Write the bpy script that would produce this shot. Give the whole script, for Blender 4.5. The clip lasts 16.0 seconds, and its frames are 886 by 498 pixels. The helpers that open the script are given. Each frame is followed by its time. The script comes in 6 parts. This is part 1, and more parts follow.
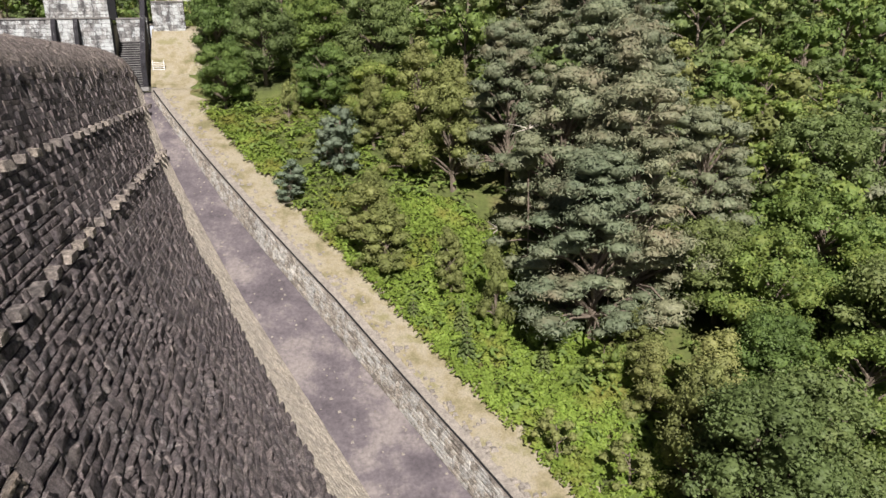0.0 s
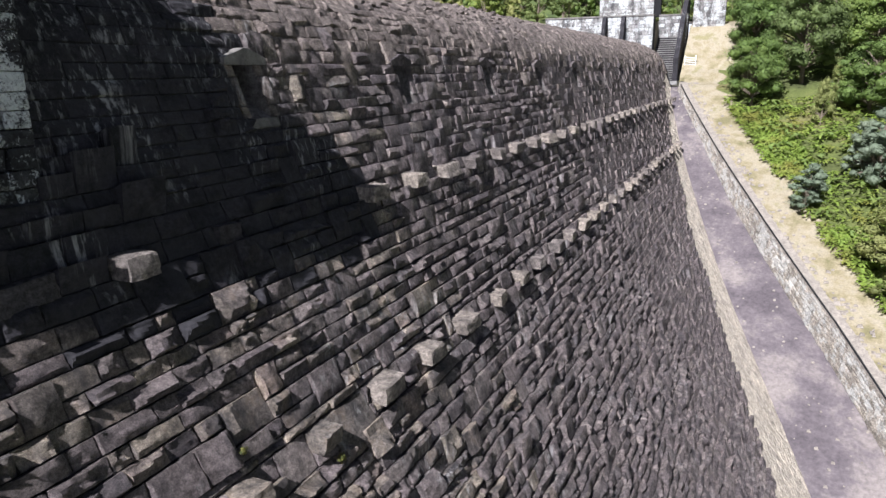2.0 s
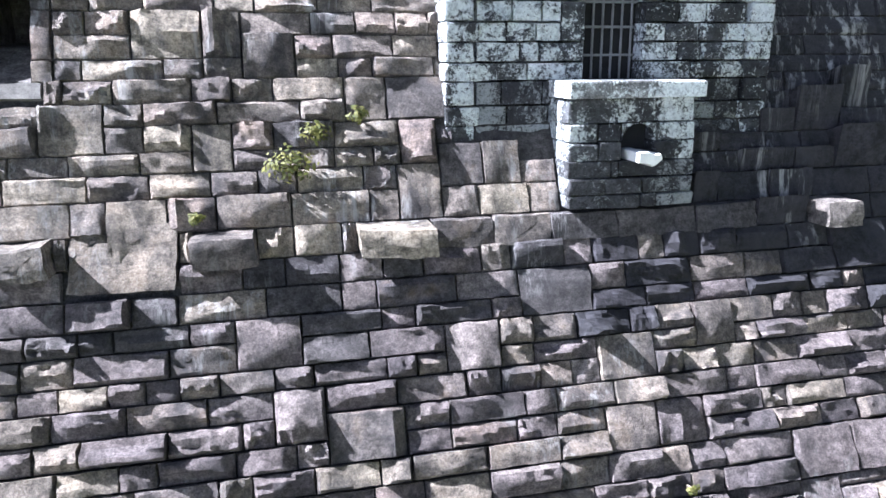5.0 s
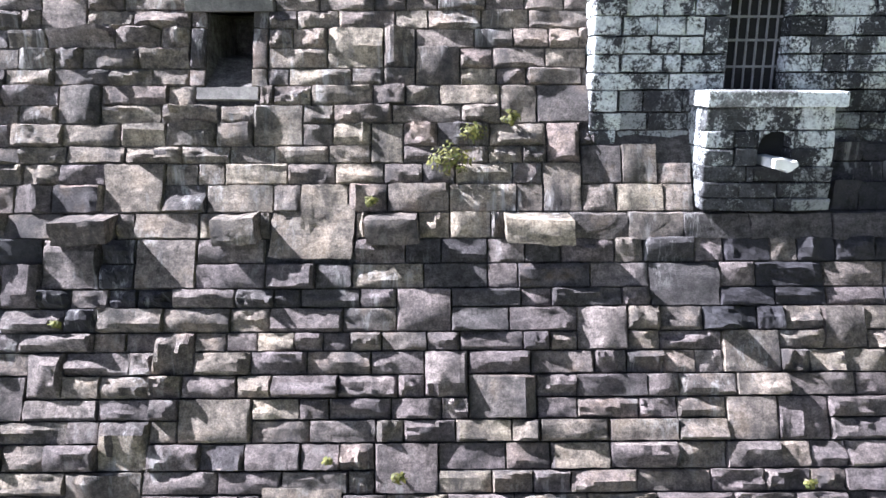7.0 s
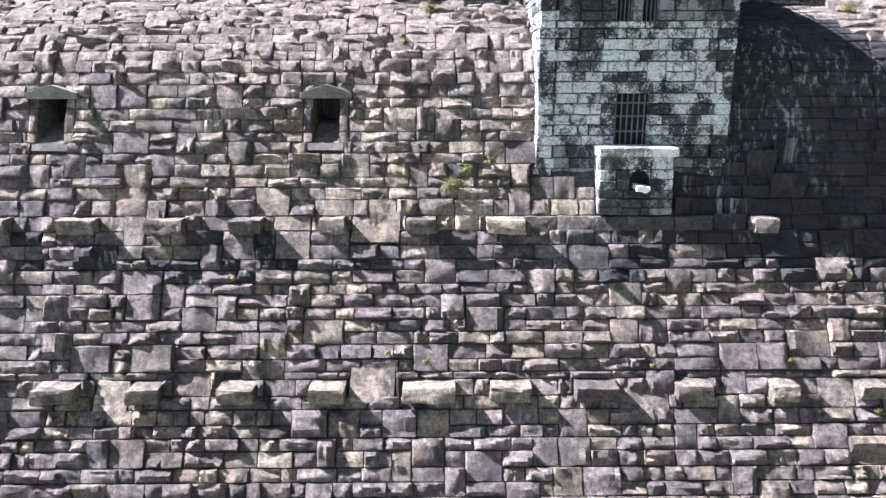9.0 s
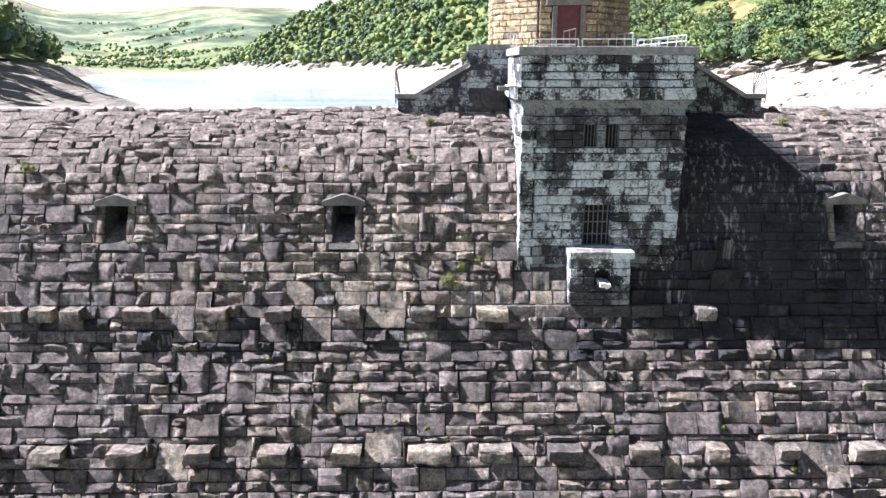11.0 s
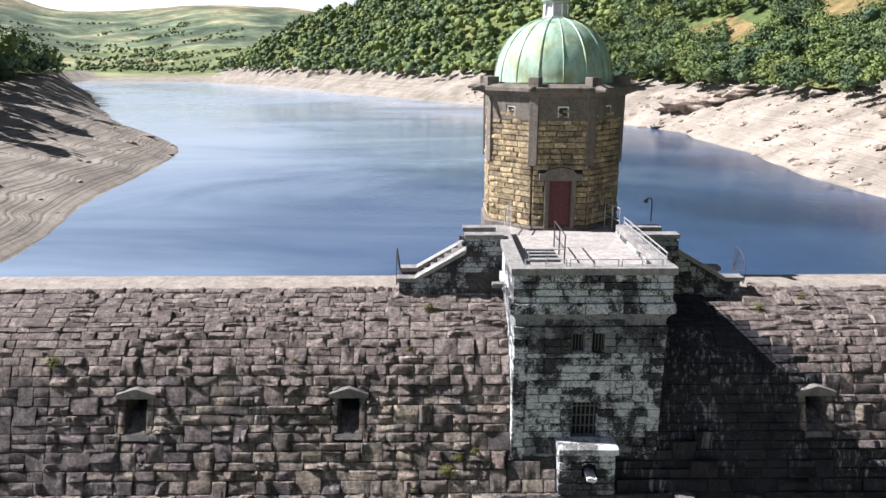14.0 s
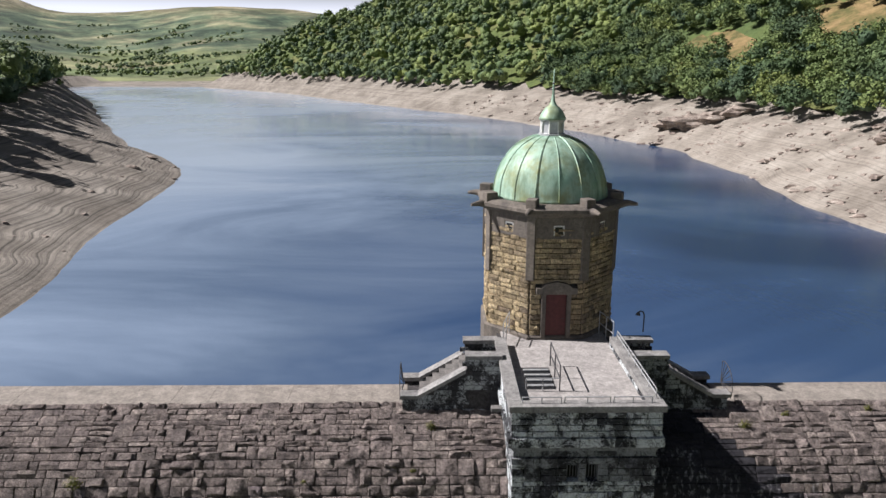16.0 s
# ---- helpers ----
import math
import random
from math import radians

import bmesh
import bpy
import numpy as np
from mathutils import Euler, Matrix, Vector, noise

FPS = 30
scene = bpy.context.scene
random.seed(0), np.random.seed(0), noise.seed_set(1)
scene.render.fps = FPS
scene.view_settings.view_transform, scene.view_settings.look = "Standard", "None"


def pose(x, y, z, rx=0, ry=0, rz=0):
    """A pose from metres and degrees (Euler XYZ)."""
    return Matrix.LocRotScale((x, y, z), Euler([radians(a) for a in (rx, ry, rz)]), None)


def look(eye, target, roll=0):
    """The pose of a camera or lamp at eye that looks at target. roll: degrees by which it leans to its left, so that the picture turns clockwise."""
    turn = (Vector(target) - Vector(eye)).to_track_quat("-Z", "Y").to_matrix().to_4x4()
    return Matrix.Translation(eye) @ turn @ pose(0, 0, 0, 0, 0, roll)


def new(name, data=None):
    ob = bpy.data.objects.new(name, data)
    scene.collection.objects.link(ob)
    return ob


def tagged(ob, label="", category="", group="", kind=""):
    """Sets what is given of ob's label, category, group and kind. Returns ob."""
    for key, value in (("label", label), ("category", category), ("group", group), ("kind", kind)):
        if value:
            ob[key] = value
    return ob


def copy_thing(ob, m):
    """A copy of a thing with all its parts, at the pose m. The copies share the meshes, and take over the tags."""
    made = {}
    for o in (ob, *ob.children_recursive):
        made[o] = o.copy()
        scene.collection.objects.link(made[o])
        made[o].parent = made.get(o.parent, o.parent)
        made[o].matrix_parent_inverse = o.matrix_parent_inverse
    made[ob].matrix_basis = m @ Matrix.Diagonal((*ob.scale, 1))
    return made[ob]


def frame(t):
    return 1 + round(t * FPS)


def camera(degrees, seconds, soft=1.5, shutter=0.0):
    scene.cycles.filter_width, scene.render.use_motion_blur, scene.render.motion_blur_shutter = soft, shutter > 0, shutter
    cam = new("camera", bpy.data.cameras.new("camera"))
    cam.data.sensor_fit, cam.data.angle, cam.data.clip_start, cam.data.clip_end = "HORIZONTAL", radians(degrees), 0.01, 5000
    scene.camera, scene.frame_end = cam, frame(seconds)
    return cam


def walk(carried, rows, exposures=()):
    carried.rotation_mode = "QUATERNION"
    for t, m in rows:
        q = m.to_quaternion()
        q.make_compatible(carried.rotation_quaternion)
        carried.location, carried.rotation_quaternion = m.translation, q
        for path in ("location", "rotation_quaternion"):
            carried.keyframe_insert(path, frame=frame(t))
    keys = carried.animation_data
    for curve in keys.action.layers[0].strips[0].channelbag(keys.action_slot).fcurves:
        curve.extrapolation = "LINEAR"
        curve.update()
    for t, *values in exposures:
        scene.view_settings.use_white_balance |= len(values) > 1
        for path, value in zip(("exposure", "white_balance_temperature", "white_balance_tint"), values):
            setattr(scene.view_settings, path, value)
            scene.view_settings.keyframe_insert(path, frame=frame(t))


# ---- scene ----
cam = camera(65.0, 16.0)
# seconds, x, y, z, heading (left of +y), pitch, roll
ROWS = [
    (0.0, -0.046, -0.189, 29.682, -105.43, -15.02, -1.77), (0.5, -0.139, -0.021, 29.583, -94.85, -14.56, -1.4),
    (1.0, -0.226, 0.063, 29.469, -84.27, -14.28, -1.0), (1.5, -0.285, 0.132, 29.351, -74.2, -14.21, -0.77),
    (2.0, -0.308, 0.225, 29.198, -65.48, -14.21, -0.64), (2.5, -0.334, 0.283, 29.021, -56.72, -14.29, -0.44),
    (3.0, -0.334, 0.346, 28.825, -47.8, -14.29, -0.42), (3.5, -0.38, 0.398, 28.701, -38.99, -14.51, -0.23),
    (4.0, -0.489, 0.452, 28.599, -30.51, -14.61, -0.19), (4.5, -0.598, 0.509, 28.502, -21.73, -14.61, -0.37),
    (5.0, -0.623, 0.508, 28.487, -12.81, -15.15, -0.5), (5.2, -0.613, 0.448, 28.482, -9.08, -15.3, -0.5),
    (5.8, -0.66, 0.28, 28.47, -1.9, -15.0, -0.3), (6.4, -0.71, -0.1, 28.47, -0.5, -14.6, -0.2),
    (7.3, -0.795, -1.471, 28.493, -0.43, -14.22, -0.1), (7.5, -0.832, -2.071, 28.521, -0.33, -14.3, -0.09),
    (8.0, -0.919, -4.018, 28.738, -0.12, -13.83, -0.16), (8.2, -0.947, -4.931, 28.859, -0.18, -13.6, -0.16),
    (9.2, -1.0, -9.35, 30.45, -0.4, -14.3, -0.1), (10.0, -1.02, -11.5, 32.02, -0.53, -14.85, -0.05),
    (10.5, -1.018, -11.648, 32.943, -0.54, -14.89, -0.04), (11.0, -1.013, -11.598, 33.883, -0.56, -14.82, -0.02),
    (11.5, -1.004, -11.551, 34.926, -0.55, -14.89, -0.02), (12.0, -1.015, -11.533, 36.014, -0.59, -14.91, 0.0),
    (12.5, -0.965, -11.509, 37.181, -0.58, -14.93, -0.02), (13.0, -0.939, -11.507, 38.402, -0.58, -14.98, 0.0),
    (13.5, -0.89, -11.477, 39.611, -0.6, -15.0, 0.02), (14.0, -0.964, -11.455, 40.834, -0.61, -15.0, 0.01),
    (14.5, -1.035, -11.46, 42.04, -0.61, -15.0, 0.01), (15.0, -1.077, -11.494, 43.26, -0.6, -15.01, 0.0),
    (15.5, -1.068, -11.489, 44.524, -0.6, -15.0, -0.01), (16.0, -1.024, -11.495, 45.775, -0.62, -15.0, 0.0),
]


def aim(x, y, z, heading, pitch, roll):
    a, p = radians(heading), radians(pitch)
    way = Vector((-math.sin(a) * math.cos(p), math.cos(a) * math.cos(p), math.sin(p)))
    return look((x, y, z), Vector((x, y, z)) + way, roll)


EXPOSURES = [(0.0, 0.73, 6350, 14), (1.0, 0.58, 6100, 15), (1.5, 0.75, 5900, 16), (2.5, 1.66, 5590, 15), (3.0, 2.2, 5340, 15), (3.5, 2.5, 5330, 15), (5.0, 2.85, 5330, 16), (7.5, 2.72, 5600, 17), (10.5, 2.38, 5680, 17), (12.0, 1.86, 5840, 17), (13.5, 1.48, 5960, 16), (15.0, 1.08, 6060, 16), (16.0, 0.7, 6080, 16)]
walk(cam, [(r[0], aim(*r[1:])) for r in ROWS], EXPOSURES)

# ---- light ----
SUN_WAY = Vector((9.5, -1.1, -8.95)).normalized()      # the way the sunlight travels
sun_data = bpy.data.lights.new("sun", "SUN")
sun_data.energy, sun_data.angle, sun_data.color = 5.0, radians(0.53), (1.0, 0.945, 0.87)
sun = new("sun", sun_data)
sun.matrix_world = look((-60, 3, 90), Vector((-60, 3, 90)) + SUN_WAY)
world = bpy.data.worlds.new("world")
scene.world = world
world.use_nodes = True
wn = world.node_tree.nodes
sky = wn.new("ShaderNodeTexSky")
sky.sky_type, sky.sun_disc = "NISHITA", False
sky.sun_elevation, sky.sun_rotation = math.asin(-SUN_WAY.z), radians(273)
sky.air_density, sky.dust_density, sky.ozone_density = 1.0, 1.5, 1.0
wn["Background"].inputs["Strength"].default_value = 0.0125
# broken fair-weather cloud all round the sky
where = wn.new("ShaderNodeTexCoord")
flat = wn.new("ShaderNodeMapping")
flat.inputs["Scale"].default_value = (1.0, 1.0, 2.6)
puffs = wn.new("ShaderNodeTexNoise")
puffs.inputs["Scale"].default_value, puffs.inputs["Detail"].default_value, puffs.inputs["Roughness"].default_value = 2.4, 6.0, 0.55
edge = wn.new("ShaderNodeValToRGB")
edge.color_ramp.elements[0].position, edge.color_ramp.elements[1].position = 0.50, 0.78
cover = wn.new("ShaderNodeMix")
cover.data_type = "RGBA"
cover.inputs["B"].default_value = (19.0, 20.5, 23.5, 1)
wl = world.node_tree.links
wl.new(where.outputs["Generated"], flat.inputs["Vector"])
wl.new(flat.outputs[0], puffs.inputs["Vector"])
wl.new(puffs.outputs["Fac"], edge.inputs[0])
up = wn.new("ShaderNodeSeparateXYZ")
haze = wn.new("ShaderNodeMapRange")
haze.inputs["From Min"].default_value, haze.inputs["From Max"].default_value = 0.065, 0.105
haze.inputs["To Min"].default_value, haze.inputs["To Max"].default_value = 0.9, 0.0
veil = wn.new("ShaderNodeMix")
veil.data_type = "RGBA"
veil.inputs["B"].default_value = (52.0, 53.5, 56.0, 1)
wl.new(where.outputs["Generated"], up.inputs[0])
wl.new(up.outputs[2], haze.inputs["Value"])
wl.new(haze.outputs[0], veil.inputs["Factor"])
wl.new(edge.outputs[0], cover.inputs["Factor"])
wl.new(cover.outputs["Result"], veil.inputs["A"])
wl.new(sky.outputs[0], cover.inputs["A"])
wl.new(veil.outputs["Result"], wn["Background"].inputs["Color"])
# ---- materials ----
class Mat:
    """A small builder for node materials; co is the position in metres."""

    def __init__(self, name, rough=0.9):
        self.m = bpy.data.materials.new(name)
        self.m.use_nodes = True
        self.t = self.m.node_tree
        self.b = self.t.nodes["Principled BSDF"]
        self.b.inputs["Roughness"].default_value = rough
        self.b.inputs["Specular IOR Level"].default_value = 0.3
        self.co = self.n("ShaderNodeNewGeometry").outputs["Position"]

    def n(self, kind, **kw):
        node = self.t.nodes.new(kind)
        for k, v in kw.items():
            node.inputs[k].default_value = v
        return node

    def link(self, a, b):
        self.t.links.new(a, b)

    def scaled(self, sx, sy, sz):
        v = self.n("ShaderNodeMapping")
        v.inputs["Scale"].default_value = (sx, sy, sz)
        self.link(self.co, v.inputs["Vector"])
        return v.outputs[0]

    def noise(self, scale, detail=5, rough=0.6, vec=None, distortion=0.0):
        v = self.n("ShaderNodeTexNoise", Scale=scale, Detail=detail, Roughness=rough, Distortion=distortion)
        self.link(vec or self.co, v.inputs["Vector"])
        return v.outputs["Fac"]

    def voronoi(self, scale, feature="F1", vec=None):
        v = self.n("ShaderNodeTexVoronoi", Scale=scale)
        v.feature = feature
        self.link(vec or self.co, v.inputs["Vector"])
        return v

    def ramp(self, fac, *stops):
        r = self.n("ShaderNodeValToRGB")
        e = r.color_ramp.elements
        while len(e) < len(stops):
            e.new(0.5)
        for el, (p, c) in zip(e, stops):
            el.position = p
            el.color = (*c, 1) if isinstance(c, tuple) else (c, c, c, 1)
        self.link(fac, r.inputs[0])
        return r.outputs[0]

    def mix(self, fac, a, b, kind="MIX"):
        x = self.n("ShaderNodeMix")
        x.data_type, x.blend_type = "RGBA", kind
        for sock, v in ((x.inputs["Factor"], fac), (x.inputs["A"], a), (x.inputs["B"], b)):
            if isinstance(v, (int, float)):
                sock.default_value = v if sock.name == "Factor" else (v, v, v, 1)
            elif isinstance(v, tuple):
                sock.default_value = (*v, 1)
            else:
                self.link(v, sock)
        return x.outputs["Result"]

    def math(self, op, a, b=0.0):
        x = self.n("ShaderNodeMath")
        x.operation = op
        for sock, v in zip(x.inputs, (a, b)):
            if isinstance(v, (int, float)):
                sock.default_value = v
            else:
                self.link(v, sock)
        return x.outputs[0]

    def island(self):
        return self.n("ShaderNodeNewGeometry").outputs["Random Per Island"]

    def object_random(self):
        return self.n("ShaderNodeObjectInfo").outputs["Random"]

    def axis(self, k):
        s = self.n("ShaderNodeSeparateXYZ")
        self.link(self.co, s.inputs[0])
        return s.outputs[k]

    def bump(self, height, strength=0.5, distance=0.02):
        b = self.n("ShaderNodeBump", Strength=strength, Distance=distance)
        self.link(height, b.inputs["Height"])
        self.link(b.outputs[0], self.b.inputs["Normal"])

    def done(self, colour):
        if isinstance(colour, tuple):
            self.b.inputs["Base Color"].default_value = (*colour, 1)
        else:
            self.link(colour, self.b.inputs["Base Color"])
        return self.m


def stone_material(name, tones, per_object=False, lichen=0.0, stain=0.5, rough=0.92, bump=0.8, rust=0.0, lime=0.0, vary=1.0):
    """Weathered masonry: a tone for each stone, mottling, dark run-off streaks and pale lichen."""
    m = Mat(name, rough)
    pick = m.object_random() if per_object else m.island()
    tone = m.ramp(pick, *[(i / (len(tones) - 1), c) for i, c in enumerate(tones)])
    fine = m.noise(8.0, 9, 0.74)
    col = m.mix(0.9 * vary, tone, m.ramp(fine, (0.36, 0.34), (0.46, 0.78), (0.54, 1.1), (0.66, 1.6)), "MULTIPLY")
    col = m.mix(0.75 * vary, col, m.ramp(m.noise(2.3, 6, 0.65), (0.36, 0.55), (0.5, 1.0), (0.64, 1.4)), "MULTIPLY")
    col = m.mix(0.8 * vary, col, m.ramp(m.noise(34.0, 6, 0.75), (0.36, 0.45), (0.5, 1.0), (0.64, 1.5)), "MULTIPLY")
    vein = m.noise(1.0, 7, 0.7, m.scaled(1.6, 1.6, 9.0), 0.6)
    col = m.mix(0.5 * vary, col, m.ramp(vein, (0.40, 0.6), (0.5, 1.0), (0.62, 1.3)), "MULTIPLY")
    if rust:
        col = m.mix(m.math("MULTIPLY", m.ramp(m.noise(2.3, 4), (0.52, 0.0), (0.66, 1.0)), rust), col, (0.27, 0.185, 0.105))
    streak = m.noise(1.0, 6, 0.65, m.scaled(1.6, 1.6, 0.22))
    col = m.mix(m.math("MULTIPLY", m.ramp(streak, (0.46, 0.0), (0.64, 1.0)), stain), col, (0.035, 0.034, 0.038))
    if lichen:
        patch = m.math("ADD", m.math("MULTIPLY", m.noise(1.0, 5, 0.65, m.scaled(1.0, 1.0, 0.62)), 0.9), m.math("MULTIPLY", pick, 0.14))
        spots = m.math("ADD", m.math("MULTIPLY", m.noise(20.0, 8, 0.8), 0.75), m.math("MULTIPLY", m.noise(4.5, 5, 0.7), 0.35))
        mask = m.ramp(m.math("ADD", m.math("MULTIPLY", m.ramp(patch, (0.44, 0.0), (0.60, 1.0)), 0.15), spots), (0.622, 0.0), (0.648, 0.7), (0.69, 1.0))
        col = m.mix(m.math("MULTIPLY", mask, lichen), col, m.ramp(m.noise(14.0, 6, 0.75), (0.36, (0.42, 0.45, 0.455)), (0.5, (0.72, 0.765, 0.765)), (0.64, (0.86, 0.90, 0.88))))
    if lime:
        run = m.noise(1.0, 5, 0.7, m.scaled(6.5, 6.5, 0.4))
        where_ = m.ramp(m.noise(0.5, 3, 0.5), (0.5, 0.0), (0.62, 1.0))
        col = m.mix(m.math("MULTIPLY", m.math("MULTIPLY", m.ramp(run, (0.53, 0.0), (0.66, 1.0)), where_), lime), col, (0.5, 0.49, 0.48))
    relief = m.mix(0.42, m.ramp(m.noise(6.0, 10, 0.78), (0.34, 0.0), (0.66, 1.0)), m.ramp(m.noise(20.0, 9, 0.8), (0.34, 0.0), (0.66, 1.0)))
    m.bump(relief, min(1.0, bump * 1.1), 0.06)
    return m.done(col)


FACE_TONES = ((0.077, 0.069, 0.073), (0.239, 0.202, 0.167), (0.154, 0.130, 0.123), (0.356, 0.305, 0.239), (0.095, 0.085, 0.086), (0.284, 0.241, 0.194), (0.195, 0.155, 0.140), (0.168, 0.149, 0.132))
FLANK_TONES = ((0.115, 0.098, 0.100), (0.175, 0.146, 0.141), (0.135, 0.112, 0.112), (0.240, 0.204, 0.189), (0.100, 0.085, 0.088), (0.201, 0.167, 0.158))
CREST_TONES = ((0.143, 0.118, 0.106), (0.238, 0.199, 0.177), (0.182, 0.151, 0.137), (0.291, 0.247, 0.215))
M_FACE = stone_material("dam_masonry", FACE_TONES, stain=0.75, lime=0.6, rust=0.22)
M_FLANK = stone_material("dam_masonry_damp", FLANK_TONES, lime=0.4)
M_FLANK_PIECE = stone_material("dam_masonry_damp_piece", FLANK_TONES, per_object=True, lime=0.4)
M_FACE_PIECE = stone_material("dam_masonry_piece", FACE_TONES, per_object=True, stain=0.75, lime=0.6, rust=0.22)
M_CREST = stone_material("crest_masonry", CREST_TONES, stain=0.35)
M_ABUT = stone_material("abutment_masonry", ((0.20, 0.195, 0.19), (0.36, 0.35, 0.335), (0.27, 0.265, 0.26)), lichen=0.6, stain=0.85)
# near-black stone: real stain with lime runs, plus shade painted in
M_STAIN_SHADE = stone_material("stain_shade_masonry", ((0.014, 0.014, 0.017), (0.027, 0.025, 0.029), (0.022, 0.021, 0.025)), lime=0.5, stain=0.7, bump=0.4)
M_STAIN_SHADE_PIECE = stone_material("stain_shade_masonry_piece", ((0.05, 0.046, 0.05), (0.10, 0.09, 0.088), (0.068, 0.062, 0.064)), lime=0.6, stain=0.5, per_object=True)
M_TOE = stone_material("toe_masonry", ((0.46, 0.41, 0.335), (0.55, 0.49, 0.40), (0.37, 0.33, 0.28)), stain=0.08, vary=0.7)
M_SLOT = stone_material("shaft_lining", ((0.14, 0.13, 0.125), (0.18, 0.165, 0.155)), stain=0.4)
M_RUBBLE = stone_material("rubble_masonry", ((0.22, 0.195, 0.165), (0.36, 0.32, 0.265), (0.29, 0.255, 0.215), (0.42, 0.38, 0.32)), stain=0.25, lichen=0.3)
M_CORBEL = stone_material("corbel_masonry", ((0.22, 0.19, 0.17), (0.36, 0.31, 0.255), (0.27, 0.235, 0.205), (0.17, 0.148, 0.138)), per_object=True, stain=0.4)
M_CORE = stone_material("mortar_bed", ((0.06, 0.056, 0.056), (0.075, 0.07, 0.068)), stain=0.6)
M_PIER = stone_material("pier_masonry", ((0.04, 0.042, 0.046), (0.085, 0.088, 0.092), (0.055, 0.056, 0.062)), lichen=0.95, stain=0.7)
M_PIER_PIECE = stone_material("pier_masonry_piece", ((0.04, 0.042, 0.046), (0.085, 0.088, 0.092), (0.055, 0.056, 0.062)), lichen=0.95, stain=0.7, per_object=True)
M_PIER_DARK = stone_material("blackened_pier_stone", ((0.035, 0.036, 0.04), (0.075, 0.075, 0.08), (0.05, 0.05, 0.055)), per_object=True, lichen=0.35, stain=0.6)
M_DRESSED = stone_material("dressed_stone", ((0.155, 0.145, 0.135), (0.195, 0.185, 0.17)), stain=0.45, bump=0.3, vary=0.45)
M_COPING = stone_material("pale_coping", ((0.21, 0.205, 0.195), (0.28, 0.272, 0.258)), stain=0.4, bump=0.25, vary=0.45)
M_CAP = stone_material("lichened_cap", ((0.16, 0.16, 0.16), (0.22, 0.22, 0.215)), lichen=0.9, stain=0.5, bump=0.5)
M_WING = stone_material("black_wing_masonry", ((0.035, 0.036, 0.04), (0.07, 0.07, 0.074), (0.05, 0.05, 0.054)), lichen=0.55, stain=0.7)
M_TRIM = stone_material("brown_tower_trim", ((0.13, 0.112, 0.095), (0.18, 0.158, 0.13)), stain=0.5, bump=0.3, vary=0.45)
M_GOLD = stone_material("golden_sandstone", ((0.52, 0.41, 0.24), (0.30, 0.235, 0.14), (0.61, 0.49, 0.29), (0.21, 0.165, 0.115)), stain=0.4, rust=0.3)
M_GOLD_PIECE = stone_material("golden_sandstone_piece", ((0.52, 0.41, 0.24), (0.30, 0.235, 0.14), (0.61, 0.49, 0.29), (0.21, 0.165, 0.115)), stain=0.4, rust=0.3, per_object=True)


def plain(name, colour, rough=0.6, metal=0.0, vary=0.25, scale=6.0):
    m = Mat(name, rough)
    m.b.inputs["Metallic"].default_value = metal
    c = m.mix(1.0, colour, m.ramp(m.noise(scale, 6), (0.3, 1 - vary), (0.7, 1 + vary)), "MULTIPLY")
    m.bump(m.noise(30.0, 5), 0.15, 0.01)
    return m.done(c)


M_IRON = plain("black_iron", (0.06, 0.06, 0.064), 0.5, 0.3)
M_BARS = plain("grey_iron_bars", (0.13, 0.13, 0.135), 0.5, 0.2)
M_RAIL = plain("galvanised_rail", (0.45, 0.46, 0.46), 0.45, 0.5)
M_DOOR = plain("dark_red_paint", (0.085, 0.022, 0.022), 0.5)
# near-black, mostly painted shade inside openings; also the wall's edge line
M_DARK = plain("painted_dark", (0.012, 0.012, 0.013), 0.95)
M_WHITE = plain("white_paint", (0.7, 0.7, 0.67), 0.55, 0, 0.12)
M_SLAB = stone_material("crest_slab", ((0.24, 0.215, 0.185), (0.28, 0.25, 0.215)), stain=0.2, bump=0.25, vary=0.45)
M_PLATFORM = stone_material("platform_concrete", ((0.30, 0.285, 0.265), (0.34, 0.32, 0.30)), stain=0.2, bump=0.15, vary=0.45)
M_GLASS = plain("dark_glazing", (0.02, 0.022, 0.025), 0.12)


def copper_material():
    m = Mat("verdigris_copper", 0.55)
    m.b.inputs["Metallic"].default_value = 0.1
    big = m.ramp(m.noise(0.8, 5, 0.65), (0.35, (0.25, 0.41, 0.31)), (0.5, (0.34, 0.48, 0.37)), (0.66, (0.27, 0.30, 0.15)))
    run = m.noise(1.0, 6, 0.7, m.scaled(2.2, 2.2, 0.35))
    col = m.mix(m.ramp(run, (0.42, 0.0), (0.66, 0.75)), big, (0.11, 0.17, 0.10))
    m.bump(m.noise(5.0, 4), 0.1, 0.02)
    return m.done(col)


M_COPPER = copper_material()


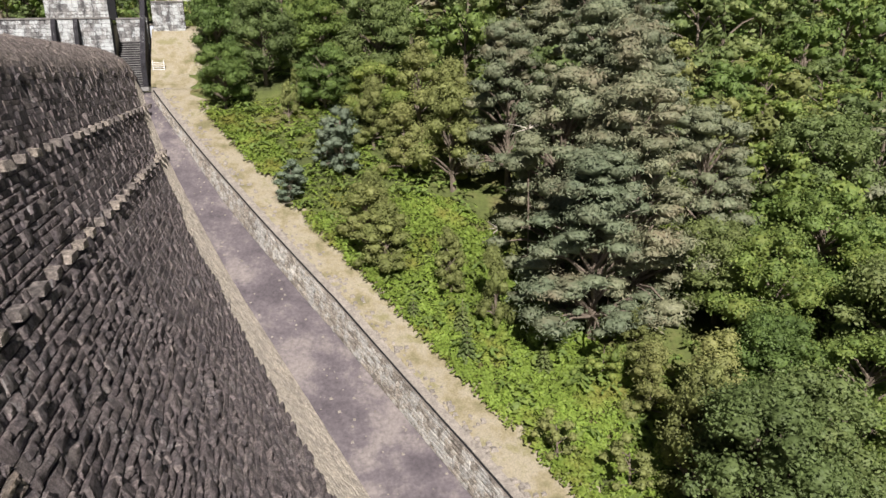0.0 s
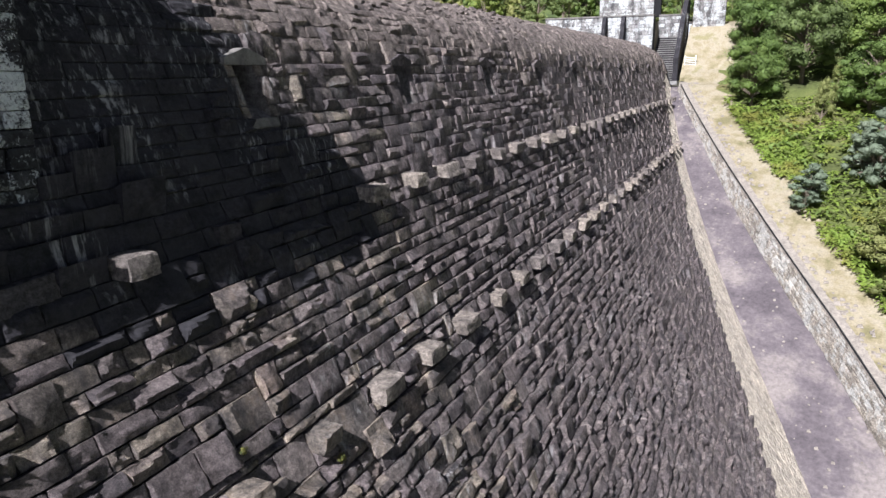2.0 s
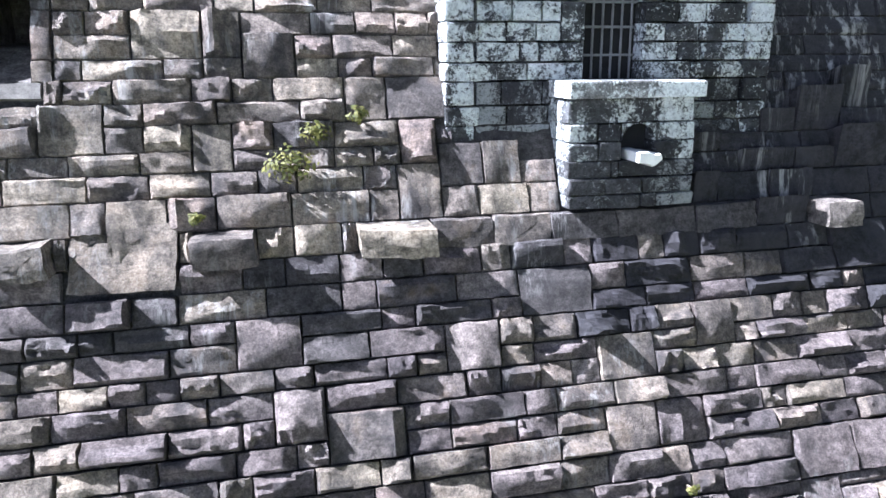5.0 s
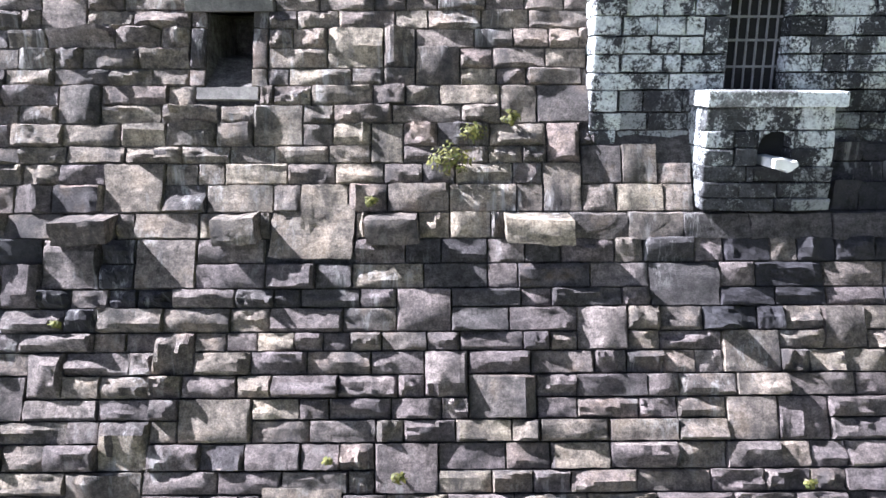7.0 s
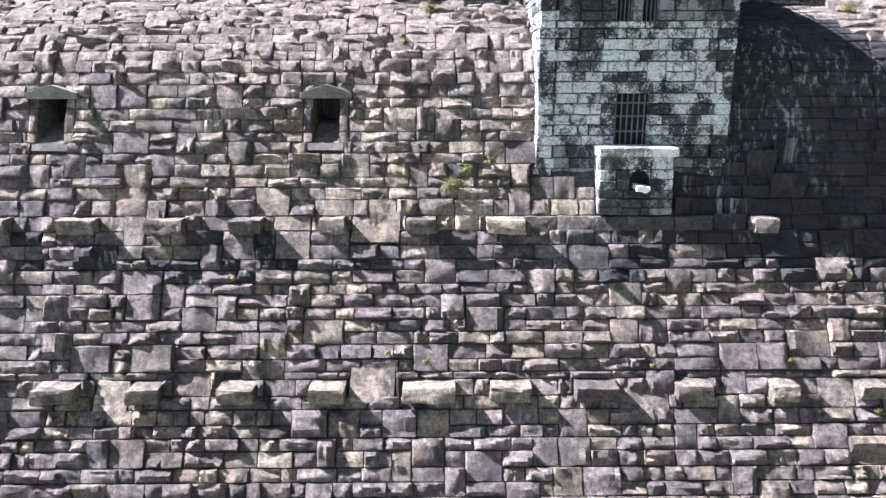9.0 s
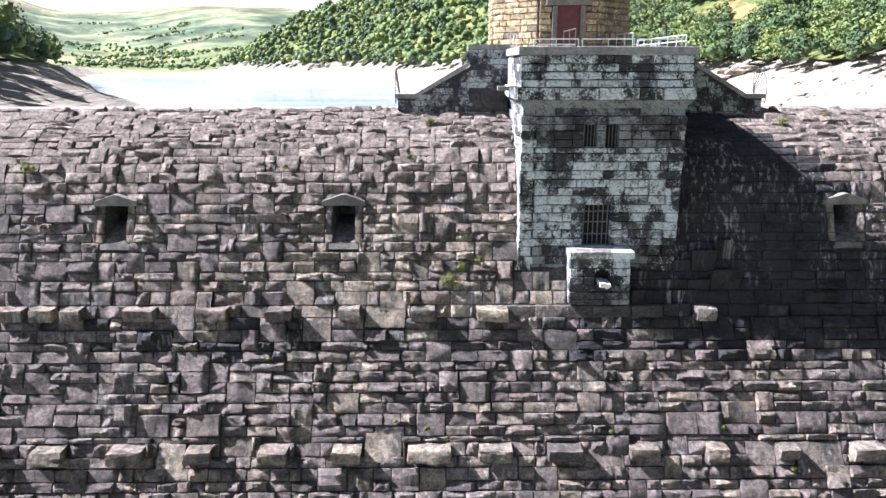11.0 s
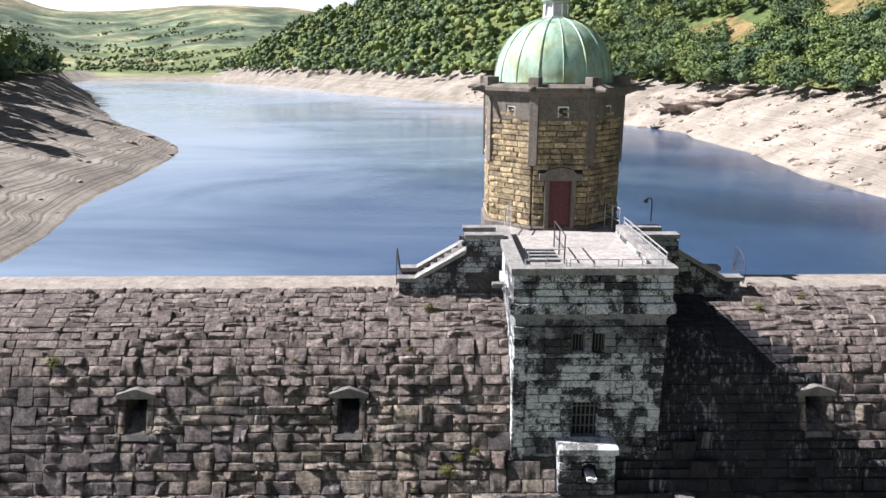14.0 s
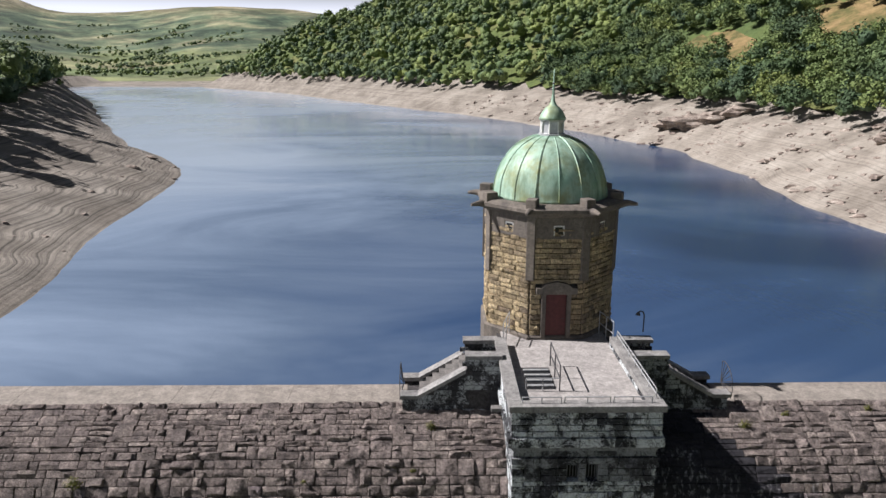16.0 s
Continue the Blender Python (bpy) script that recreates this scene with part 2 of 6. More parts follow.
def water_material():
    m = Mat("lake_water", 0.06)
    m.b.inputs["IOR"].default_value = 1.333
    m.b.inputs["Specular IOR Level"].default_value = 0.5
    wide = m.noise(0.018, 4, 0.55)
    ripple = m.noise(1.0, 5, 0.6, m.scaled(0.9, 0.5, 0.9))
    m.link(m.ramp(wide, (0.38, 0.10), (0.6, 0.2)), m.b.inputs["Roughness"])
    # sky reflection painted as colour: pale towards the low shore, dark near the dam
    dam_dark = m.n("ShaderNodeMapRange")
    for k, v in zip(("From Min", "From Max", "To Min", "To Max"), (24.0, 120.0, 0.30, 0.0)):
        dam_dark.inputs[k].default_value = v
    m.link(m.axis(1), dam_dark.inputs["Value"])
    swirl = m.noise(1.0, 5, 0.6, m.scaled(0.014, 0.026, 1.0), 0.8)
    sky_sheen = m.math("ADD", m.math("ADD", m.math("MULTIPLY", m.axis(0), 0.0052), dam_dark.outputs[0]), m.math("ADD", m.math("MULTIPLY", swirl, 0.9), -0.02))
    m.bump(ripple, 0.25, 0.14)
    return m.done(m.ramp(sky_sheen, (0.10, (0.31, 0.375, 0.45)), (0.36, (0.20, 0.26, 0.345)), (0.55, (0.095, 0.135, 0.20)), (0.74, (0.03, 0.06, 0.125)), (0.90, (0.018, 0.036, 0.08))))


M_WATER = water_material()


def ground_material(name, stops, scale, bump=0.5, fine=3.0):
    m = Mat(name, 0.95)
    a = m.ramp(m.noise(scale, 8, 0.62), *stops)
    c = m.mix(0.7, a, m.ramp(m.noise(fine, 8, 0.7), (0.3, 0.55), (0.7, 1.4)), "MULTIPLY")
    m.bump(m.noise(fine, 8, 0.7), bump, 0.15)
    return m.done(c)


def hill_material():
    """Open hill: pasture fields low down, bracken and bleached grass higher up."""
    m = Mat("hill_pasture", 0.95)
    cell = m.voronoi(0.0065)
    pick = m.n("ShaderNodeSeparateColor")
    m.link(cell.outputs["Color"], pick.inputs[0])
    low = m.ramp(pick.outputs[0], (0.0, (0.100, 0.138, 0.055)), (0.35, (0.165, 0.192, 0.080)), (0.6, (0.225, 0.225, 0.115)), (1.0, (0.115, 0.150, 0.064)))
    mid = m.ramp(m.noise(0.008, 10, 0.7), (0.40, (0.035, 0.060, 0.036)), (0.47, (0.075, 0.108, 0.062)), (0.54, (0.115, 0.145, 0.080)), (0.63, (0.235, 0.230, 0.135)))
    high = m.ramp(m.noise(0.006, 9, 0.7), (0.38, (0.085, 0.100, 0.050)), (0.5, (0.185, 0.175, 0.098)), (0.62, (0.310, 0.275, 0.180)))
    level = m.math("ADD", m.math("MULTIPLY", m.axis(2), 0.005), m.math("MULTIPLY", m.noise(0.0035, 5), 0.45))
    col = m.mix(m.ramp(level, (0.49, 0.0), (0.56, 1.0)), low, mid)
    col = m.mix(m.ramp(m.math("MULTIPLY", level, 0.6), (0.66, 0.0), (0.74, 1.0)), col, high)
    col = m.mix(0.7, col, m.ramp(m.noise(0.022, 10, 0.85), (0.38, 0.4), (0.62, 1.5)), "MULTIPLY")
    col = m.mix(0.75, col, m.ramp(m.noise(0.009, 6, 0.7), (0.40, 0.5), (0.5, 1.0), (0.60, 1.35)), "MULTIPLY")
    return m.done(col)


M_FLOOR = ground_material("forest_floor", ((0.35, (0.05, 0.06, 0.02)), (0.5, (0.09, 0.11, 0.03)), (0.65, (0.16, 0.14, 0.06))), 0.12)
M_DRYGRASS = ground_material("dry_grass", ((0.36, (0.16, 0.145, 0.075)), (0.46, (0.25, 0.215, 0.135)), (0.55, (0.30, 0.265, 0.195)), (0.65, (0.215, 0.195, 0.105))), 0.45, 0.4, 9.0)
M_CHANNEL = ground_material("channel_concrete", ((0.38, (0.085, 0.073, 0.08)), (0.5, (0.125, 0.108, 0.115)), (0.62, (0.21, 0.185, 0.175))), 0.3, 0.35, 4.0)
M_HILL = hill_material()
M_WOODFLOOR = ground_material("wood_floor", ((0.36, (0.06, 0.09, 0.03)), (0.5, (0.09, 0.12, 0.035)), (0.66, (0.15, 0.15, 0.055))), 0.03, 0.4, 0.6)


def shore_material():
    """Bare draw-down shore: pale silty ground and stones with level lines left by the falling water."""
    m = Mat("bare_shore", 0.95)
    z = m.math("ADD", m.axis(2), m.math("MULTIPLY", m.noise(0.04, 3), 0.9))
    band = m.n("ShaderNodeTexNoise", Scale=4.2, Detail=4.0, Roughness=0.8)
    comb = m.n("ShaderNodeCombineXYZ")
    m.link(z, comb.inputs[2])
    m.link(comb.outputs[0], band.inputs["Vector"])
    lines = m.ramp(band.outputs["Fac"], (0.40, 0.30), (0.47, 0.72), (0.53, 1.0), (0.62, 1.12))
    base = m.ramp(m.noise(0.09, 8, 0.65), (0.36, (0.18, 0.158, 0.13)), (0.5, (0.265, 0.236, 0.197)), (0.64, (0.33, 0.30, 0.255)))
    old = m.n("ShaderNodeTexNoise", Scale=1.35, Detail=2.0, Roughness=0.6)
    m.link(comb.outputs[0], old.inputs["Vector"])
    side = m.n("ShaderNodeMapRange")
    for k, v in zip(("From Min", "From Max", "To Min", "To Max"), (-30.0, 40.0, 0.95, 0.4)):
        side.inputs[k].default_value = v
    m.link(m.axis(0), side.inputs["Value"])
    col = m.mix(side.outputs[0], base, lines, "MULTIPLY")
    col = m.mix(m.math("MULTIPLY", side.outputs[0], 0.8), col, m.ramp(old.outputs["Fac"], (0.455, 1.0), (0.485, 0.45), (0.515, 1.0)), "MULTIPLY")
    rock = m.voronoi(0.9)
    col = m.mix(0.6, col, m.ramp(rock.outputs["Distance"], (0.0, 0.75), (0.5, 1.1)), "MULTIPLY")
    m.bump(m.noise(1.3, 8, 0.7), 0.6, 0.3)
    return m.done(col)


M_SHORE = shore_material()
M_BROWN = ground_material("brown_bracken", ((0.36, (0.07, 0.075, 0.025)), (0.46, (0.14, 0.115, 0.045)), (0.56, (0.22, 0.155, 0.07)), (0.68, (0.28, 0.21, 0.10))), 0.14, 0.6, 0.8)
M_ROCK = ground_material("shore_rock", ((0.35, (0.15, 0.12, 0.10)), (0.5, (0.26, 0.215, 0.18)), (0.66, (0.38, 0.335, 0.285))), 0.5, 0.9, 2.0)


def leaf_material(name, stops, per_object=True, trans=0.38, grain=5.0, patch=None):
    m = Mat(name, 0.55)
    c = m.ramp(m.math("ADD", m.math("MULTIPLY", m.island(), 0.4), m.math("MULTIPLY", m.object_random(), 0.6)) if per_object else m.island(), *stops)
    c = m.mix(0.6, c, m.ramp(m.noise(0.3, 4), (0.3, 0.6), (0.7, 1.35)), "MULTIPLY")
    c = m.mix(0.75, c, m.ramp(m.noise(grain, 5, 0.7), (0.32, 0.55), (0.5, 1.0), (0.68, 1.35)), "MULTIPLY")
    if patch:
        c = m.mix(m.ramp(m.noise(0.22, 5, 0.65), (0.52, 0.0), (0.66, 0.6)), c, patch)
    m.bump(m.noise(grain, 4, 0.7), 0.5, 0.5 / grain)
    d = m.n("ShaderNodeBsdfTranslucent")
    m.link(c, d.inputs["Color"])
    mx = m.n("ShaderNodeMixShader", Fac=trans)
    m.link(m.b.outputs[0], mx.inputs[1])
    m.link(d.outputs[0], mx.inputs[2])
    m.link(mx.outputs[0], m.t.nodes["Material Output"].inputs["Surface"])
    return m.done(c)


M_LEAF = leaf_material("broad_leaves", ((0.0, (0.095, 0.150, 0.044)), (0.4, (0.150, 0.222, 0.058)), (0.75, (0.215, 0.280, 0.068)), (1.0, (0.310, 0.335, 0.090))))
M_LEAF_DARK = leaf_material("dark_oak_leaves", ((0.0, (0.098, 0.140, 0.049)), (0.5, (0.162, 0.215, 0.073)), (1.0, (0.243, 0.279, 0.097))))
M_LEAF_OLIVE = leaf_material("olive_birch_leaves", ((0.0, (0.164, 0.191, 0.060)), (0.5, (0.246, 0.271, 0.092)), (1.0, (0.327, 0.326, 0.122))))
M_NEEDLE = leaf_material("grey_pine_needles", ((0.0, (0.140, 0.178, 0.105)), (0.4, (0.188, 0.215, 0.128)), (0.75, (0.225, 0.236, 0.138)), (1.0, (0.262, 0.246, 0.150))), trans=0.25, grain=3.0, patch=(0.27, 0.215, 0.14))
M_SPRUCE = leaf_material("blue_spruce_needles", ((0.0, (0.115, 0.155, 0.10)), (0.5, (0.165, 0.205, 0.138)), (1.0, (0.215, 0.25, 0.17))), trans=0.25)
M_FERN = leaf_material("bracken_fronds", ((0.0, (0.165, 0.250, 0.045)), (0.5, (0.225, 0.310, 0.055)), (1.0, (0.310, 0.345, 0.070))), grain=2.5, patch=(0.300, 0.258, 0.070))


def woods_material():
    """Distant broadleaf crowns: a green for each tree, leafy grain and clumps."""
    m = Mat("distant_woods", 0.7)
    pick = m.n("ShaderNodeSeparateColor")
    m.link(m.voronoi(0.11).outputs["Color"], pick.inputs[0])
    c = m.ramp(pick.outputs[0], (0.0, (0.040, 0.072, 0.036)), (0.3, (0.070, 0.112, 0.045)), (0.6, (0.115, 0.162, 0.052)), (0.88, (0.145, 0.190, 0.058)), (1.0, (0.190, 0.232, 0.064)))
    c = m.mix(0.6, c, m.ramp(m.noise(0.025, 3), (0.35, 0.75), (0.65, 1.25)), "MULTIPLY")
    c = m.mix(0.7, c, m.ramp(m.noise(1.5, 6, 0.7), (0.36, 0.5), (0.5, 1.0), (0.64, 1.4)), "MULTIPLY")
    m.bump(m.noise(1.3, 5, 0.7), 0.7, 0.5)
    return m.done(c)


M_WOODS = woods_material()
M_WEED = leaf_material("wall_weeds", ((0.0, (0.07, 0.085, 0.025)), (1.0, (0.19, 0.18, 0.05))), per_object=False)
M_BARK = plain("grey_bark", (0.16, 0.13, 0.10), 0.9, 0, 0.4, 9.0)
M_DEAD = plain("bleached_dead_wood", (0.42, 0.38, 0.32), 0.85, 0, 0.3, 9.0)
# ---- mesh helpers ----
def mesh_object(name, verts, faces, material, parent=None, label="", smooth=False):
    me = bpy.data.meshes.new(name)
    me.from_pydata([tuple(v) for v in verts], [], [tuple(f) for f in faces])
    me.materials.append(material)
    me.shade_smooth() if smooth else me.shade_flat()
    ob = new(name, me)
    if parent:
        ob.parent = parent
    return tagged(ob, label)


def grid_mesh_object(name, P, quads, material, parent=None, label="", smooth=False, crease=0):
    """A mesh from an array of places and an array of quads."""
    me = bpy.data.meshes.new(name)
    P = np.ascontiguousarray(P, dtype=np.float32).reshape(-1, 3)
    quads = np.ascontiguousarray(quads, dtype=np.int32).reshape(-1, 4)
    me.vertices.add(len(P))
    me.vertices.foreach_set("co", P.ravel())
    me.loops.add(quads.size)
    me.loops.foreach_set("vertex_index", quads.ravel())
    me.polygons.add(len(quads))
    me.polygons.foreach_set("loop_start", np.arange(0, quads.size, 4, dtype=np.int32))
    me.update(calc_edges=True)
    me.validate()
    me.materials.append(material)
    me.shade_smooth() if smooth or crease else me.shade_flat()
    if crease:
        me.set_sharp_from_angle(angle=radians(crease))
    ob = new(name, me)
    if parent:
        ob.parent = parent
    return tagged(ob, label)


def part(name, bm, material, parent, label=""):
    me = bpy.data.meshes.new(name)
    bmesh.ops.recalc_face_normals(bm, faces=bm.faces)
    bm.to_mesh(me)
    bm.free()
    me.materials.append(material)
    ob = new(name, me)
    if parent:
        ob.parent = parent
    return tagged(ob, label)


def bm_box(x0, x1, y0, y1, z0, z1, bevel=0.0, bm=None, jitter=0.0):
    own = bm is None
    bm = bm or bmesh.new()
    made = bmesh.ops.create_cube(bm, size=1.0)["verts"]
    for v in made:
        v.co = Vector((x0 if v.co.x < 0 else x1, y0 if v.co.y < 0 else y1, z0 if v.co.z < 0 else z1))
    if jitter:
        for v in made:
            v.co += Vector([random.uniform(-jitter, jitter) for _ in range(3)])
    if bevel:
        edges = list({e for v in made for e in v.link_edges})
        bmesh.ops.bevel(bm, geom=edges, offset=bevel, segments=2, affect="EDGES", profile=0.6)
    return bm


def bm_prism(outline, y0, y1, bevel=0.0):
    """An outline in x and z, pushed from y0 to y1."""
    bm = bmesh.new()
    a = [bm.verts.new((x, y0, z)) for x, z in outline]
    b = [bm.verts.new((x, y1, z)) for x, z in outline]
    bm.faces.new(a)
    bm.faces.new(b[::-1])
    n = len(a)
    for i in range(n):
        bm.faces.new((a[i], b[i], b[(i + 1) % n], a[(i + 1) % n]))
    bmesh.ops.recalc_face_normals(bm, faces=bm.faces)
    if bevel:
        bmesh.ops.bevel(bm, geom=list(bm.edges), offset=bevel, segments=2, affect="EDGES", profile=0.6)
    return bm


def bm_tube(points, radius, sides=8, bm=None, taper=1.0):
    bm = bm or bmesh.new()
    pts = [Vector(p) for p in points]
    rings = []
    for i, p in enumerate(pts):
        d = (pts[min(i + 1, len(pts) - 1)] - pts[max(i - 1, 0)]).normalized()
        q = d.to_track_quat("Z", "Y")
        r = radius * (1 + (taper - 1) * i / max(len(pts) - 1, 1))
        rings.append([bm.verts.new(p + q @ Vector((r * math.cos(a), r * math.sin(a), 0))) for a in [2 * math.pi * k / sides for k in range(sides)]])
    for a, b in zip(rings, rings[1:]):
        for k in range(sides):
            bm.faces.new((a[k], a[(k + 1) % sides], b[(k + 1) % sides], b[k]))
    bm.faces.new(rings[0][::-1])
    bm.faces.new(rings[-1])
    return bm


def bm_lathe(profile, sides=24, centre=(0, 0), turn=0.0):
    """Radius and height pairs, turned round an upright axis."""
    bm = bmesh.new()
    rings = []
    for r, z in profile:
        rings.append([bm.verts.new((centre[0] + r * math.cos(a), centre[1] + r * math.sin(a), z)) for a in [turn + 2 * math.pi * k / sides for k in range(sides)]])
    for a, b in zip(rings, rings[1:]):
        for k in range(sides):
            bm.faces.new((a[k], a[(k + 1) % sides], b[(k + 1) % sides], b[k]))
    bm.faces.new(rings[0][::-1])
    bm.faces.new(rings[-1])
    return bm


# ---- the dam's shape ----
CREST_Z, CREST_Y, WATER_Z = 32.32, 14.42, 22.4
DAM_X0, DAM_X1 = -75.0, 86.0
RNG = np.random.default_rng(5)


def face_y(z):
    """How far out the curved downstream face stands at a height."""
    z = np.asarray(z, dtype=float)
    d = 29.4 - z
    low = 11.0 - 0.40 * d - 0.012 * d * d
    e = np.clip((z - 29.4) / 2.92, 0, 1)
    high = 11.0 + 0.40 * (z - 29.4) + 2.25 * e ** 3.2
    return np.where(z < 29.4, low, high)


ZS = np.linspace(-6.0, CREST_Z, 900)[::-1]
YS = face_y(ZS)
SS = np.concatenate([[0], np.cumsum(np.hypot(np.diff(ZS), np.diff(YS)))])    # way down the face from the crest
S_END = SS[-1]


def face_place(x, s, off):
    """The place on the face at x and way s, pushed out by off."""
    z = np.interp(s, SS, ZS)
    y = np.interp(s, SS, YS)
    tz, ty = np.gradient(ZS, SS), np.gradient(YS, SS)
    gz, gy = np.interp(s, SS, tz), np.interp(s, SS, ty)
    ny, nz = gz, -gy            # turned to point out of the dam
    return np.stack([x + 0 * s, y + ny * off, z + nz * off], -1)


def way_at(z):
    return float(np.interp(-z, -ZS, SS))


# the side channel's floor climbs the valley side along the toe
CH_X = np.array([-75, 0, 8, 20, 34, 42, 47.6, 54, 62.4, 73, 82.3, 86, 140])
CH_Z = np.array([-5, -4.6, -3.4, 0.9, 5.9, 8.75, 11.0, 14.0, 17.6, 22.6, 27.0, 27.4, 27.6])
CH_W = np.array([5.7, 5.7, 5.7, 5.6, 5.3, 4.9, 4.6, 4.0, 3.0, 2.1, 0.9, 0.7, 0.7])
CH_H = np.array([2.2, 2.2, 2.2, 2.2, 2.2, 2.15, 2.15, 2.0, 1.9, 1.1, 0.7, 0.6, 0.3])


def channel(x):
    z = np.interp(x, CH_X, CH_Z)
    w = np.interp(x, CH_X, CH_W)
    return z, face_y(z), face_y(z) - w, np.interp(x, CH_X, CH_H)


HOLE_XS = [-4.05 - 7.46 * k for k in range(0, 9)] + [12.52 + 7.46 * k for k in range(0, 10)]
HOLE_W, HOLE_Z0, HOLE_Z1 = 0.36, 28.25, 29.42

# core sheet behind the stones, with the weep openings cut through
dam = new("dam_wall")
tagged(dam, "curved rock-faced masonry dam of dark weathered stone blocks", "dam", kind="structure")
xb = sorted(set([DAM_X0, DAM_X1] + [h - HOLE_W for h in HOLE_XS] + [h + HOLE_W for h in HOLE_XS]))
sb = sorted(set(list(np.linspace(0, way_at(HOLE_Z1), 14)) + list(np.linspace(way_at(HOLE_Z0), S_END, 40)) + [way_at(HOLE_Z0)]))
XB, SB = np.meshgrid(xb, sb)
core_v = face_place(XB.ravel(), SB.ravel(), np.full(XB.size, -0.020))
core_f, nx = [], len(xb)
for j in range(len(sb) - 1):
    for i in range(nx - 1):
        mid_x, mid_s = (xb[i] + xb[i + 1]) / 2, (sb[j] + sb[j + 1]) / 2
        if way_at(HOLE_Z1) < mid_s < way_at(HOLE_Z0) and any(abs(mid_x - h) < 0.1 for h in HOLE_XS):
            continue
        core_f.append((j * nx + i, (j + 1) * nx + i, (j + 1) * nx + i + 1, j * nx + i + 1))
mesh_object("core", core_v, core_f, M_CORE, dam, "dark mortar bed between the stones", smooth=False)
part("water_side", bm_box(DAM_X0, DAM_X1, 16.2, 16.6, -6, CREST_Z - 0.3), M_CORE, dam)


def stones(place, u0, u1, v_edges, size, rng, skip=None, nu=4, nv=4, double=0.10, proud=(0.03, 0.12), rough=0.05, smooth_zone=None, inset=0.012, depth=0.06, gap=0.005, step=None, bed=None, jut=None):
    """Rock-faced stones in courses over a surface. place(u, v, off) gives places; v_edges are the course lines.
    Returns an array of each stone's corner places (count, nv, nu, 3) and their (u0, u1, v0, v1)."""
    rects = []
    blocked = []
    for c in range(len(v_edges) - 1):
        v0, v1 = v_edges[c], v_edges[c + 1]
        now, blocked = sorted(blocked), []
        u = u0
        while u < u1 - 1e-6:
            hit = next((b for b in now if b[0] <= u + 1e-6 < b[1] - 1e-6), None)
            if hit:
                u = hit[1]
                continue
            stop = min([b[0] for b in now if b[0] > u + 1e-6] + [u1])
            mean = size((u + u1) / 2 if u1 - u < 1 else u, v0)
            w = mean * rng.uniform(0.55, 1.55)
            if stop - (u + w) < 0.4 * mean:
                w = stop - u if stop - u < 1.8 * mean else (stop - u) / 2
            e = u + w
            two = c + 2 < len(v_edges) and rng.random() < double and w > 0.7 * mean
            if two:
                blocked.append((u, e))
            rects.append((u, e, v0, v_edges[c + 2] if two else v1))
            u = e
    R = np.array(rects)
    if skip is not None:
        R = R[~skip(R)]
    n = len(R)
    du, dv = R[:, 1] - R[:, 0], R[:, 3] - R[:, 2]
    bed = bed or gap

    def cuts(length, joint, count):
        """Places across a stone from 0 to 1: joint, arris, a near ring when there is room, then even steps."""
        j = joint / length
        e = np.minimum((joint + inset) / length, 0.2)
        if count < 7:
            inner = e[:, None] + np.linspace(0, 1, count - 2)[None] * (1 - 2 * e)[:, None]
        else:
            r = np.minimum(e + 0.035 / length, 0.3)
            inner = np.concatenate([e[:, None], r[:, None] + np.linspace(0, 1, count - 4)[None] * (1 - 2 * r)[:, None], 1 - e[:, None]], 1)
        return np.concatenate([j[:, None], inner, 1 - j[:, None]], 1)

    fu, fv = cuts(du, gap, nu), cuts(dv, bed, nv)
    gu = np.repeat((R[:, 0, None] + fu * du[:, None])[:, None, :], nv, 1)
    gv = np.repeat((R[:, 2, None] + fv * dv[:, None])[:, :, None], nu, 2)
    margin = proud[0] + np.abs(rng.normal(0, 0.25, n)) * rough
    if jut is not None:
        margin = margin + jut(R) * rng.beta(1.0, 1.9, n)
    high = (proud[1] - proud[0]) * (0.1 + 0.9 * rng.beta(1.5, 2.2, n))
    craggy = rng.random(n)                # some stones are dressed nearly flat, some left rough
    if smooth_zone is not None:
        k = smooth_zone(R)
        margin, high = margin * (1 - k) + 0.01 * k, high * (1 - 0.85 * k)
    # rock face: hacked slopes rise from the four arrises to a tilted, broken plateau
    mu, mv = (fu * du[:, None])[:, None, :], (fv * dv[:, None])[:, :, None]
    lu, lv = du[:, None, None], dv[:, None, None]
    rise = lambda: (0.012 + 0.16 * rng.random(n) ** 2.2)[:, None, None] * (0.4 + high / 0.12)[:, None, None]
    up = np.minimum(np.minimum(mu / rise(), (lu - mu) / rise()), np.minimum(mv / rise(), (lv - mv) / rise()))
    for k in range(2):
        w = rng.uniform(0, 2 * math.pi, n)[:, None, None]
        at = rng.uniform(0.35, 1.5, n)[:, None, None]
        up = np.minimum(up, at + rng.uniform(0.2, 1.6, n)[:, None, None] * (np.cos(w) * (2 * mu / lu - 1) + np.sin(w) * (2 * mv / lv - 1)))
    up = np.clip(up, 0.0, 1.0) * (1 + rng.normal(0, 0.3, n)[:, None, None] * (mu / lu - 0.5) + rng.normal(0, 0.25, n)[:, None, None] * (mv / lv - 0.5))
    off = margin[:, None, None] + high[:, None, None] * up
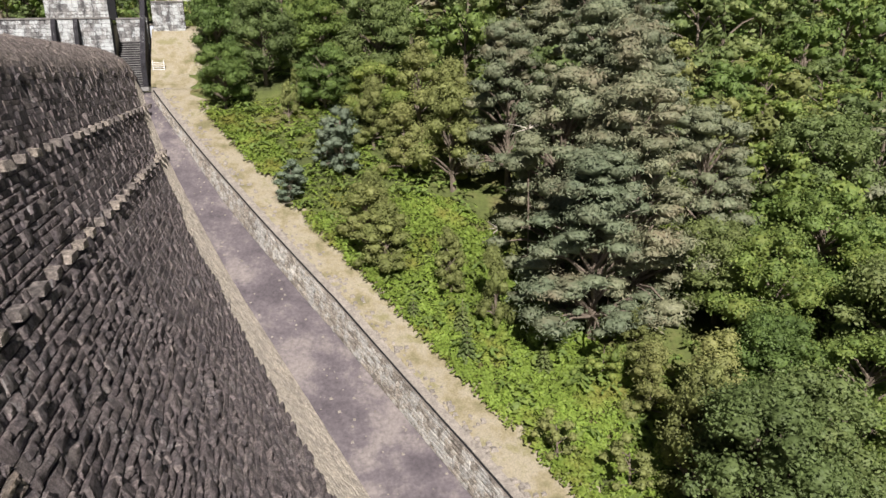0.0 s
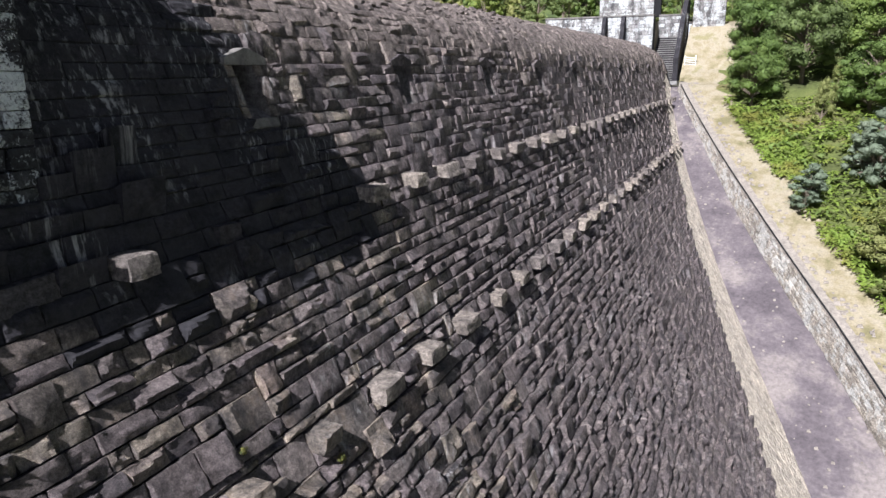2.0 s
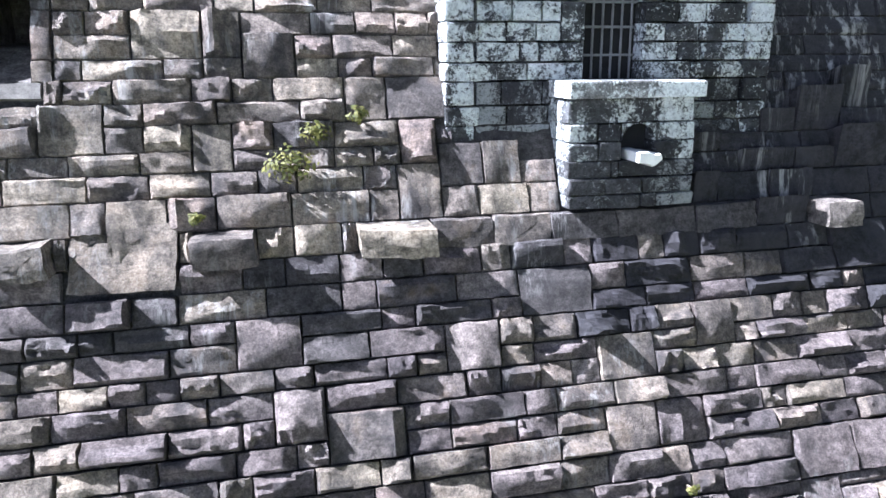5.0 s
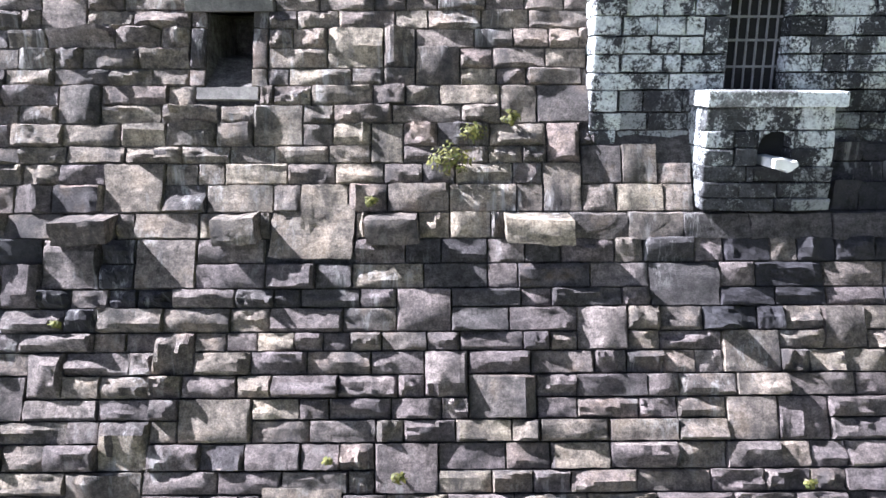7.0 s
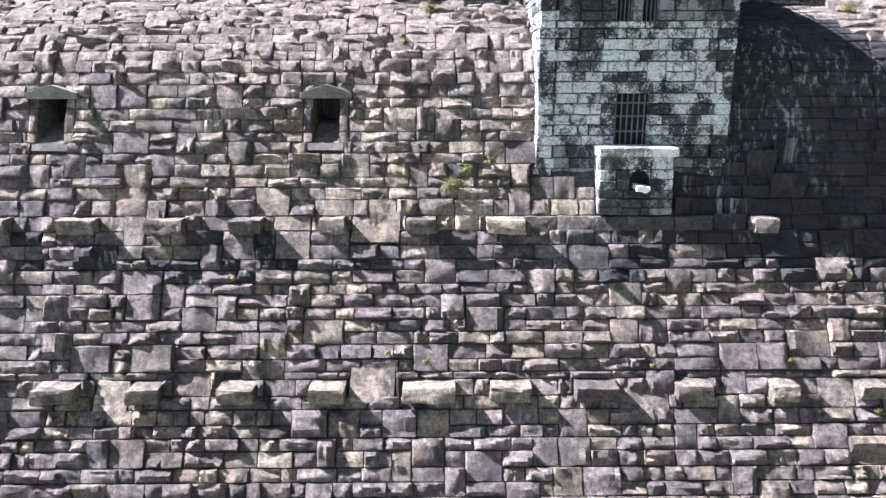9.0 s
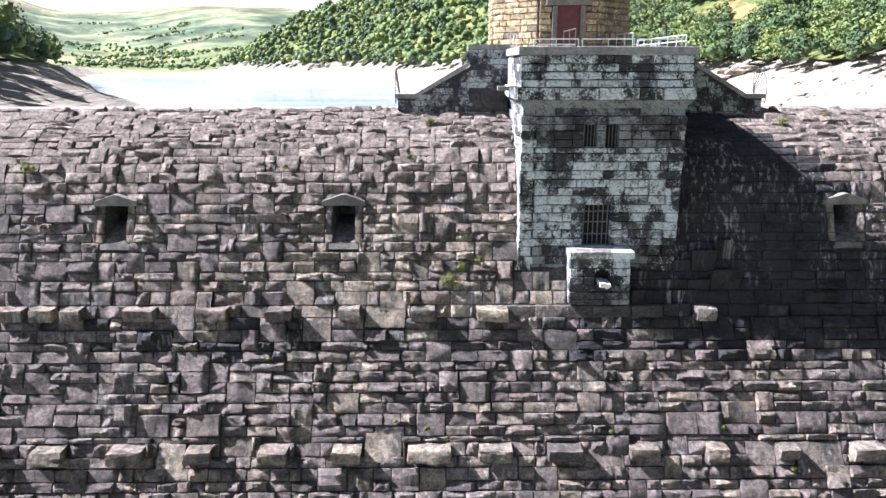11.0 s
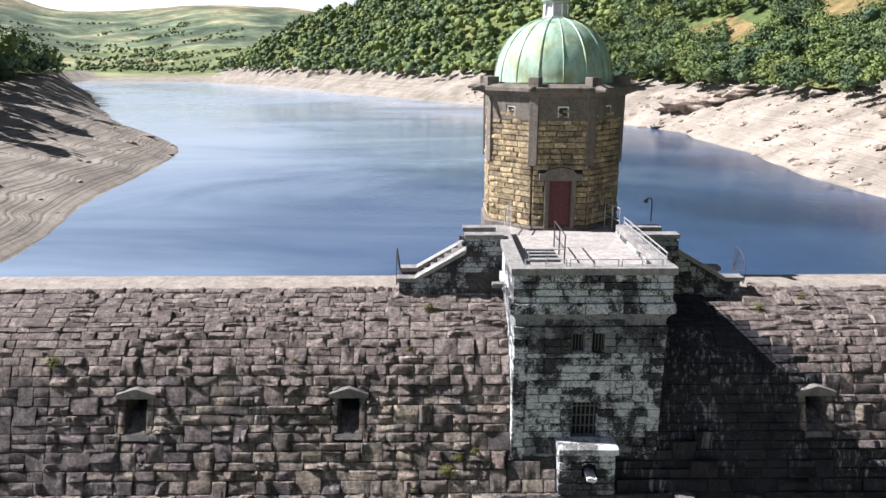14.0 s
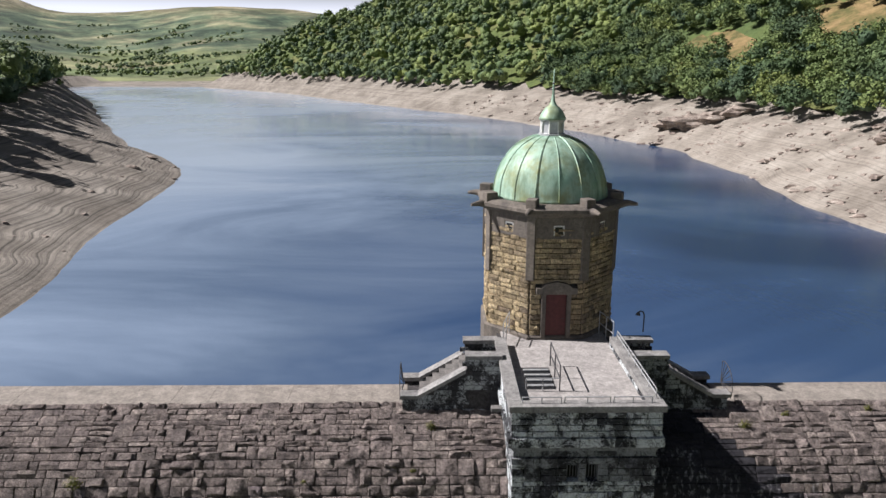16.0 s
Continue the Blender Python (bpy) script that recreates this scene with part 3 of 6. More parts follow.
    if nu > 5:
        for scale in (1, 2):
            a_, b_ = 3 * scale, 5 * scale
            lump = rng.normal(0, 1, (n, a_ + 1, b_ + 1))
            iu, iv = np.clip(fu, 0, 1) * (b_ - 0.001), np.clip(fv, 0, 1) * (a_ - 0.001)
            u_i, v_i = iu.astype(int), iv.astype(int)
            du_, dv_ = (iu - u_i)[:, None, :], (iv - v_i)[:, :, None]
            idx = np.arange(n)[:, None, None]
            L = lambda a, c: lump[idx, (v_i + a)[:, :, None], (u_i + c)[:, None, :]]
            wave = (L(0, 0) * (1 - du_) + L(0, 1) * du_) * (1 - dv_) + (L(1, 0) * (1 - du_) + L(1, 1) * du_) * dv_
            off = off + ((0.08 + 0.22 * craggy) * (high + 0.2 * rough) / scale)[:, None, None] * wave * np.clip(up * 2, 0.15, 1)
    if step is not None:
        off = off + (step(R) * dv)[:, None, None] * (1.0 - fv[:, :, None])
    off = np.maximum(off, -0.75 * depth)
    off[:, 0, :] = off[:, -1, :] = -depth
    off[:, :, 0] = off[:, :, -1] = -depth
    # worn arrises
    wear = min(0.008, inset * 0.45)
    gu[:, 1:-1, 1:-1] += rng.normal(0, 1, (n, nv - 2, nu - 2)) * wear
    gv[:, 1:-1, 1:-1] += rng.normal(0, 1, (n, nv - 2, nu - 2)) * wear
    P = place(gu.ravel(), gv.ravel(), off.ravel()).reshape(n, nv, nu, 3)
    return P, R


def stone_quads(n, nv, nu):
    a = (np.arange(nv - 1)[:, None] * nu + np.arange(nu - 1)[None]).ravel()
    q = np.stack([a, a + nu, a + nu + 1, a + 1], -1)
    return (np.arange(n)[:, None, None] * (nv * nu) + q[None]).reshape(-1, 4)


def course_edges(v0, v1, mean, rng, spread=0.22):
    e = [v0]
    while e[-1] < v1 - 0.5 * mean:
        e.append(e[-1] + mean * rng.uniform(1 - spread, 1 + spread))
    e[-1] = v1
    return e


# rows of through-stones that stand proud of the face, and where each one lies
ROW_A, ROW_B = 26.2, 22.40
HALF_A, HALF_B = 0.185, 0.18
NEAR_A = [(-13.9, -13.2), (-12.9, -12.3), (-10.96, -9.99), (-8.65, -7.68), (-6.43, -5.63), (-4.1, -3.45), (-1.82, -1.04), (0.27, 1.26), (7.28, 7.92), (9.72, 10.27)]
NEAR_B = [(-13.3, -12.36), (-10.99, -9.96), (-8.67, -7.9), (-6.44, -5.58), (-4.2, -3.33), (-1.91, -0.6), (0.27, 1.26), (2.39, 3.4), (4.91, 5.78), (7.26, 7.88), (9.45, 10.06), (11.73, 12.6)]
rr = np.random.default_rng(11)
ROWA = NEAR_A + [(x + rr.uniform(-.2, .2), x + rr.uniform(.6, .95)) for x in np.arange(15.0, 84, 2.32)] + [(x, x + rr.uniform(.6, .95)) for x in np.arange(-38, -14.5, 2.3)]
ROWB = NEAR_B + [(x + rr.uniform(-.2, .2), x + rr.uniform(.6, 1.0)) for x in np.arange(14.1, 71, 2.32)] + [(x, x + rr.uniform(.6, 1.0)) for x in np.arange(-38, -14.5, 2.3)]
LEDGE_A = [(1.3, 2.15), (2.15, 3.0), (3.0, 4.0), (4.0, 5.25), (5.25, 6.3)]
SLABS = [(-3.3, -2.0, 25.75, 26.55), (3.5, 4.75, 21.75, 22.55), (-3.25, -2.1, 22.1, 22.88), (10.06, 11.5, 21.8, 22.6), (-9.6, -8.75, 21.75, 22.6)]


def toe_scale(x):
    return np.interp(x, [24, 55, 84], [1.0, 0.95, 0.45])


def keep_out(R):
    """Cuts stones short at openings, lintels, the pier and the proud rows; tells which ones vanish."""
    zm = (np.interp(R[:, 2], SS, ZS) + np.interp(R[:, 3], SS, ZS)) / 2
    out = np.zeros(len(R), bool)
    spots = [(h - 0.62, h + 0.62, HOLE_Z0 - 0.02, HOLE_Z1 + 0.02) for h in HOLE_XS]
    spots += [(h - 0.50, h + 0.50, HOLE_Z0 - 0.22, HOLE_Z0 - 0.01) for h in HOLE_XS]
    spots += [(h - 0.70, h + 0.70, HOLE_Z1, HOLE_Z1 + 0.16) for h in HOLE_XS] + [(h - 0.3, h + 0.3, HOLE_Z1 + 0.16, HOLE_Z1 + 0.32) for h in HOLE_XS]
    spots += [(1.72, 6.66, 27.35, 40.0), (3.2, 5.3, 26.3, 28.3)]
    spots += [(a, b, ROW_A - HALF_A, ROW_A + HALF_A) for a, b in ROWA + LEDGE_A]
    spots += [(a, b, ROW_B - HALF_B, ROW_B + HALF_B) for a, b in ROWB]
    spots += [(a, b, c + 0.06, d - 0.16) for a, b, c, d in SLABS]
    for a, b, lo, hi in spots:
        hit = (zm > lo) & (zm < hi) & (R[:, 1] > a) & (R[:, 0] < b) & ~out
        before = hit & (R[:, 0] < a - 0.1)
        after = hit & ~before & (R[:, 1] > b + 0.1)
        R[before, 1] = a
        R[after, 0] = b
        out |= hit & ~before & ~after
    xm = (R[:, 0] + R[:, 1]) / 2
    out |= zm < np.interp(xm, CH_X, CH_Z) + 3.55 * toe_scale(xm)
    return out


def smooth_zone(R):
    """Flush, larger ashlar in the spill beside and below the pier."""
    xm = (R[:, 0] + R[:, 1]) / 2
    zm = np.interp((R[:, 2] + R[:, 3]) / 2, SS, ZS)
    k = ((xm > 6.3) & (xm < 11.2) & (zm > 26.0) & (zm < 32.2)) | ((xm > 2.9) & (xm < 6.8) & (zm > 26.2) & (zm < 28.4))
    crest = np.interp(zm, [25.0, 26.8, 30.0, 31.0], [0.0, 0.2, 0.22, 0.3])
    return np.maximum(k.astype(float) * 0.9, crest)


def ledge(R):
    """How far each stone leans forward of the slope, so that its top shows as a ledge."""
    z = np.interp((R[:, 2] + R[:, 3]) / 2, SS, ZS)
    k = np.interp(z, [0, 20, 26, 29.5, 31, 32.4], [0.22, 0.12, 0.06, 0.05, 0.05, 0.03])
    far = np.clip(((R[:, 0] + R[:, 1]) / 2 - 9) / 10, 0, 1)
    k = k * (1 - far) + far * np.interp(z, [0, 26, 30, 31.5, 32.4], [0.32, 0.26, 0.20, 0.13, 0.04])
    xm = (R[:, 0] + R[:, 1]) / 2
    steps = (xm > 5.1) & (xm < 8.6) & (z > 26.0) & (z < 28.1)
    k = np.where(steps, 0.85, k)
    return k * (1 - 0.6 * smooth_zone(R)) * (RNG.uniform(0.2, 1.5, len(R)) * (1 - far) + far * RNG.uniform(0.3, 1.5, len(R)))


def standing(R):
    """How far single stones may stand out of the face: most low down and along the flank."""
    z = np.interp((R[:, 2] + R[:, 3]) / 2, SS, ZS)
    low_ = np.interp(z, [24.5, 26.5, 30.0, 31.5], [0.10, 0.045, 0.04, 0.02])
    far_ = np.interp(z, [20.0, 27.0, 31.0, 32.3], [0.17, 0.15, 0.10, 0.03])
    k = np.clip(((R[:, 0] + R[:, 1]) / 2 - 8) / 8, 0, 1)
    return (low_ * (1 - k) + far_ * k) * (1 - smooth_zone(R))


def stone_size(u, v):
    z = float(np.interp(v, SS, ZS))
    if (6.2 < u < 11.2 and 26.0 < z < 32.2) or (2.8 < u < 6.8 and 26.2 < z < 28.4):
        return 0.85
    return 0.60 if z > 30 else 0.70 if z > 22 else 0.64


S_ROW_A0, S_ROW_A1 = way_at(ROW_A + HALF_A), way_at(ROW_A - HALF_A)
S_ROW_B0, S_ROW_B1 = way_at(ROW_B + HALF_B), way_at(ROW_B - HALF_B)
lines = course_edges(0.0, 2.6, 0.27, RNG) + course_edges(2.6, S_ROW_A0, 0.325, RNG, 0.15)[1:] + course_edges(S_ROW_A0, S_ROW_A1, 0.45, RNG)[1:] + course_edges(S_ROW_A1, S_ROW_B0, 0.34, RNG, 0.17)[1:] + course_edges(S_ROW_B0, S_ROW_B1, 0.6, RNG)[1:] + course_edges(S_ROW_B1, S_END, 0.34, RNG)[1:]
PIECE_X0, PIECE_X1, PIECE_Z0, PIECE_Z1 = -4.6, 3.4, 24.2, 28.1
for name, a, b, zlo, nu, nv in (("masonry_middle", -14.6, 13.9, 17.5, 12, 9), ("masonry_flank", 13.9, 36.0, 2.0, 8, 7), ("masonry_end", 36.0, DAM_X1, 4.0, 4, 4), ("masonry_left", -34.0, -14.6, 17.5, 5, 5)):
    use = [v for v in lines if v < way_at(zlo)]
    P, R = stones(face_place, a, b, use, stone_size, RNG, keep_out, nu, nv, 0.12, (0.0, 0.25), 0.05, smooth_zone, depth=0.022, jut=standing, step=ledge, gap=0.006, bed=0.006 if nu > 8 else 0.010)
    if name == "masonry_middle":
        xm, zm = (R[:, 0] + R[:, 1]) / 2, np.interp((R[:, 2] + R[:, 3]) / 2, SS, ZS)
        near = (xm > PIECE_X0) & (xm < PIECE_X1) & (zm > PIECE_Z0) & (zm < PIECE_Z1)
        NEAR_STONES = P[near][:300]
        P = np.concatenate([P[~near], P[near][300:]])
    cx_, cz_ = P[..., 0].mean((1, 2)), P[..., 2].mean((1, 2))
    # real stain, widened to paint in the pier's cast shadow and corbel shade
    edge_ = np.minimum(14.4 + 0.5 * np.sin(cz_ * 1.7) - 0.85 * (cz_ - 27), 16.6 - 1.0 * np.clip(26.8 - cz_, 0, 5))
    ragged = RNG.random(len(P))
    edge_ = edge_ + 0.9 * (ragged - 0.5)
    stain_shade = ((cx_ > 6.3) & (cx_ < edge_) & (cz_ > 24.75 + 0.8 * ragged) & (cz_ < 32.3)) | ((cx_ > 2.8 + 0.3 * np.sin(cz_ * 2)) & (cx_ <= 6.5) & (cz_ > 24.3 + 2.2 * ragged) & (cz_ < 27.6)) | ((cx_ > -12) & (cx_ < 7) & (cz_ > 24.9) & (cz_ < 25.95) & (ragged < 0.42))
    if stain_shade.any():
        tagged(grid_mesh_object("masonry_stained", P[stain_shade], stone_quads(int(stain_shade.sum()), nv, nu), M_STAIN_SHADE, dam, "smooth black stones, part stained, part painted shade, with white lime runs"), kind="stuff")
        P = P[~stain_shade]
    top_ = P[..., 2].mean((1, 2)) + RNG.normal(0, 0.5, len(P)) > 29.5
    tagged(grid_mesh_object("crest_masonry", P[top_], stone_quads(int(top_.sum()), nv, nu), M_CREST, dam, crease=28), kind="stuff")
    P = P[~top_]
    # the stone grows darker and damper along the flank
    damp = RNG.random(len(P)) < np.maximum(np.clip((np.abs(P[..., 0].mean((1, 2)) - 2) - 7) / 9, 0, 1), np.interp(P[..., 2].mean((1, 2)), [25.6, 26.1], [0.5, 0.0]))
    for some, mat_ in ((~damp, M_FACE), (damp, M_FLANK)):
        if some.any():
            tagged(grid_mesh_object(name, P[some], stone_quads(int(some.sum()), nv, nu), mat_, dam, crease=28), kind="stuff")


low = [v for v in lines if v >= way_at(17.5)]
P, R = stones(face_place, -34.0, 13.9, low, lambda u, v: 0.7, RNG, keep_out, 4, 4, 0.06, (0.0, 0.2), 0.045, depth=0.022, jut=standing, step=ledge, gap=0.007, bed=0.010)
tagged(grid_mesh_object("masonry_low", P, stone_quads(len(P), 4, 4), M_FLANK, dam), kind="stuff")


def block(name, x0, x1, z0, z1, out, rng, parent, material, back=0.3, seg=(7, 5), rough=0.035, worn=0.035, lean=0.0):
    """A single proud stone on the face, with hacked sides."""
    zm = (z0 + z1) / 2
    ys = float(face_y(zm))
    nu, nv = seg
    u = np.linspace(0, 1, nu)
    v = np.linspace(0, 1, nv)
    U, V = np.meshgrid(u, v)
    edge = np.minimum(np.minimum(U, 1 - U), np.minimum(V, 1 - V))
    chip = rng.uniform(0.0, 1.0, (2, 2))[[0, 0, 1, 1], [0, 1, 0, 1]]
    far_ = [np.hypot(U - i, V - j) for i, j in ((0, 0), (1, 0), (0, 1), (1, 1))]
    broken = sum(c * np.clip(0.38 - d, 0, 1) for c, d in zip(chip, far_))
    X = x0 + U * (x1 - x0) + rng.normal(0, 0.008, U.shape) + rng.normal(0, 0.03) * (V - 0.5)
    Z = z0 + V * (z1 - z0) + rng.normal(0, 0.008, U.shape) + rng.normal(0, 0.02) * (U - 0.5)
    Y = ys * (1 - lean) + face_y(Z) * lean - out + rng.normal(0, rough * 0.3, U.shape) + worn * np.clip(0.16 - edge, 0, 1) * 2 + worn * 2.2 * broken + rng.normal(0, 0.05) * (U - 0.5) + rng.normal(0.03, 0.05) * (V - 0.5)
    front = np.stack([X, Y, Z], -1).reshape(-1, 3)
    ring = [j for j in range(nu)] + [k * nu + nu - 1 for k in range(1, nv)] + [(nv - 1) * nu + j for j in range(nu - 2, -1, -1)] + [k * nu for k in range(nv - 2, 0, -1)]
    backv = front[ring].copy()
    backv[:, 1] = face_y(backv[:, 2]) + back
    verts = np.concatenate([front, backv])
    faces = [(k * nu + j, k * nu + j + 1, (k + 1) * nu + j + 1, (k + 1) * nu + j) for k in range(nv - 1) for j in range(nu - 1)]
    n = len(front)
    m = len(ring)
    faces += [(ring[(i + 1) % m], ring[i], n + i, n + (i + 1) % m) for i in range(m)]
    ob = mesh_object(name, verts, faces, material, parent, smooth=True)
    ob.data.set_sharp_from_angle(angle=radians(24))
    return ob


for a, b in ROWA:
    small = a > 30
    # the corbel near x 10 takes the dark stone for the pier's shadow
    block("corbel", a, b, ROW_A - HALF_A, ROW_A + HALF_A, 0.16 if 9 < a < 11 else rr.uniform(0.42, 0.52) + (0.08 if a > 11 else 0), rr, dam, M_CORBEL if a > 11 or a == 7.28 else M_STAIN_SHADE_PIECE if 9 < a < 11 else M_FACE_PIECE, seg=(4, 4) if small else (7, 6))
for a, b in ROWB:
    if float(np.interp((a + b) / 2, CH_X, CH_Z)) > ROW_B:
        continue
    small = a > 30
    block("corbel", a, b, ROW_B - HALF_B, ROW_B + HALF_B, rr.uniform(0.46, 0.56) + (0.04 if a > 11 else 0), rr, dam, M_CORBEL if a > 11 else M_FACE_PIECE, seg=(4, 4) if small else (7, 6))
for a, b in LEDGE_A:
    block("ledge_stone", a + 0.008, b - 0.008, ROW_A - HALF_A, ROW_A + HALF_A, rr.uniform(0.12, 0.16), rr, dam, M_STAIN_SHADE_PIECE if a > 2.9 else M_FACE_PIECE, seg=(7, 6), rough=0.02, worn=0.02, lean=0.5)
for a, b, c, d in SLABS:
    block("slab", a + 0.02, b - 0.02, c + 0.02, d - 0.02, rr.uniform(0.09, 0.15), rr, dam, M_FACE_PIECE, seg=(8, 7), rough=0.05, lean=1.0)

# pale dressed strip of small stones along the toe
def toe_place(u, v, o):
    z = np.interp(u, CH_X, CH_Z) + v * toe_scale(u)
    sl = 0.40 + 0.024 * (29.4 - z)
    k = 1 / np.hypot(1, sl)
    return np.stack([u, face_y(z) - o * k, z + o * sl * k], -1)


P, R = stones(toe_place, 24, 84, list(np.linspace(-0.1, 3.65, 14)), lambda u, v: 0.42, RNG, None, 4, 4, 0.05, (0.03, 0.07), 0.03, depth=0.05)
tagged(grid_mesh_object("toe_masonry", P, stone_quads(len(P), 4, 4)[:, ::-1], M_TOE, dam), kind="stuff")

# the stones nearest the eye, one by one
for Pn in NEAR_STONES:
    # some stones below the corbels are darkened for stain and corbel shade
    grid_mesh_object("stone", Pn, stone_quads(1, Pn.shape[0], Pn.shape[1]), M_STAIN_SHADE_PIECE if 24.9 < Pn[..., 2].mean() < 25.95 and RNG.random() < 0.45 else M_FLANK_PIECE if Pn[..., 2].mean() < 25.95 and RNG.random() < 0.5 else M_FACE_PIECE, dam, crease=28)
# ---- weep openings with gabled lintels ----
def weep_opening(x):
    top = tagged(new("weep_opening"), "small dark drain opening with a gabled stone lintel", "drain opening", "row of weep openings")
    top.parent = None
    top.location = (x, float(face_y(28.9)), 28.9)
    bpy.context.view_layer.update()
    ox, oy, oz = top.location
    yf, yt, yl = float(face_y(HOLE_Z0)) - oy, float(face_y(HOLE_Z1)) - oy, float(face_y(29.6)) - oy
    z0, z1 = HOLE_Z0 - oz, HOLE_Z1 - oz
    rng = np.random.default_rng(int(x * 10) + 900)
    # recess
    w, back = HOLE_W, yt + 1.5
    knee = yf + 0.85
    v = [(-w, yf, z0), (w, yf, z0), (w, yt, z1), (-w, yt, z1), (-w, back, z0 + 0.55), (w, back, z0 + 0.55), (w, back, z1), (-w, back, z1), (-w, knee, z0 + 0.45), (w, knee, z0 + 0.45)]
    mesh_object("recess", v, [(0, 8, 9, 1), (8, 4, 5, 9), (1, 9, 6, 2), (9, 5, 6), (2, 6, 7, 3), (3, 7, 8, 0), (7, 4, 8), (4, 7, 6, 5)], M_SLOT, top, "shaft behind the opening with a sloping floor")
    # lintel
    a, t = 0.70, 0.16
    part("lintel", bm_prism([(-a, z1), (a, z1), (a, z1 + t), (0.05, z1 + 0.37), (-0.05, z1 + 0.37), (-a, z1 + t)], yt - 0.15, yt + 0.7, 0.015), M_DRESSED if x < 14 else M_FLANK_PIECE, top, "gabled grey stone lintel")
    at_ = np.array([ox, oy, oz])
    mat_ = M_FACE_PIECE if x < 14 else M_FLANK_PIECE
    sides = 7 if abs(x) < 14 else 4
    P, R = stones(face_place, x - 0.50, x + 0.50, [way_at(HOLE_Z0), way_at(HOLE_Z0 - 0.22)], lambda u, v: 1.6, rng, None, sides, sides, 0, (0.05, 0.07), 0.01, depth=0.4)
    for Pn in P:
        grid_mesh_object("sill", Pn - at_, stone_quads(1, sides, sides), M_DRESSED if x < 14 else M_FLANK_PIECE, top, "worn stone sill", crease=28)
    # jambs: a tall rock-faced block beside dressed slabs
    for side in (-1, 1):
        ua, ub = sorted((x + side * w, x + side * 0.62))
        for za, zb, hi in ((HOLE_Z1, HOLE_Z1 - 0.27, 0.02), (HOLE_Z1 - 0.27, HOLE_Z0 + 0.27, 0.10), (HOLE_Z0 + 0.27, HOLE_Z0, 0.03)):
            P, R = stones(face_place, ua, ub, [way_at(za), way_at(zb)], lambda u, v: 1.0, rng, None, sides, sides, 0, (0.03, 0.03 + 2 * hi), 0.02, depth=0.45)
            for Pn in P:
                grid_mesh_object("jamb_stone", Pn - at_, stone_quads(1, sides, sides), mat_, top, crease=28)
    return top


for hx in HOLE_XS:
    weep_opening(hx)


# ---- crest ----
for xa, xb_ in ((DAM_X0, -2.25), (10.75, DAM_X1)):
    k = 0
    x = xa
    crest = tagged(new("crest_coping"), "pale flat stone slabs along the top of the dam", "coping", kind="structure")
    while x < xb_ - 0.1:
        e = min(x + 1.25 + 0.5 * random.random(), xb_)
        if xb_ - e < 0.5:
            e = xb_
        part("coping_slab", bm_box(x + 0.002, e - 0.002, CREST_Y - 0.02, 16.1, CREST_Z - 0.24, CREST_Z + random.uniform(-0.006, 0.006), 0.008), M_SLAB, crest)
        x = e

# ---- the pier with its platform ----
PX0, PX1, PY = 1.66, 6.72, 10.2
PLAT_Z = 34.03
pier = tagged(new("valve_pier"), "lichen-covered grey stone pier with a corbelled parapet platform", "pier", kind="structure")
part("body", bm_box(PX0 + 0.07, PX1 - 0.07, PY + 0.36, 18.5, 26.0, PLAT_Z - 0.15), M_CORE, pier)
prng = np.random.default_rng(21)


def front_place(y):
    return lambda u, v, o: np.stack([u, y - o, v], -1)


def side_place(x, sign):
    return lambda u, v, o: np.stack([x + sign * o, u, v], -1)


ez = []
for za, zb, spans in ((27.3, 28.2, ((PX0 + 0.42, PX1 - 0.42),)), (28.2, 29.56, ((PX0 + 0.42, 3.70), (4.62, PX1 - 0.42))), (29.56, 31.38, ((PX0 + 0.42, PX1 - 0.42),)), (31.38, 32.1, ((PX0 + 0.42, 3.60), (4.02, 4.27), (4.70, PX1 - 0.42)))):
    rows_ = course_edges(za, zb, 0.27, prng, 0.1)
    ez = ez[:-1] + rows_
    for xa, xb_ in spans:
        P, R = stones(front_place(PY + 0.09), xa, xb_, rows_, lambda u, v: 0.52, prng, None, 8, 6, 0.06, (0.06, 0.14), 0.03, inset=0.012, gap=0.004, depth=0.25)
        for Pn in P:
            grid_mesh_object("ashlar", Pn, stone_quads(1, 6, 8)[:, ::-1], M_PIER_DARK if za > 31 or za < 28 else M_PIER_PIECE, pier, crease=28)
for sgn, xw in ((-1, PX0 + 0.07), (1, PX1 - 0.07)):
    P, R = stones(side_place(xw, sgn), PY + 0.42, 13.6, ez, lambda u, v: 0.55, prng, None, 5, 5, 0.04, (0.06, 0.1), 0.02, inset=0.015, gap=0.006, depth=0.02)
    q = stone_quads(len(P), 5, 5)
    tagged(grid_mesh_object("side_ashlar", P, q if sgn < 0 else q[:, ::-1], M_PIER, pier), kind="stuff")
# rock-faced quoins
for xq, sgn in ((PX0, 1), (PX1, -1)):
    for k in range(len(ez) - 1):
        long_ = 0.46 if k % 2 else 0.38
        xa, xb_ = sorted((xq - sgn * 0.03, xq + sgn * long_))
        bm = bm_box(xa, xb_, PY - 0.035, PY + 0.46, ez[k] + 0.006, ez[k + 1] - 0.006, 0.035, jitter=0.012)
        part("quoin", bm, M_PIER_PIECE, pier)
part("window_head", bm_box(3.66, 4.66, PY + 0.02, PY + 0.4, 29.56, 29.66, 0.012), M_PIER, pier)
part("string_course", bm_box(PX0 - 0.05, PX1 + 0.05, PY + 0.1, 15.0, 32.1, 32.36, 0.02), M_PIER_DARK, pier, "projecting stone string course")
part("corbel_bed", bm_box(PX0 + 0.02, PX1 - 0.02, PY + 0.1, 15.0, 32.36, 32.62), M_PIER_DARK, pier)
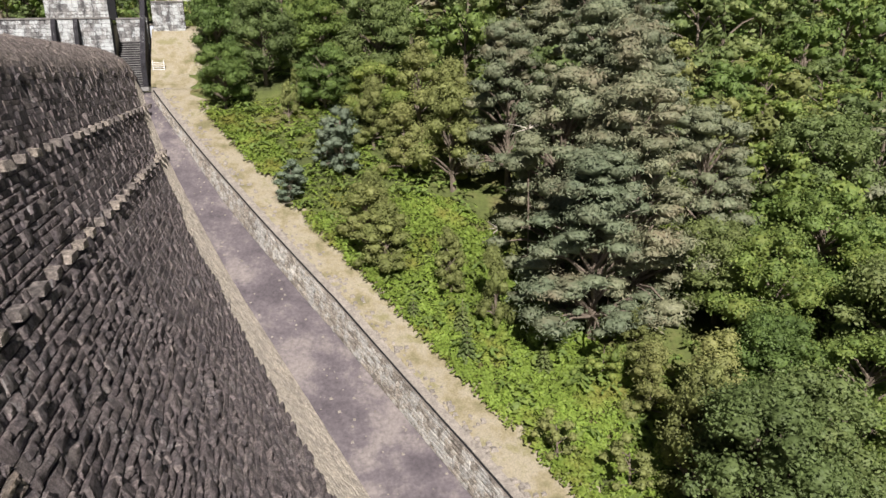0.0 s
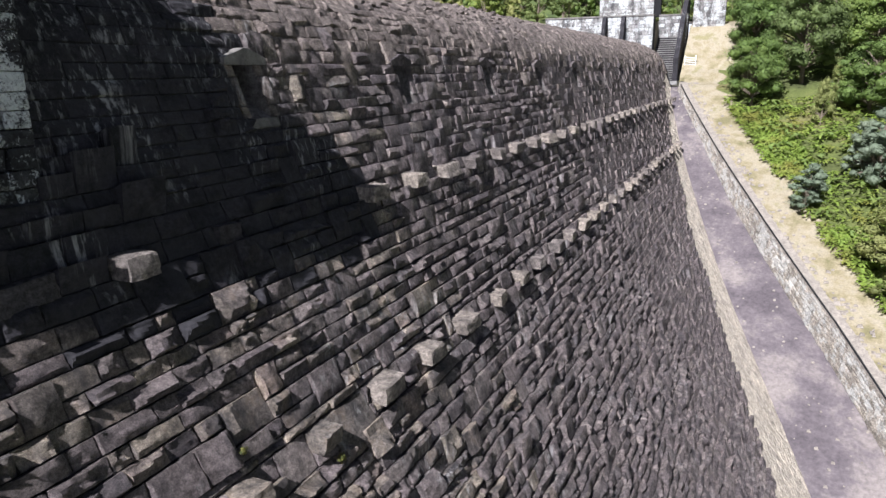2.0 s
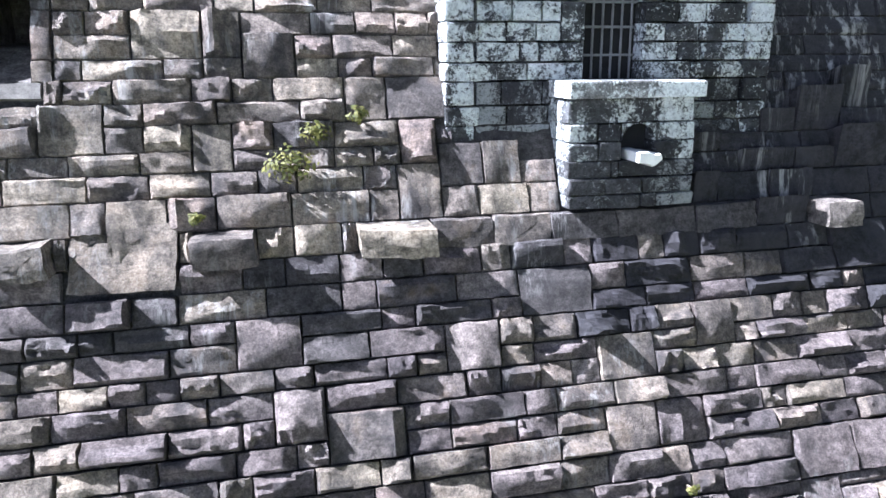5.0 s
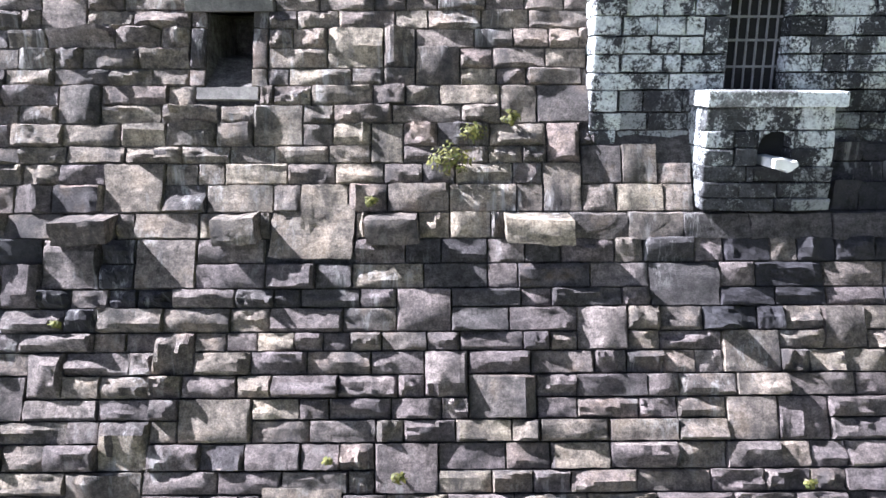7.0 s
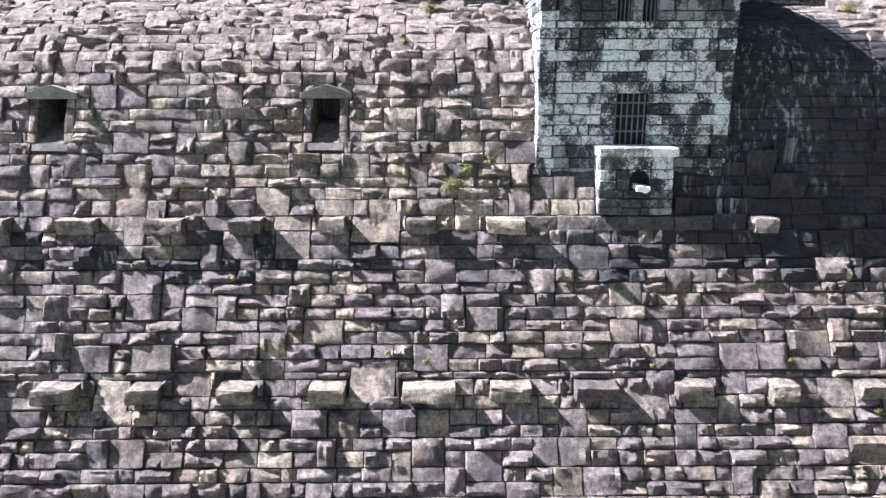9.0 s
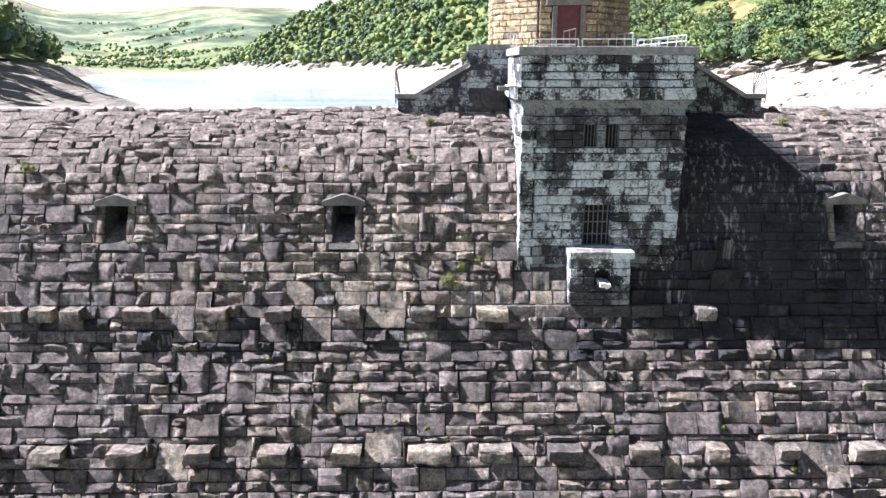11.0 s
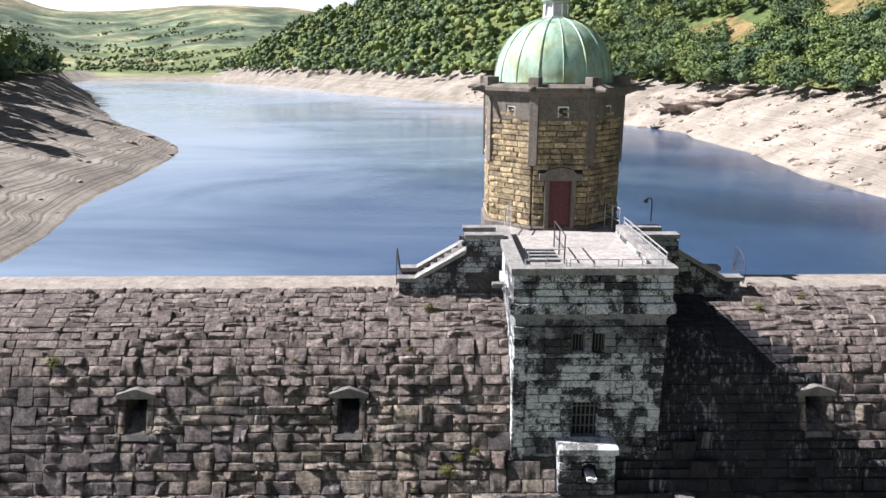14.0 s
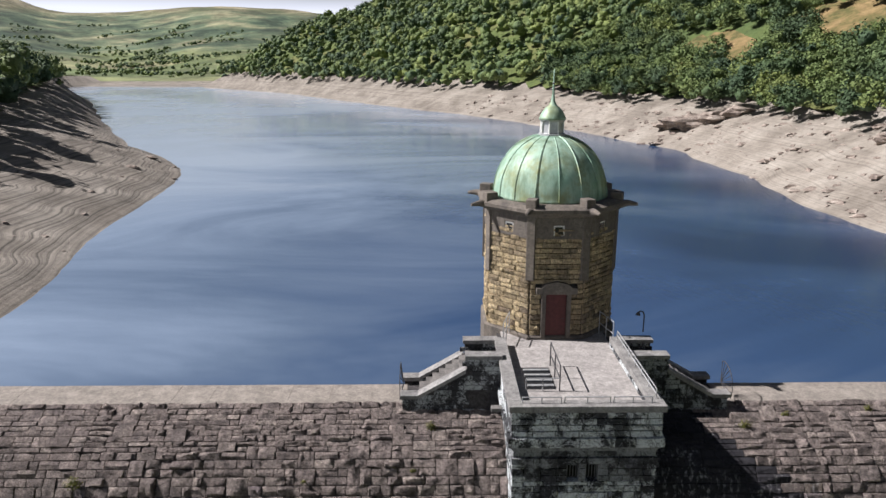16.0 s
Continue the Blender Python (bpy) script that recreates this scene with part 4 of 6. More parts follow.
for za, zb, yy, ends, big in ((32.1, 32.36, PY - 0.06, 0.06, 0.01), (32.36, 32.62, PY + 0.02, 0.0, 0.02)):
    P, R = stones(front_place(yy), PX0 - ends, PX1 + ends, [za, zb], lambda u, v: 0.75, prng, None, 6, 5, 0.0, (0.0, big), 0.01, inset=0.012, gap=0.004, depth=0.3)
    for Pn in P:
        grid_mesh_object("ashlar", Pn, stone_quads(1, 5, 6)[:, ::-1], M_PIER_DARK, pier)
# overhanging parapet: hollow moulding, tall band, upper courses, coping
out = 0.16
prof = [(0.0, 32.60), (0.03, 32.68), (0.10, 32.78), (0.16, 32.84)]
bm = bmesh.new()
rings = []
for o, z in prof:
    rings.append([bm.verts.new(p) for p in ((PX0 - o, 15, z), (PX0 - o, PY - o, z), (PX1 + o, PY - o, z), (PX1 + o, 15, z))])
for a, b in zip(rings, rings[1:]):
    for k in range(3):
        bm.faces.new((a[k], a[k + 1], b[k + 1], b[k]))
part("hollow_moulding", bm, M_PIER_DARK, pier, "curved stone moulding under the parapet")
FX0, FX1, FY = PX0 - out, PX1 + out, PY - out
cz = [32.84, 33.22, 33.45, 33.68, 33.92, 34.18]
for k in range(len(cz) - 1):
    o = 0.05 if k == 0 else -0.05
    P, R = stones(front_place(FY - o), FX0 - o, FX1 + o, cz[k:k + 2], lambda u, v: 0.7 if k else 0.95, prng, None, 8, 6, 0.0, (0.0, 0.07 if k else 0.03), 0.02, inset=0.015, gap=0.004, depth=0.4)
    for Pn in P:
        grid_mesh_object("parapet_stone", Pn, stone_quads(1, 6, 8)[:, ::-1], M_PIER_PIECE, pier, crease=28)
    for side in (FX0 - o, FX1 + o):
        xa, xb_ = (side, side + 0.42) if side < 4 else (side - 0.42, side)
        y = FY + 0.43
        while y < 16.2:
            e = min(y + prng.uniform(0.6, 1.0), 16.25)
            part("parapet_stone", bm_box(xa, xb_, y + 0.004, e - 0.004, cz[k] + 0.004, cz[k + 1] - 0.003, 0.016), M_PIER_PIECE, pier)
            y = e
for args in ((FX0 - 0.03, FX1 + 0.03, FY - 0.03, FY + 0.46), (FX0 - 0.03, FX0 + 0.45, FY + 0.465, 16.3), (FX1 - 0.45, FX1 + 0.03, FY + 0.465, 16.3)):
    part("coping", bm_box(*args, 34.18, 34.42, 0.02), M_COPING, pier, "pale grey coping stone")
part("platform_floor", bm_box(FX0 + 0.4, FX1 - 0.4, FY + 0.4, 24.0, PLAT_Z - 0.2, PLAT_Z), M_PLATFORM, pier, "pale concrete platform floor")


def bar_grille(name, x0, x1, y, z0, z1, count, cross, rad, parent, label):
    g = tagged(new(name), label, "window grille") if parent is None else None
    for k in range(count):
        x = x0 + (x1 - x0) * (k + 0.5) / count
        part("bar", bm_tube([(x, y, z0), (x, y, z1)], rad, 6), M_BARS, g)
    for z in cross:
        part("cross_bar", bm_box(x0, x1, y - 0.018, y + 0.012, z - 0.018, z + 0.018), M_BARS, g)
    # near-black sheet paints the shade behind the bars
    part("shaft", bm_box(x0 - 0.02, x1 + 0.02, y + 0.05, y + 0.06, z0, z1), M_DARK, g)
    return g


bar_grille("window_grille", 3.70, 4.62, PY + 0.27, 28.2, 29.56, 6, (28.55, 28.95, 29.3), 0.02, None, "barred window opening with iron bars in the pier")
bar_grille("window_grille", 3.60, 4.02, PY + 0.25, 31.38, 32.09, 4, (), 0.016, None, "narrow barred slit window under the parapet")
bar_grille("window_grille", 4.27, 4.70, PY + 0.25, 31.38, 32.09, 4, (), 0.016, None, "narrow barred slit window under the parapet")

# outlet box below the barred window
box = tagged(new("outlet_box"), "stone outlet housing with an arched drain hole and white tongue", "outlet")
by0, by1 = 9.58, 10.3
bx0, bx1 = 3.22, 5.16
for k, (za, zb) in enumerate(((26.43, 26.62), (26.62, 26.86), (26.86, 27.10), (27.10, 27.36), (27.36, 27.62), (27.62, 27.97))):
    step = 0.025 * (5 - k)
    cuts = [bx0] + sorted(float(prng.uniform(bx0 + 0.35, bx1 - 0.35)) for _ in range(2)) + [bx1]
    if k in (3, 4):
        cuts = [bx0, bx0 + 0.45, 4.01, 4.53, bx1]
    for xa, xb_ in zip(cuts, cuts[1:]):
        if xb_ - xa < 0.05 or (k in (3, 4) and xa == 4.01):
            continue
        part("block", bm_box(xa + 0.004, xb_ - 0.004, by0 - step, by1, za + 0.004, zb - 0.004, 0.03, jitter=0.016), M_PIER_DARK if k < 3 else M_PIER_PIECE, box)
# near-black block paints the shade inside the drain hole
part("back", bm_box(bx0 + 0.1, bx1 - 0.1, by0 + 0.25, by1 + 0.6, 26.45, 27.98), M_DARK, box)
arch = bmesh.new()
ro = [arch.verts.new((4.27 + 0.26 * math.cos(a), by0 - 0.055, 27.36 + 0.26 * math.sin(a))) for a in np.linspace(0, math.pi, 11)]
top_pts = [arch.verts.new((x, by0 - 0.055, 27.62)) for x in np.linspace(4.53, 4.01, 11)]
for i in range(10):
    arch.faces.new((ro[i], ro[i + 1], top_pts[i + 1], top_pts[i]))
part("arch", arch, M_PIER, box)
part("cap_slab", bm_box(bx0 - 0.05, bx1 + 0.07, by0 - 0.16, by1, 27.97, 28.2, 0.03, jitter=0.012), M_CAP, box, "pale overhanging cap slab")
part("spout", bm_prism([(4.14, 27.10), (4.30, 27.08), (4.34, 27.04), (4.40, 27.06), (4.50, 27.14), (4.47, 27.22), (4.40, 27.20), (4.28, 27.25), (4.14, 27.24)], by0 - 0.36, by0 + 0.3, 0.012), M_WHITE, box, "white jagged tongue at the drain hole")


# ---- stair wings on both sides ----
def stair_wing(sgn, cx):
    """cx: where the pier's side stands; the wing runs away from it and down to the crest."""
    wing = tagged(new("stair_wing"), "stone stair parapet sloping from the platform down to the crest", "stair wall", "stair wings")
    f = lambda d: cx + sgn * d
    for y0, y1, dz in ((13.95, 14.35, 0.0), (16.1, 16.5, -0.22)):
        base = 31.6 if y0 < 15 else 28
        low, high = 32.72 + dz, 34.42 + dz
        outline = [(f(0), base), (f(3.95), base), (f(3.95), low), (f(3.35), low), (f(1.35), 33.82 + dz), (f(1.35), high), (f(0), high)]
        part("wall", bm_prism(outline, y0 + 0.05, y1), M_CORE, wing)
        wr = np.random.default_rng(33)

        def above(R, low=low, high=high, dz=dz):
            dist = np.abs((R[:, 0] + R[:, 1]) / 2 - cx)
            lim = np.where(dist > 3.35, low, np.where(dist > 1.35, low + (33.82 + dz - low) * (3.35 - dist) / 2.0, high))
            hollow = (dist < 1.25) & (R[:, 2] > 32.15) & (R[:, 3] < 33.25) & (sgn < 0) & (y0 < 15)
            return (R[:, 3] > lim + 0.03) | hollow

        ua, ub = sorted((f(0.0), f(3.95)))
        P, R = stones(front_place(y0 + 0.06), ua, ub, course_edges(base, high, 0.21, wr, 0.08), lambda u, v: 0.4, wr, above, 4, 4, 0.0, (0.03, 0.06), 0.02, inset=0.01, gap=0.004, depth=0.03)
        tagged(grid_mesh_object("wall_masonry", P, stone_quads(len(P), 4, 4)[:, ::-1], M_WING, wing), kind="stuff")
        t = 0.16
        bm = bmesh.new()
        for xa, xb_, za, zb in ((4.03, 3.33, low, low), (3.33, 1.40, low, 33.84 + dz), (1.43, -0.05, high, high)):
            vs = [bm.verts.new((f(x), y, z)) for y in (y0 - 0.05, y1 + 0.05) for x, z in ((xa, za), (xb_, zb), (xb_, zb + t), (xa, za + t))]
            for idx in ((0, 1, 2, 3), (7, 6, 5, 4), (0, 4, 5, 1), (1, 5, 6, 2), (2, 6, 7, 3), (3, 7, 4, 0)):
                bm.faces.new([vs[i] for i in idx])
        part("coping", bm, M_COPING, wing, "pale sloping coping stone")
    for k in range(8):
        d1, d0 = 3.3 - k * 0.28, 0.0
        xa, xb_ = sorted((f(d0), f(d1)))
        part("step", bm_box(xa, xb_, 14.27, 16.09, 32.3 + k * 0.2, 32.3 + (k + 1) * 0.2, 0.012), M_DRESSED, wing)
    part("base_wall", bm_box(*sorted((f(0.0), f(3.9))), 14.27, 16.09, 30.5, 32.3), M_CORE, wing)
    return wing


stair_wing(-1, PX0 - 0.1)
stair_wing(1, PX1 + 0.1)

# ---- the valve tower ----
TX, TY, AP = 4.19, 19.87, 2.87
RAD = AP / math.cos(math.pi / 8)
tower = tagged(new("valve_tower"), "octagonal golden sandstone tower with a green copper dome", "tower")
oct_turn = math.pi / 8
part("shaft", bm_lathe([(RAD * 0.97, 20.0), (RAD * 0.97, 33.6), (RAD * 0.955, 39.6)], 8, (TX, TY), oct_turn), M_CORE, tower)
part("plinth", bm_lathe([(RAD + 0.12, 32.0), (RAD + 0.12, 34.12), (RAD + 0.03, 34.2), (RAD * 0.95, 34.2)], 8, (TX, TY), oct_turn), M_TRIM, tower)
trng = np.random.default_rng(8)
tz = course_edges(34.2, 39.0, 0.235, trng, 0.1)
side = 2 * AP * math.tan(math.pi / 8)
for k in range(8):
    a = -math.pi / 2 + k * math.pi / 4
    nrm, tan = np.array([math.cos(a), math.sin(a), 0]), np.array([-math.sin(a), math.cos(a), 0])

    def octo(u, v, o, nrm=nrm, tan=tan):
        base = np.array([TX, TY, 0]) + nrm * (AP * 0.97)
        return base + np.outer(u, tan) + np.outer(o, nrm) + np.stack([0 * v, 0 * v, v], -1)

    def skip_door(R):
        """Cuts the courses short at the door's jambs."""
        beside = R[:, 2] < 36.5
        wide_ = np.where(R[:, 2] < 36.1, 0.645, 0.90)
        left_, right_ = beside & (R[:, 0] < -wide_ - 0.08) & (R[:, 1] > -wide_), beside & (R[:, 1] > wide_ + 0.08) & (R[:, 0] < wide_)
        R[left_, 1] = -wide_[left_]
        R[right_ & ~left_, 0] = wide_[right_ & ~left_]
        return beside & (R[:, 1] > -wide_ + 0.01) & (R[:, 0] < wide_ - 0.01)

    P, R = stones(octo, -side / 2 + 0.05, side / 2 - 0.05, tz, lambda u, v: 0.5, trng, skip_door if k == 0 else None, 7, 5, 0.0, (0.06, 0.15), 0.022, inset=0.015, gap=0.006, depth=0.01)
    if k in (0, 1, 7):
        for Pn in P:
            grid_mesh_object("stone", Pn, stone_quads(1, 5, 7)[:, ::-1], M_GOLD_PIECE, tower, crease=28)
    else:
        tagged(grid_mesh_object("facet_masonry", P, stone_quads(len(P), 5, 7)[:, ::-1], M_GOLD, tower), kind="stuff")
    # corner pilaster, frieze and small window
    c = a + math.pi / 8
    cn, ct = Vector((math.cos(c), math.sin(c), 0)), Vector((-math.sin(c), math.cos(c), 0))

    def facet_box(mid, n, t, w, d0, d1, z0, z1, bevel=0.012):
        bm = bm_box(-w, w, d0, d1, z0, z1, bevel)
        m = Matrix(((t.x, n.x, 0, mid.x), (t.y, n.y, 0, mid.y), (0, 0, 1, 0), (0, 0, 0, 1)))
        bmesh.ops.transform(bm, matrix=m, verts=bm.verts)
        return bm

    mid = Vector((TX, TY, 0))
    part("pilaster", facet_box(mid, cn, ct, 0.19, RAD - 0.35, RAD + 0.03, 36.72, 39.5, 0.03), M_TRIM, tower)
    fn, ft = Vector(nrm), Vector(tan)
    for sx in (-1, 1):
        bm = bm_box(*sorted((sx * 0.235, sx * (side / 2 + 0.02))), AP - 0.12, AP + 0.02, 38.55, 39.5, 0.01)
        bmesh.ops.transform(bm, matrix=Matrix(((ft.x, fn.x, 0, TX), (ft.y, fn.y, 0, TY), (0, 0, 1, 0), (0, 0, 0, 1))), verts=bm.verts)
        part("frieze", bm, M_TRIM, tower)
    for z0, z1 in ((38.55, 38.68), (39.14, 39.5)):
        part("frieze", facet_box(mid, fn, ft, 0.233, AP - 0.12, AP + 0.02, z0, z1, 0.01), M_TRIM, tower)
    win = part("window", facet_box(mid, fn, ft, 0.23, AP - 0.16, AP - 0.02, 38.69, 39.13, 0.0), M_WHITE, tower, "small white-framed window")
    part("pane", facet_box(mid, fn, ft, 0.17, AP - 0.13, AP - 0.012, 38.75, 39.07, 0.0), M_GLASS, win, "dark glass pane")
part("cornice", bm_lathe([(RAD - 0.1, 39.45), (RAD + 0.06, 39.5), (RAD + 0.30, 39.68), (RAD + 0.36, 39.72), (RAD + 0.36, 39.86), (RAD + 0.1, 39.98), (RAD - 0.5, 40.0)], 8, (TX, TY), oct_turn), M_TRIM, tower, "projecting grey stone cornice")
for k in range(8):
    c = -math.pi / 2 + math.pi / 8 + k * math.pi / 4
    cn, ct = Vector((math.cos(c), math.sin(c), 0)), Vector((-math.sin(c), math.cos(c), 0))
    mid = Vector((TX, TY, 0))
    part("cornice_block", facet_box(mid, cn, ct, 0.22, RAD - 0.35, RAD + 0.2, 39.86, 40.28, 0.03), M_TRIM, tower)
    bm = bm_tube([mid + cn * (RAD + 0.1) + Vector((0, 0, 39.75)), mid + cn * (RAD + 0.45) + Vector((0, 0, 39.82)), mid + cn * (RAD + 0.85) + Vector((0, 0, 39.78))], 0.2, 8, None, 0.35)
    part("gargoyle_spout", bm, M_TRIM, tower, "weathered stone water spout")
part("drum", bm_lathe([(RAD - 0.55, 39.9), (RAD - 0.55, 40.12), (RAD - 0.65, 40.15)], 8, (TX, TY), oct_turn), M_TRIM, tower)
# copper dome with standing ribs
dome = [(2.56 * math.cos(a) ** 0.9, 40.08 + 2.62 * math.sin(a)) for a in np.linspace(0, radians(78), 14)]
d = part("dome", bm_lathe([(2.60, 40.0)] + dome, 48, (TX, TY)), M_COPPER, tower, "green verdigris copper dome")
d.data.shade_smooth()
for k in range(16):
    a = -math.pi / 2 + (k + 0.5) * math.pi / 8 - math.pi / 16
    pts = [(TX + (r + 0.012) * math.cos(a), TY + (r + 0.012) * math.sin(a), z) for r, z in dome]
    part("rib", bm_tube(pts, 0.04 if k % 2 else 0.025, 5), M_COPPER, d)
lz = 42.62
lan = part("lantern", bm_lathe([(0.62, lz), (0.62, lz + 0.1), (0.5, lz + 0.14), (0.46, lz + 0.62), (0.58, lz + 0.66), (0.6, lz + 0.74)], 8, (TX, TY), oct_turn), M_RAIL, tower, "pale metal louvred lantern")
for k in range(8):
    a = math.pi / 8 + k * math.pi / 4
    part("post", bm_tube([(TX + 0.52 * math.cos(a), TY + 0.52 * math.sin(a), lz + 0.1), (TX + 0.5 * math.cos(a), TY + 0.5 * math.sin(a), lz + 0.66)], 0.04, 6), M_WHITE, lan)
cap = part("lantern_cap", bm_lathe([(0.62, lz + 0.72), (0.58, lz + 0.82), (0.5, lz + 1.0), (0.36, lz + 1.2), (0.2, lz + 1.32), (0.1, lz + 1.5), (0.06, lz + 1.8), (0.035, lz + 2.4), (0.02, lz + 2.9)], 20, (TX, TY)), M_COPPER, tower, "small copper cupola and spire")
cap.data.shade_smooth()
part("vane", bm_tube([(TX - 0.25, TY, lz + 2.0), (TX + 0.05, TY, lz + 2.03), (TX + 0.32, TY - 0.05, lz + 1.98)], 0.02, 5), M_IRON, tower)
part("finial_ball", bm_lathe([(0.01, lz + 2.22), (0.07, lz + 2.28), (0.01, lz + 2.36)], 10, (TX, TY)), M_IRON, tower)
# door with surround
yd = TY - AP
part("door_leaf", bm_box(3.74, 4.64, yd + 0.02, yd + 0.08, PLAT_Z + 0.02, 36.12), M_DOOR, tower, "dark red painted wooden door")
for xa, xb_ in ((3.55, 3.735), (4.645, 4.83)):
    part("door_jamb", bm_box(xa, xb_, yd - 0.12, yd + 0.12, PLAT_Z + 0.1, 36.12, 0.012), M_TRIM, tower)
part("door_lintel", bm_prism([(3.3, 36.13), (5.08, 36.13), (5.08, 36.42), (4.85, 36.42), (4.65, 36.6), (4.19, 36.7), (3.73, 36.6), (3.53, 36.42), (3.3, 36.42)], yd - 0.16, yd + 0.1, 0.015), M_TRIM, tower, "carved shouldered stone lintel")
part("door_handle", bm_tube([(4.55, yd - 0.0, 35.0), (4.55, yd - 0.05, 35.0), (4.45, yd - 0.05, 35.0)], 0.015, 6), M_IRON, tower)
# ---- downstream valley side, channel, retaining wall ----
def bank_wall_y(x):
    """Far edge of the top of the channel's outer wall."""
    z, yt, yb, hh = channel(x)
    return yb - 0.18 * hh - 0.45


def ground_z(x, y):
    z, yt, yb, hh = channel(x)
    edge = yb - 0.18 * hh - 0.45
    d = np.clip(edge - y, 0, None)
    base = z + hh - 0.12
    up = np.interp(x, [84, 98, 260, 700], [0, 5.5, 40, 90])
    n = 0.35 * np.sin(x * 0.31 + y * 0.17) + 0.3 * np.sin(y * 0.43 - x * 0.11) + 0.5 * np.sin(x * 0.07 + 1.3) * np.sin(y * 0.09)
    return base + up + n * np.clip((d - 4) / 6, 0, 1) + 0.05 * np.clip(d - 5, 0, 40)


gx = np.concatenate([np.arange(-75, 0, 5.0), np.arange(0, 100, 1.0), np.arange(100, 260, 5.0), np.arange(260, 700, 40.0)])
gd = np.concatenate([np.arange(0, 30, 0.8), np.arange(30, 120, 4.0), np.arange(120, 600, 40.0)])
GX, GD = np.meshgrid(gx, gd)
GY = bank_wall_y(GX) - GD
GZ = ground_z(GX, GY)
nr, nc = GX.shape
a = (np.arange(nr - 1)[:, None] * nc + np.arange(nc - 1)[None]).ravel()
quads = np.stack([a, a + nc, a + nc + 1, a + 1], -1)
ground = grid_mesh_object("ground", np.stack([GX, GY, GZ], -1), quads, M_FLOOR, None, smooth=True)
tagged(ground, "steep valley side with rough undergrowth below the dam", "hillside", kind="structure")
# dry grass verge on top of the outer wall
vx = np.arange(5, 90, 0.6)
vd = np.array([0.0, 0.4, 0.9, 1.5, 2.2, 3.0, 3.8])
VX, VD = np.meshgrid(vx, vd)
wide = 0.72 + 0.35 * np.interp(VX, [5, 50, 90], [1, 0.9, 0.7]) + 0.12 * np.sin(VX * 0.9) + 0.1 * np.sin(VX * 2.3)
VY = bank_wall_y(VX) - VD * wide
VZ = ground_z(VX, VY) + 0.05 + 0.03 * np.sin(VX * 3.1 + VD * 5)
nr, nc = VX.shape
a = (np.arange(nr - 1)[:, None] * nc + np.arange(nc - 1)[None]).ravel()
verge = grid_mesh_object("grass_verge", np.stack([VX, VY, VZ], -1), np.stack([a, a + nc, a + nc + 1, a + 1], -1), M_DRYGRASS, None, smooth=True)
tagged(verge, "strip of dry yellow grass and pale stones along the wall", "verge", kind="structure")
# channel floor
cx = np.arange(-75, 88, 0.5)
z, yt, yb, hh = channel(cx)
fr = np.array([0, 0.33, 0.66, 1.0])
CY = yt[:, None] * (1 - fr) + (yb[:, None]) * fr
fl = np.stack([np.repeat(cx[:, None], 4, 1), CY + np.array([0.6, 0, 0, -0.3]), np.repeat(z[:, None], 4, 1)], -1)
a = (np.arange(len(cx) - 1)[:, None] * 4 + np.arange(3)[None]).ravel()
chan = grid_mesh_object("channel_floor", fl, np.stack([a, a + 1, a + 5, a + 4], -1), M_CHANNEL, None, smooth=True)
tagged(chan, "bare grey concrete floor of the spillway side channel", "channel", kind="structure")


# outer retaining wall: rough stones in courses on a battered face
def wall_place(u, v, o):
    z, yt, yb, hh = channel(u)
    return np.stack([u, yb - 0.18 * hh * v + o, z + hh * v], -1)


wall = tagged(new("retaining_wall"), "battered rubble retaining wall along the outer side of the channel", "retaining wall", kind="structure")
wrng = np.random.default_rng(3)
P, R = stones(wall_place, 22, 84, list(np.linspace(0, 1, 9)), lambda u, v: 0.55, wrng, None, 5, 5, 0.08, (0.02, 0.16), 0.05, depth=0.04)
tagged(grid_mesh_object("wall_masonry", P, stone_quads(len(P), 5, 5)[:, ::-1], M_RUBBLE, wall), kind="stuff")
wx = np.arange(-75, 86, 0.5)
z, yt, yb, hh = channel(wx)
sheet = np.stack([np.stack([wx, yb - 0.03, z - 0.3], -1), np.stack([wx, yb - 0.18 * hh - 0.03, z + hh], -1), np.stack([wx, yb - 0.18 * hh - 0.5, z + hh], -1), np.stack([wx, yb - 0.18 * hh - 0.5, z + hh - 0.6], -1)], 1)
a = (np.arange(len(wx) - 1)[:, None] * 4 + np.arange(3)[None]).ravel()
grid_mesh_object("wall_core", sheet, np.stack([a, a + 1, a + 5, a + 4], -1), M_CORE, wall)
x = 22.0
while x < 84:
    e = x + wrng.uniform(0.7, 1.3)
    z, yt, yb, hh = [float(v) for v in channel((x + e) / 2)]
    zs, zt = [float(np.interp(q, CH_X, CH_Z) + np.interp(q, CH_X, CH_H)) for q in (x, e)]
    ya, yb2 = [float(channel(q)[2]) - 0.18 * float(channel(q)[3]) for q in (x, e)]
    v = [(x + .01, ya + 0.05, zs - .1), (e - .01, yb2 + 0.05, zt - .1), (e - .01, yb2 - 0.75, zt - .1), (x + .01, ya - 0.75, zs - .1)]
    v += [(p[0], p[1], p[2] + 0.16) for p in v]
    mesh_object("coping_stone", v, [(0, 1, 5, 4), (1, 2, 6, 5), (2, 3, 7, 6), (3, 0, 4, 7), (4, 5, 6, 7)], M_SLAB, wall)
    x = e
# black tube drawn along the wall's top edge
edge_pts = [(x, float(channel(x)[2]) - 0.18 * float(channel(x)[3]) - 0.02, float(channel(x)[0]) + float(channel(x)[3]) + 0.11) for x in np.arange(22, 84, 2.0)]
part("edge_pipe", bm_tube(edge_pts, 0.07, 6), M_DARK, wall, "thin black line along the wall's edge")
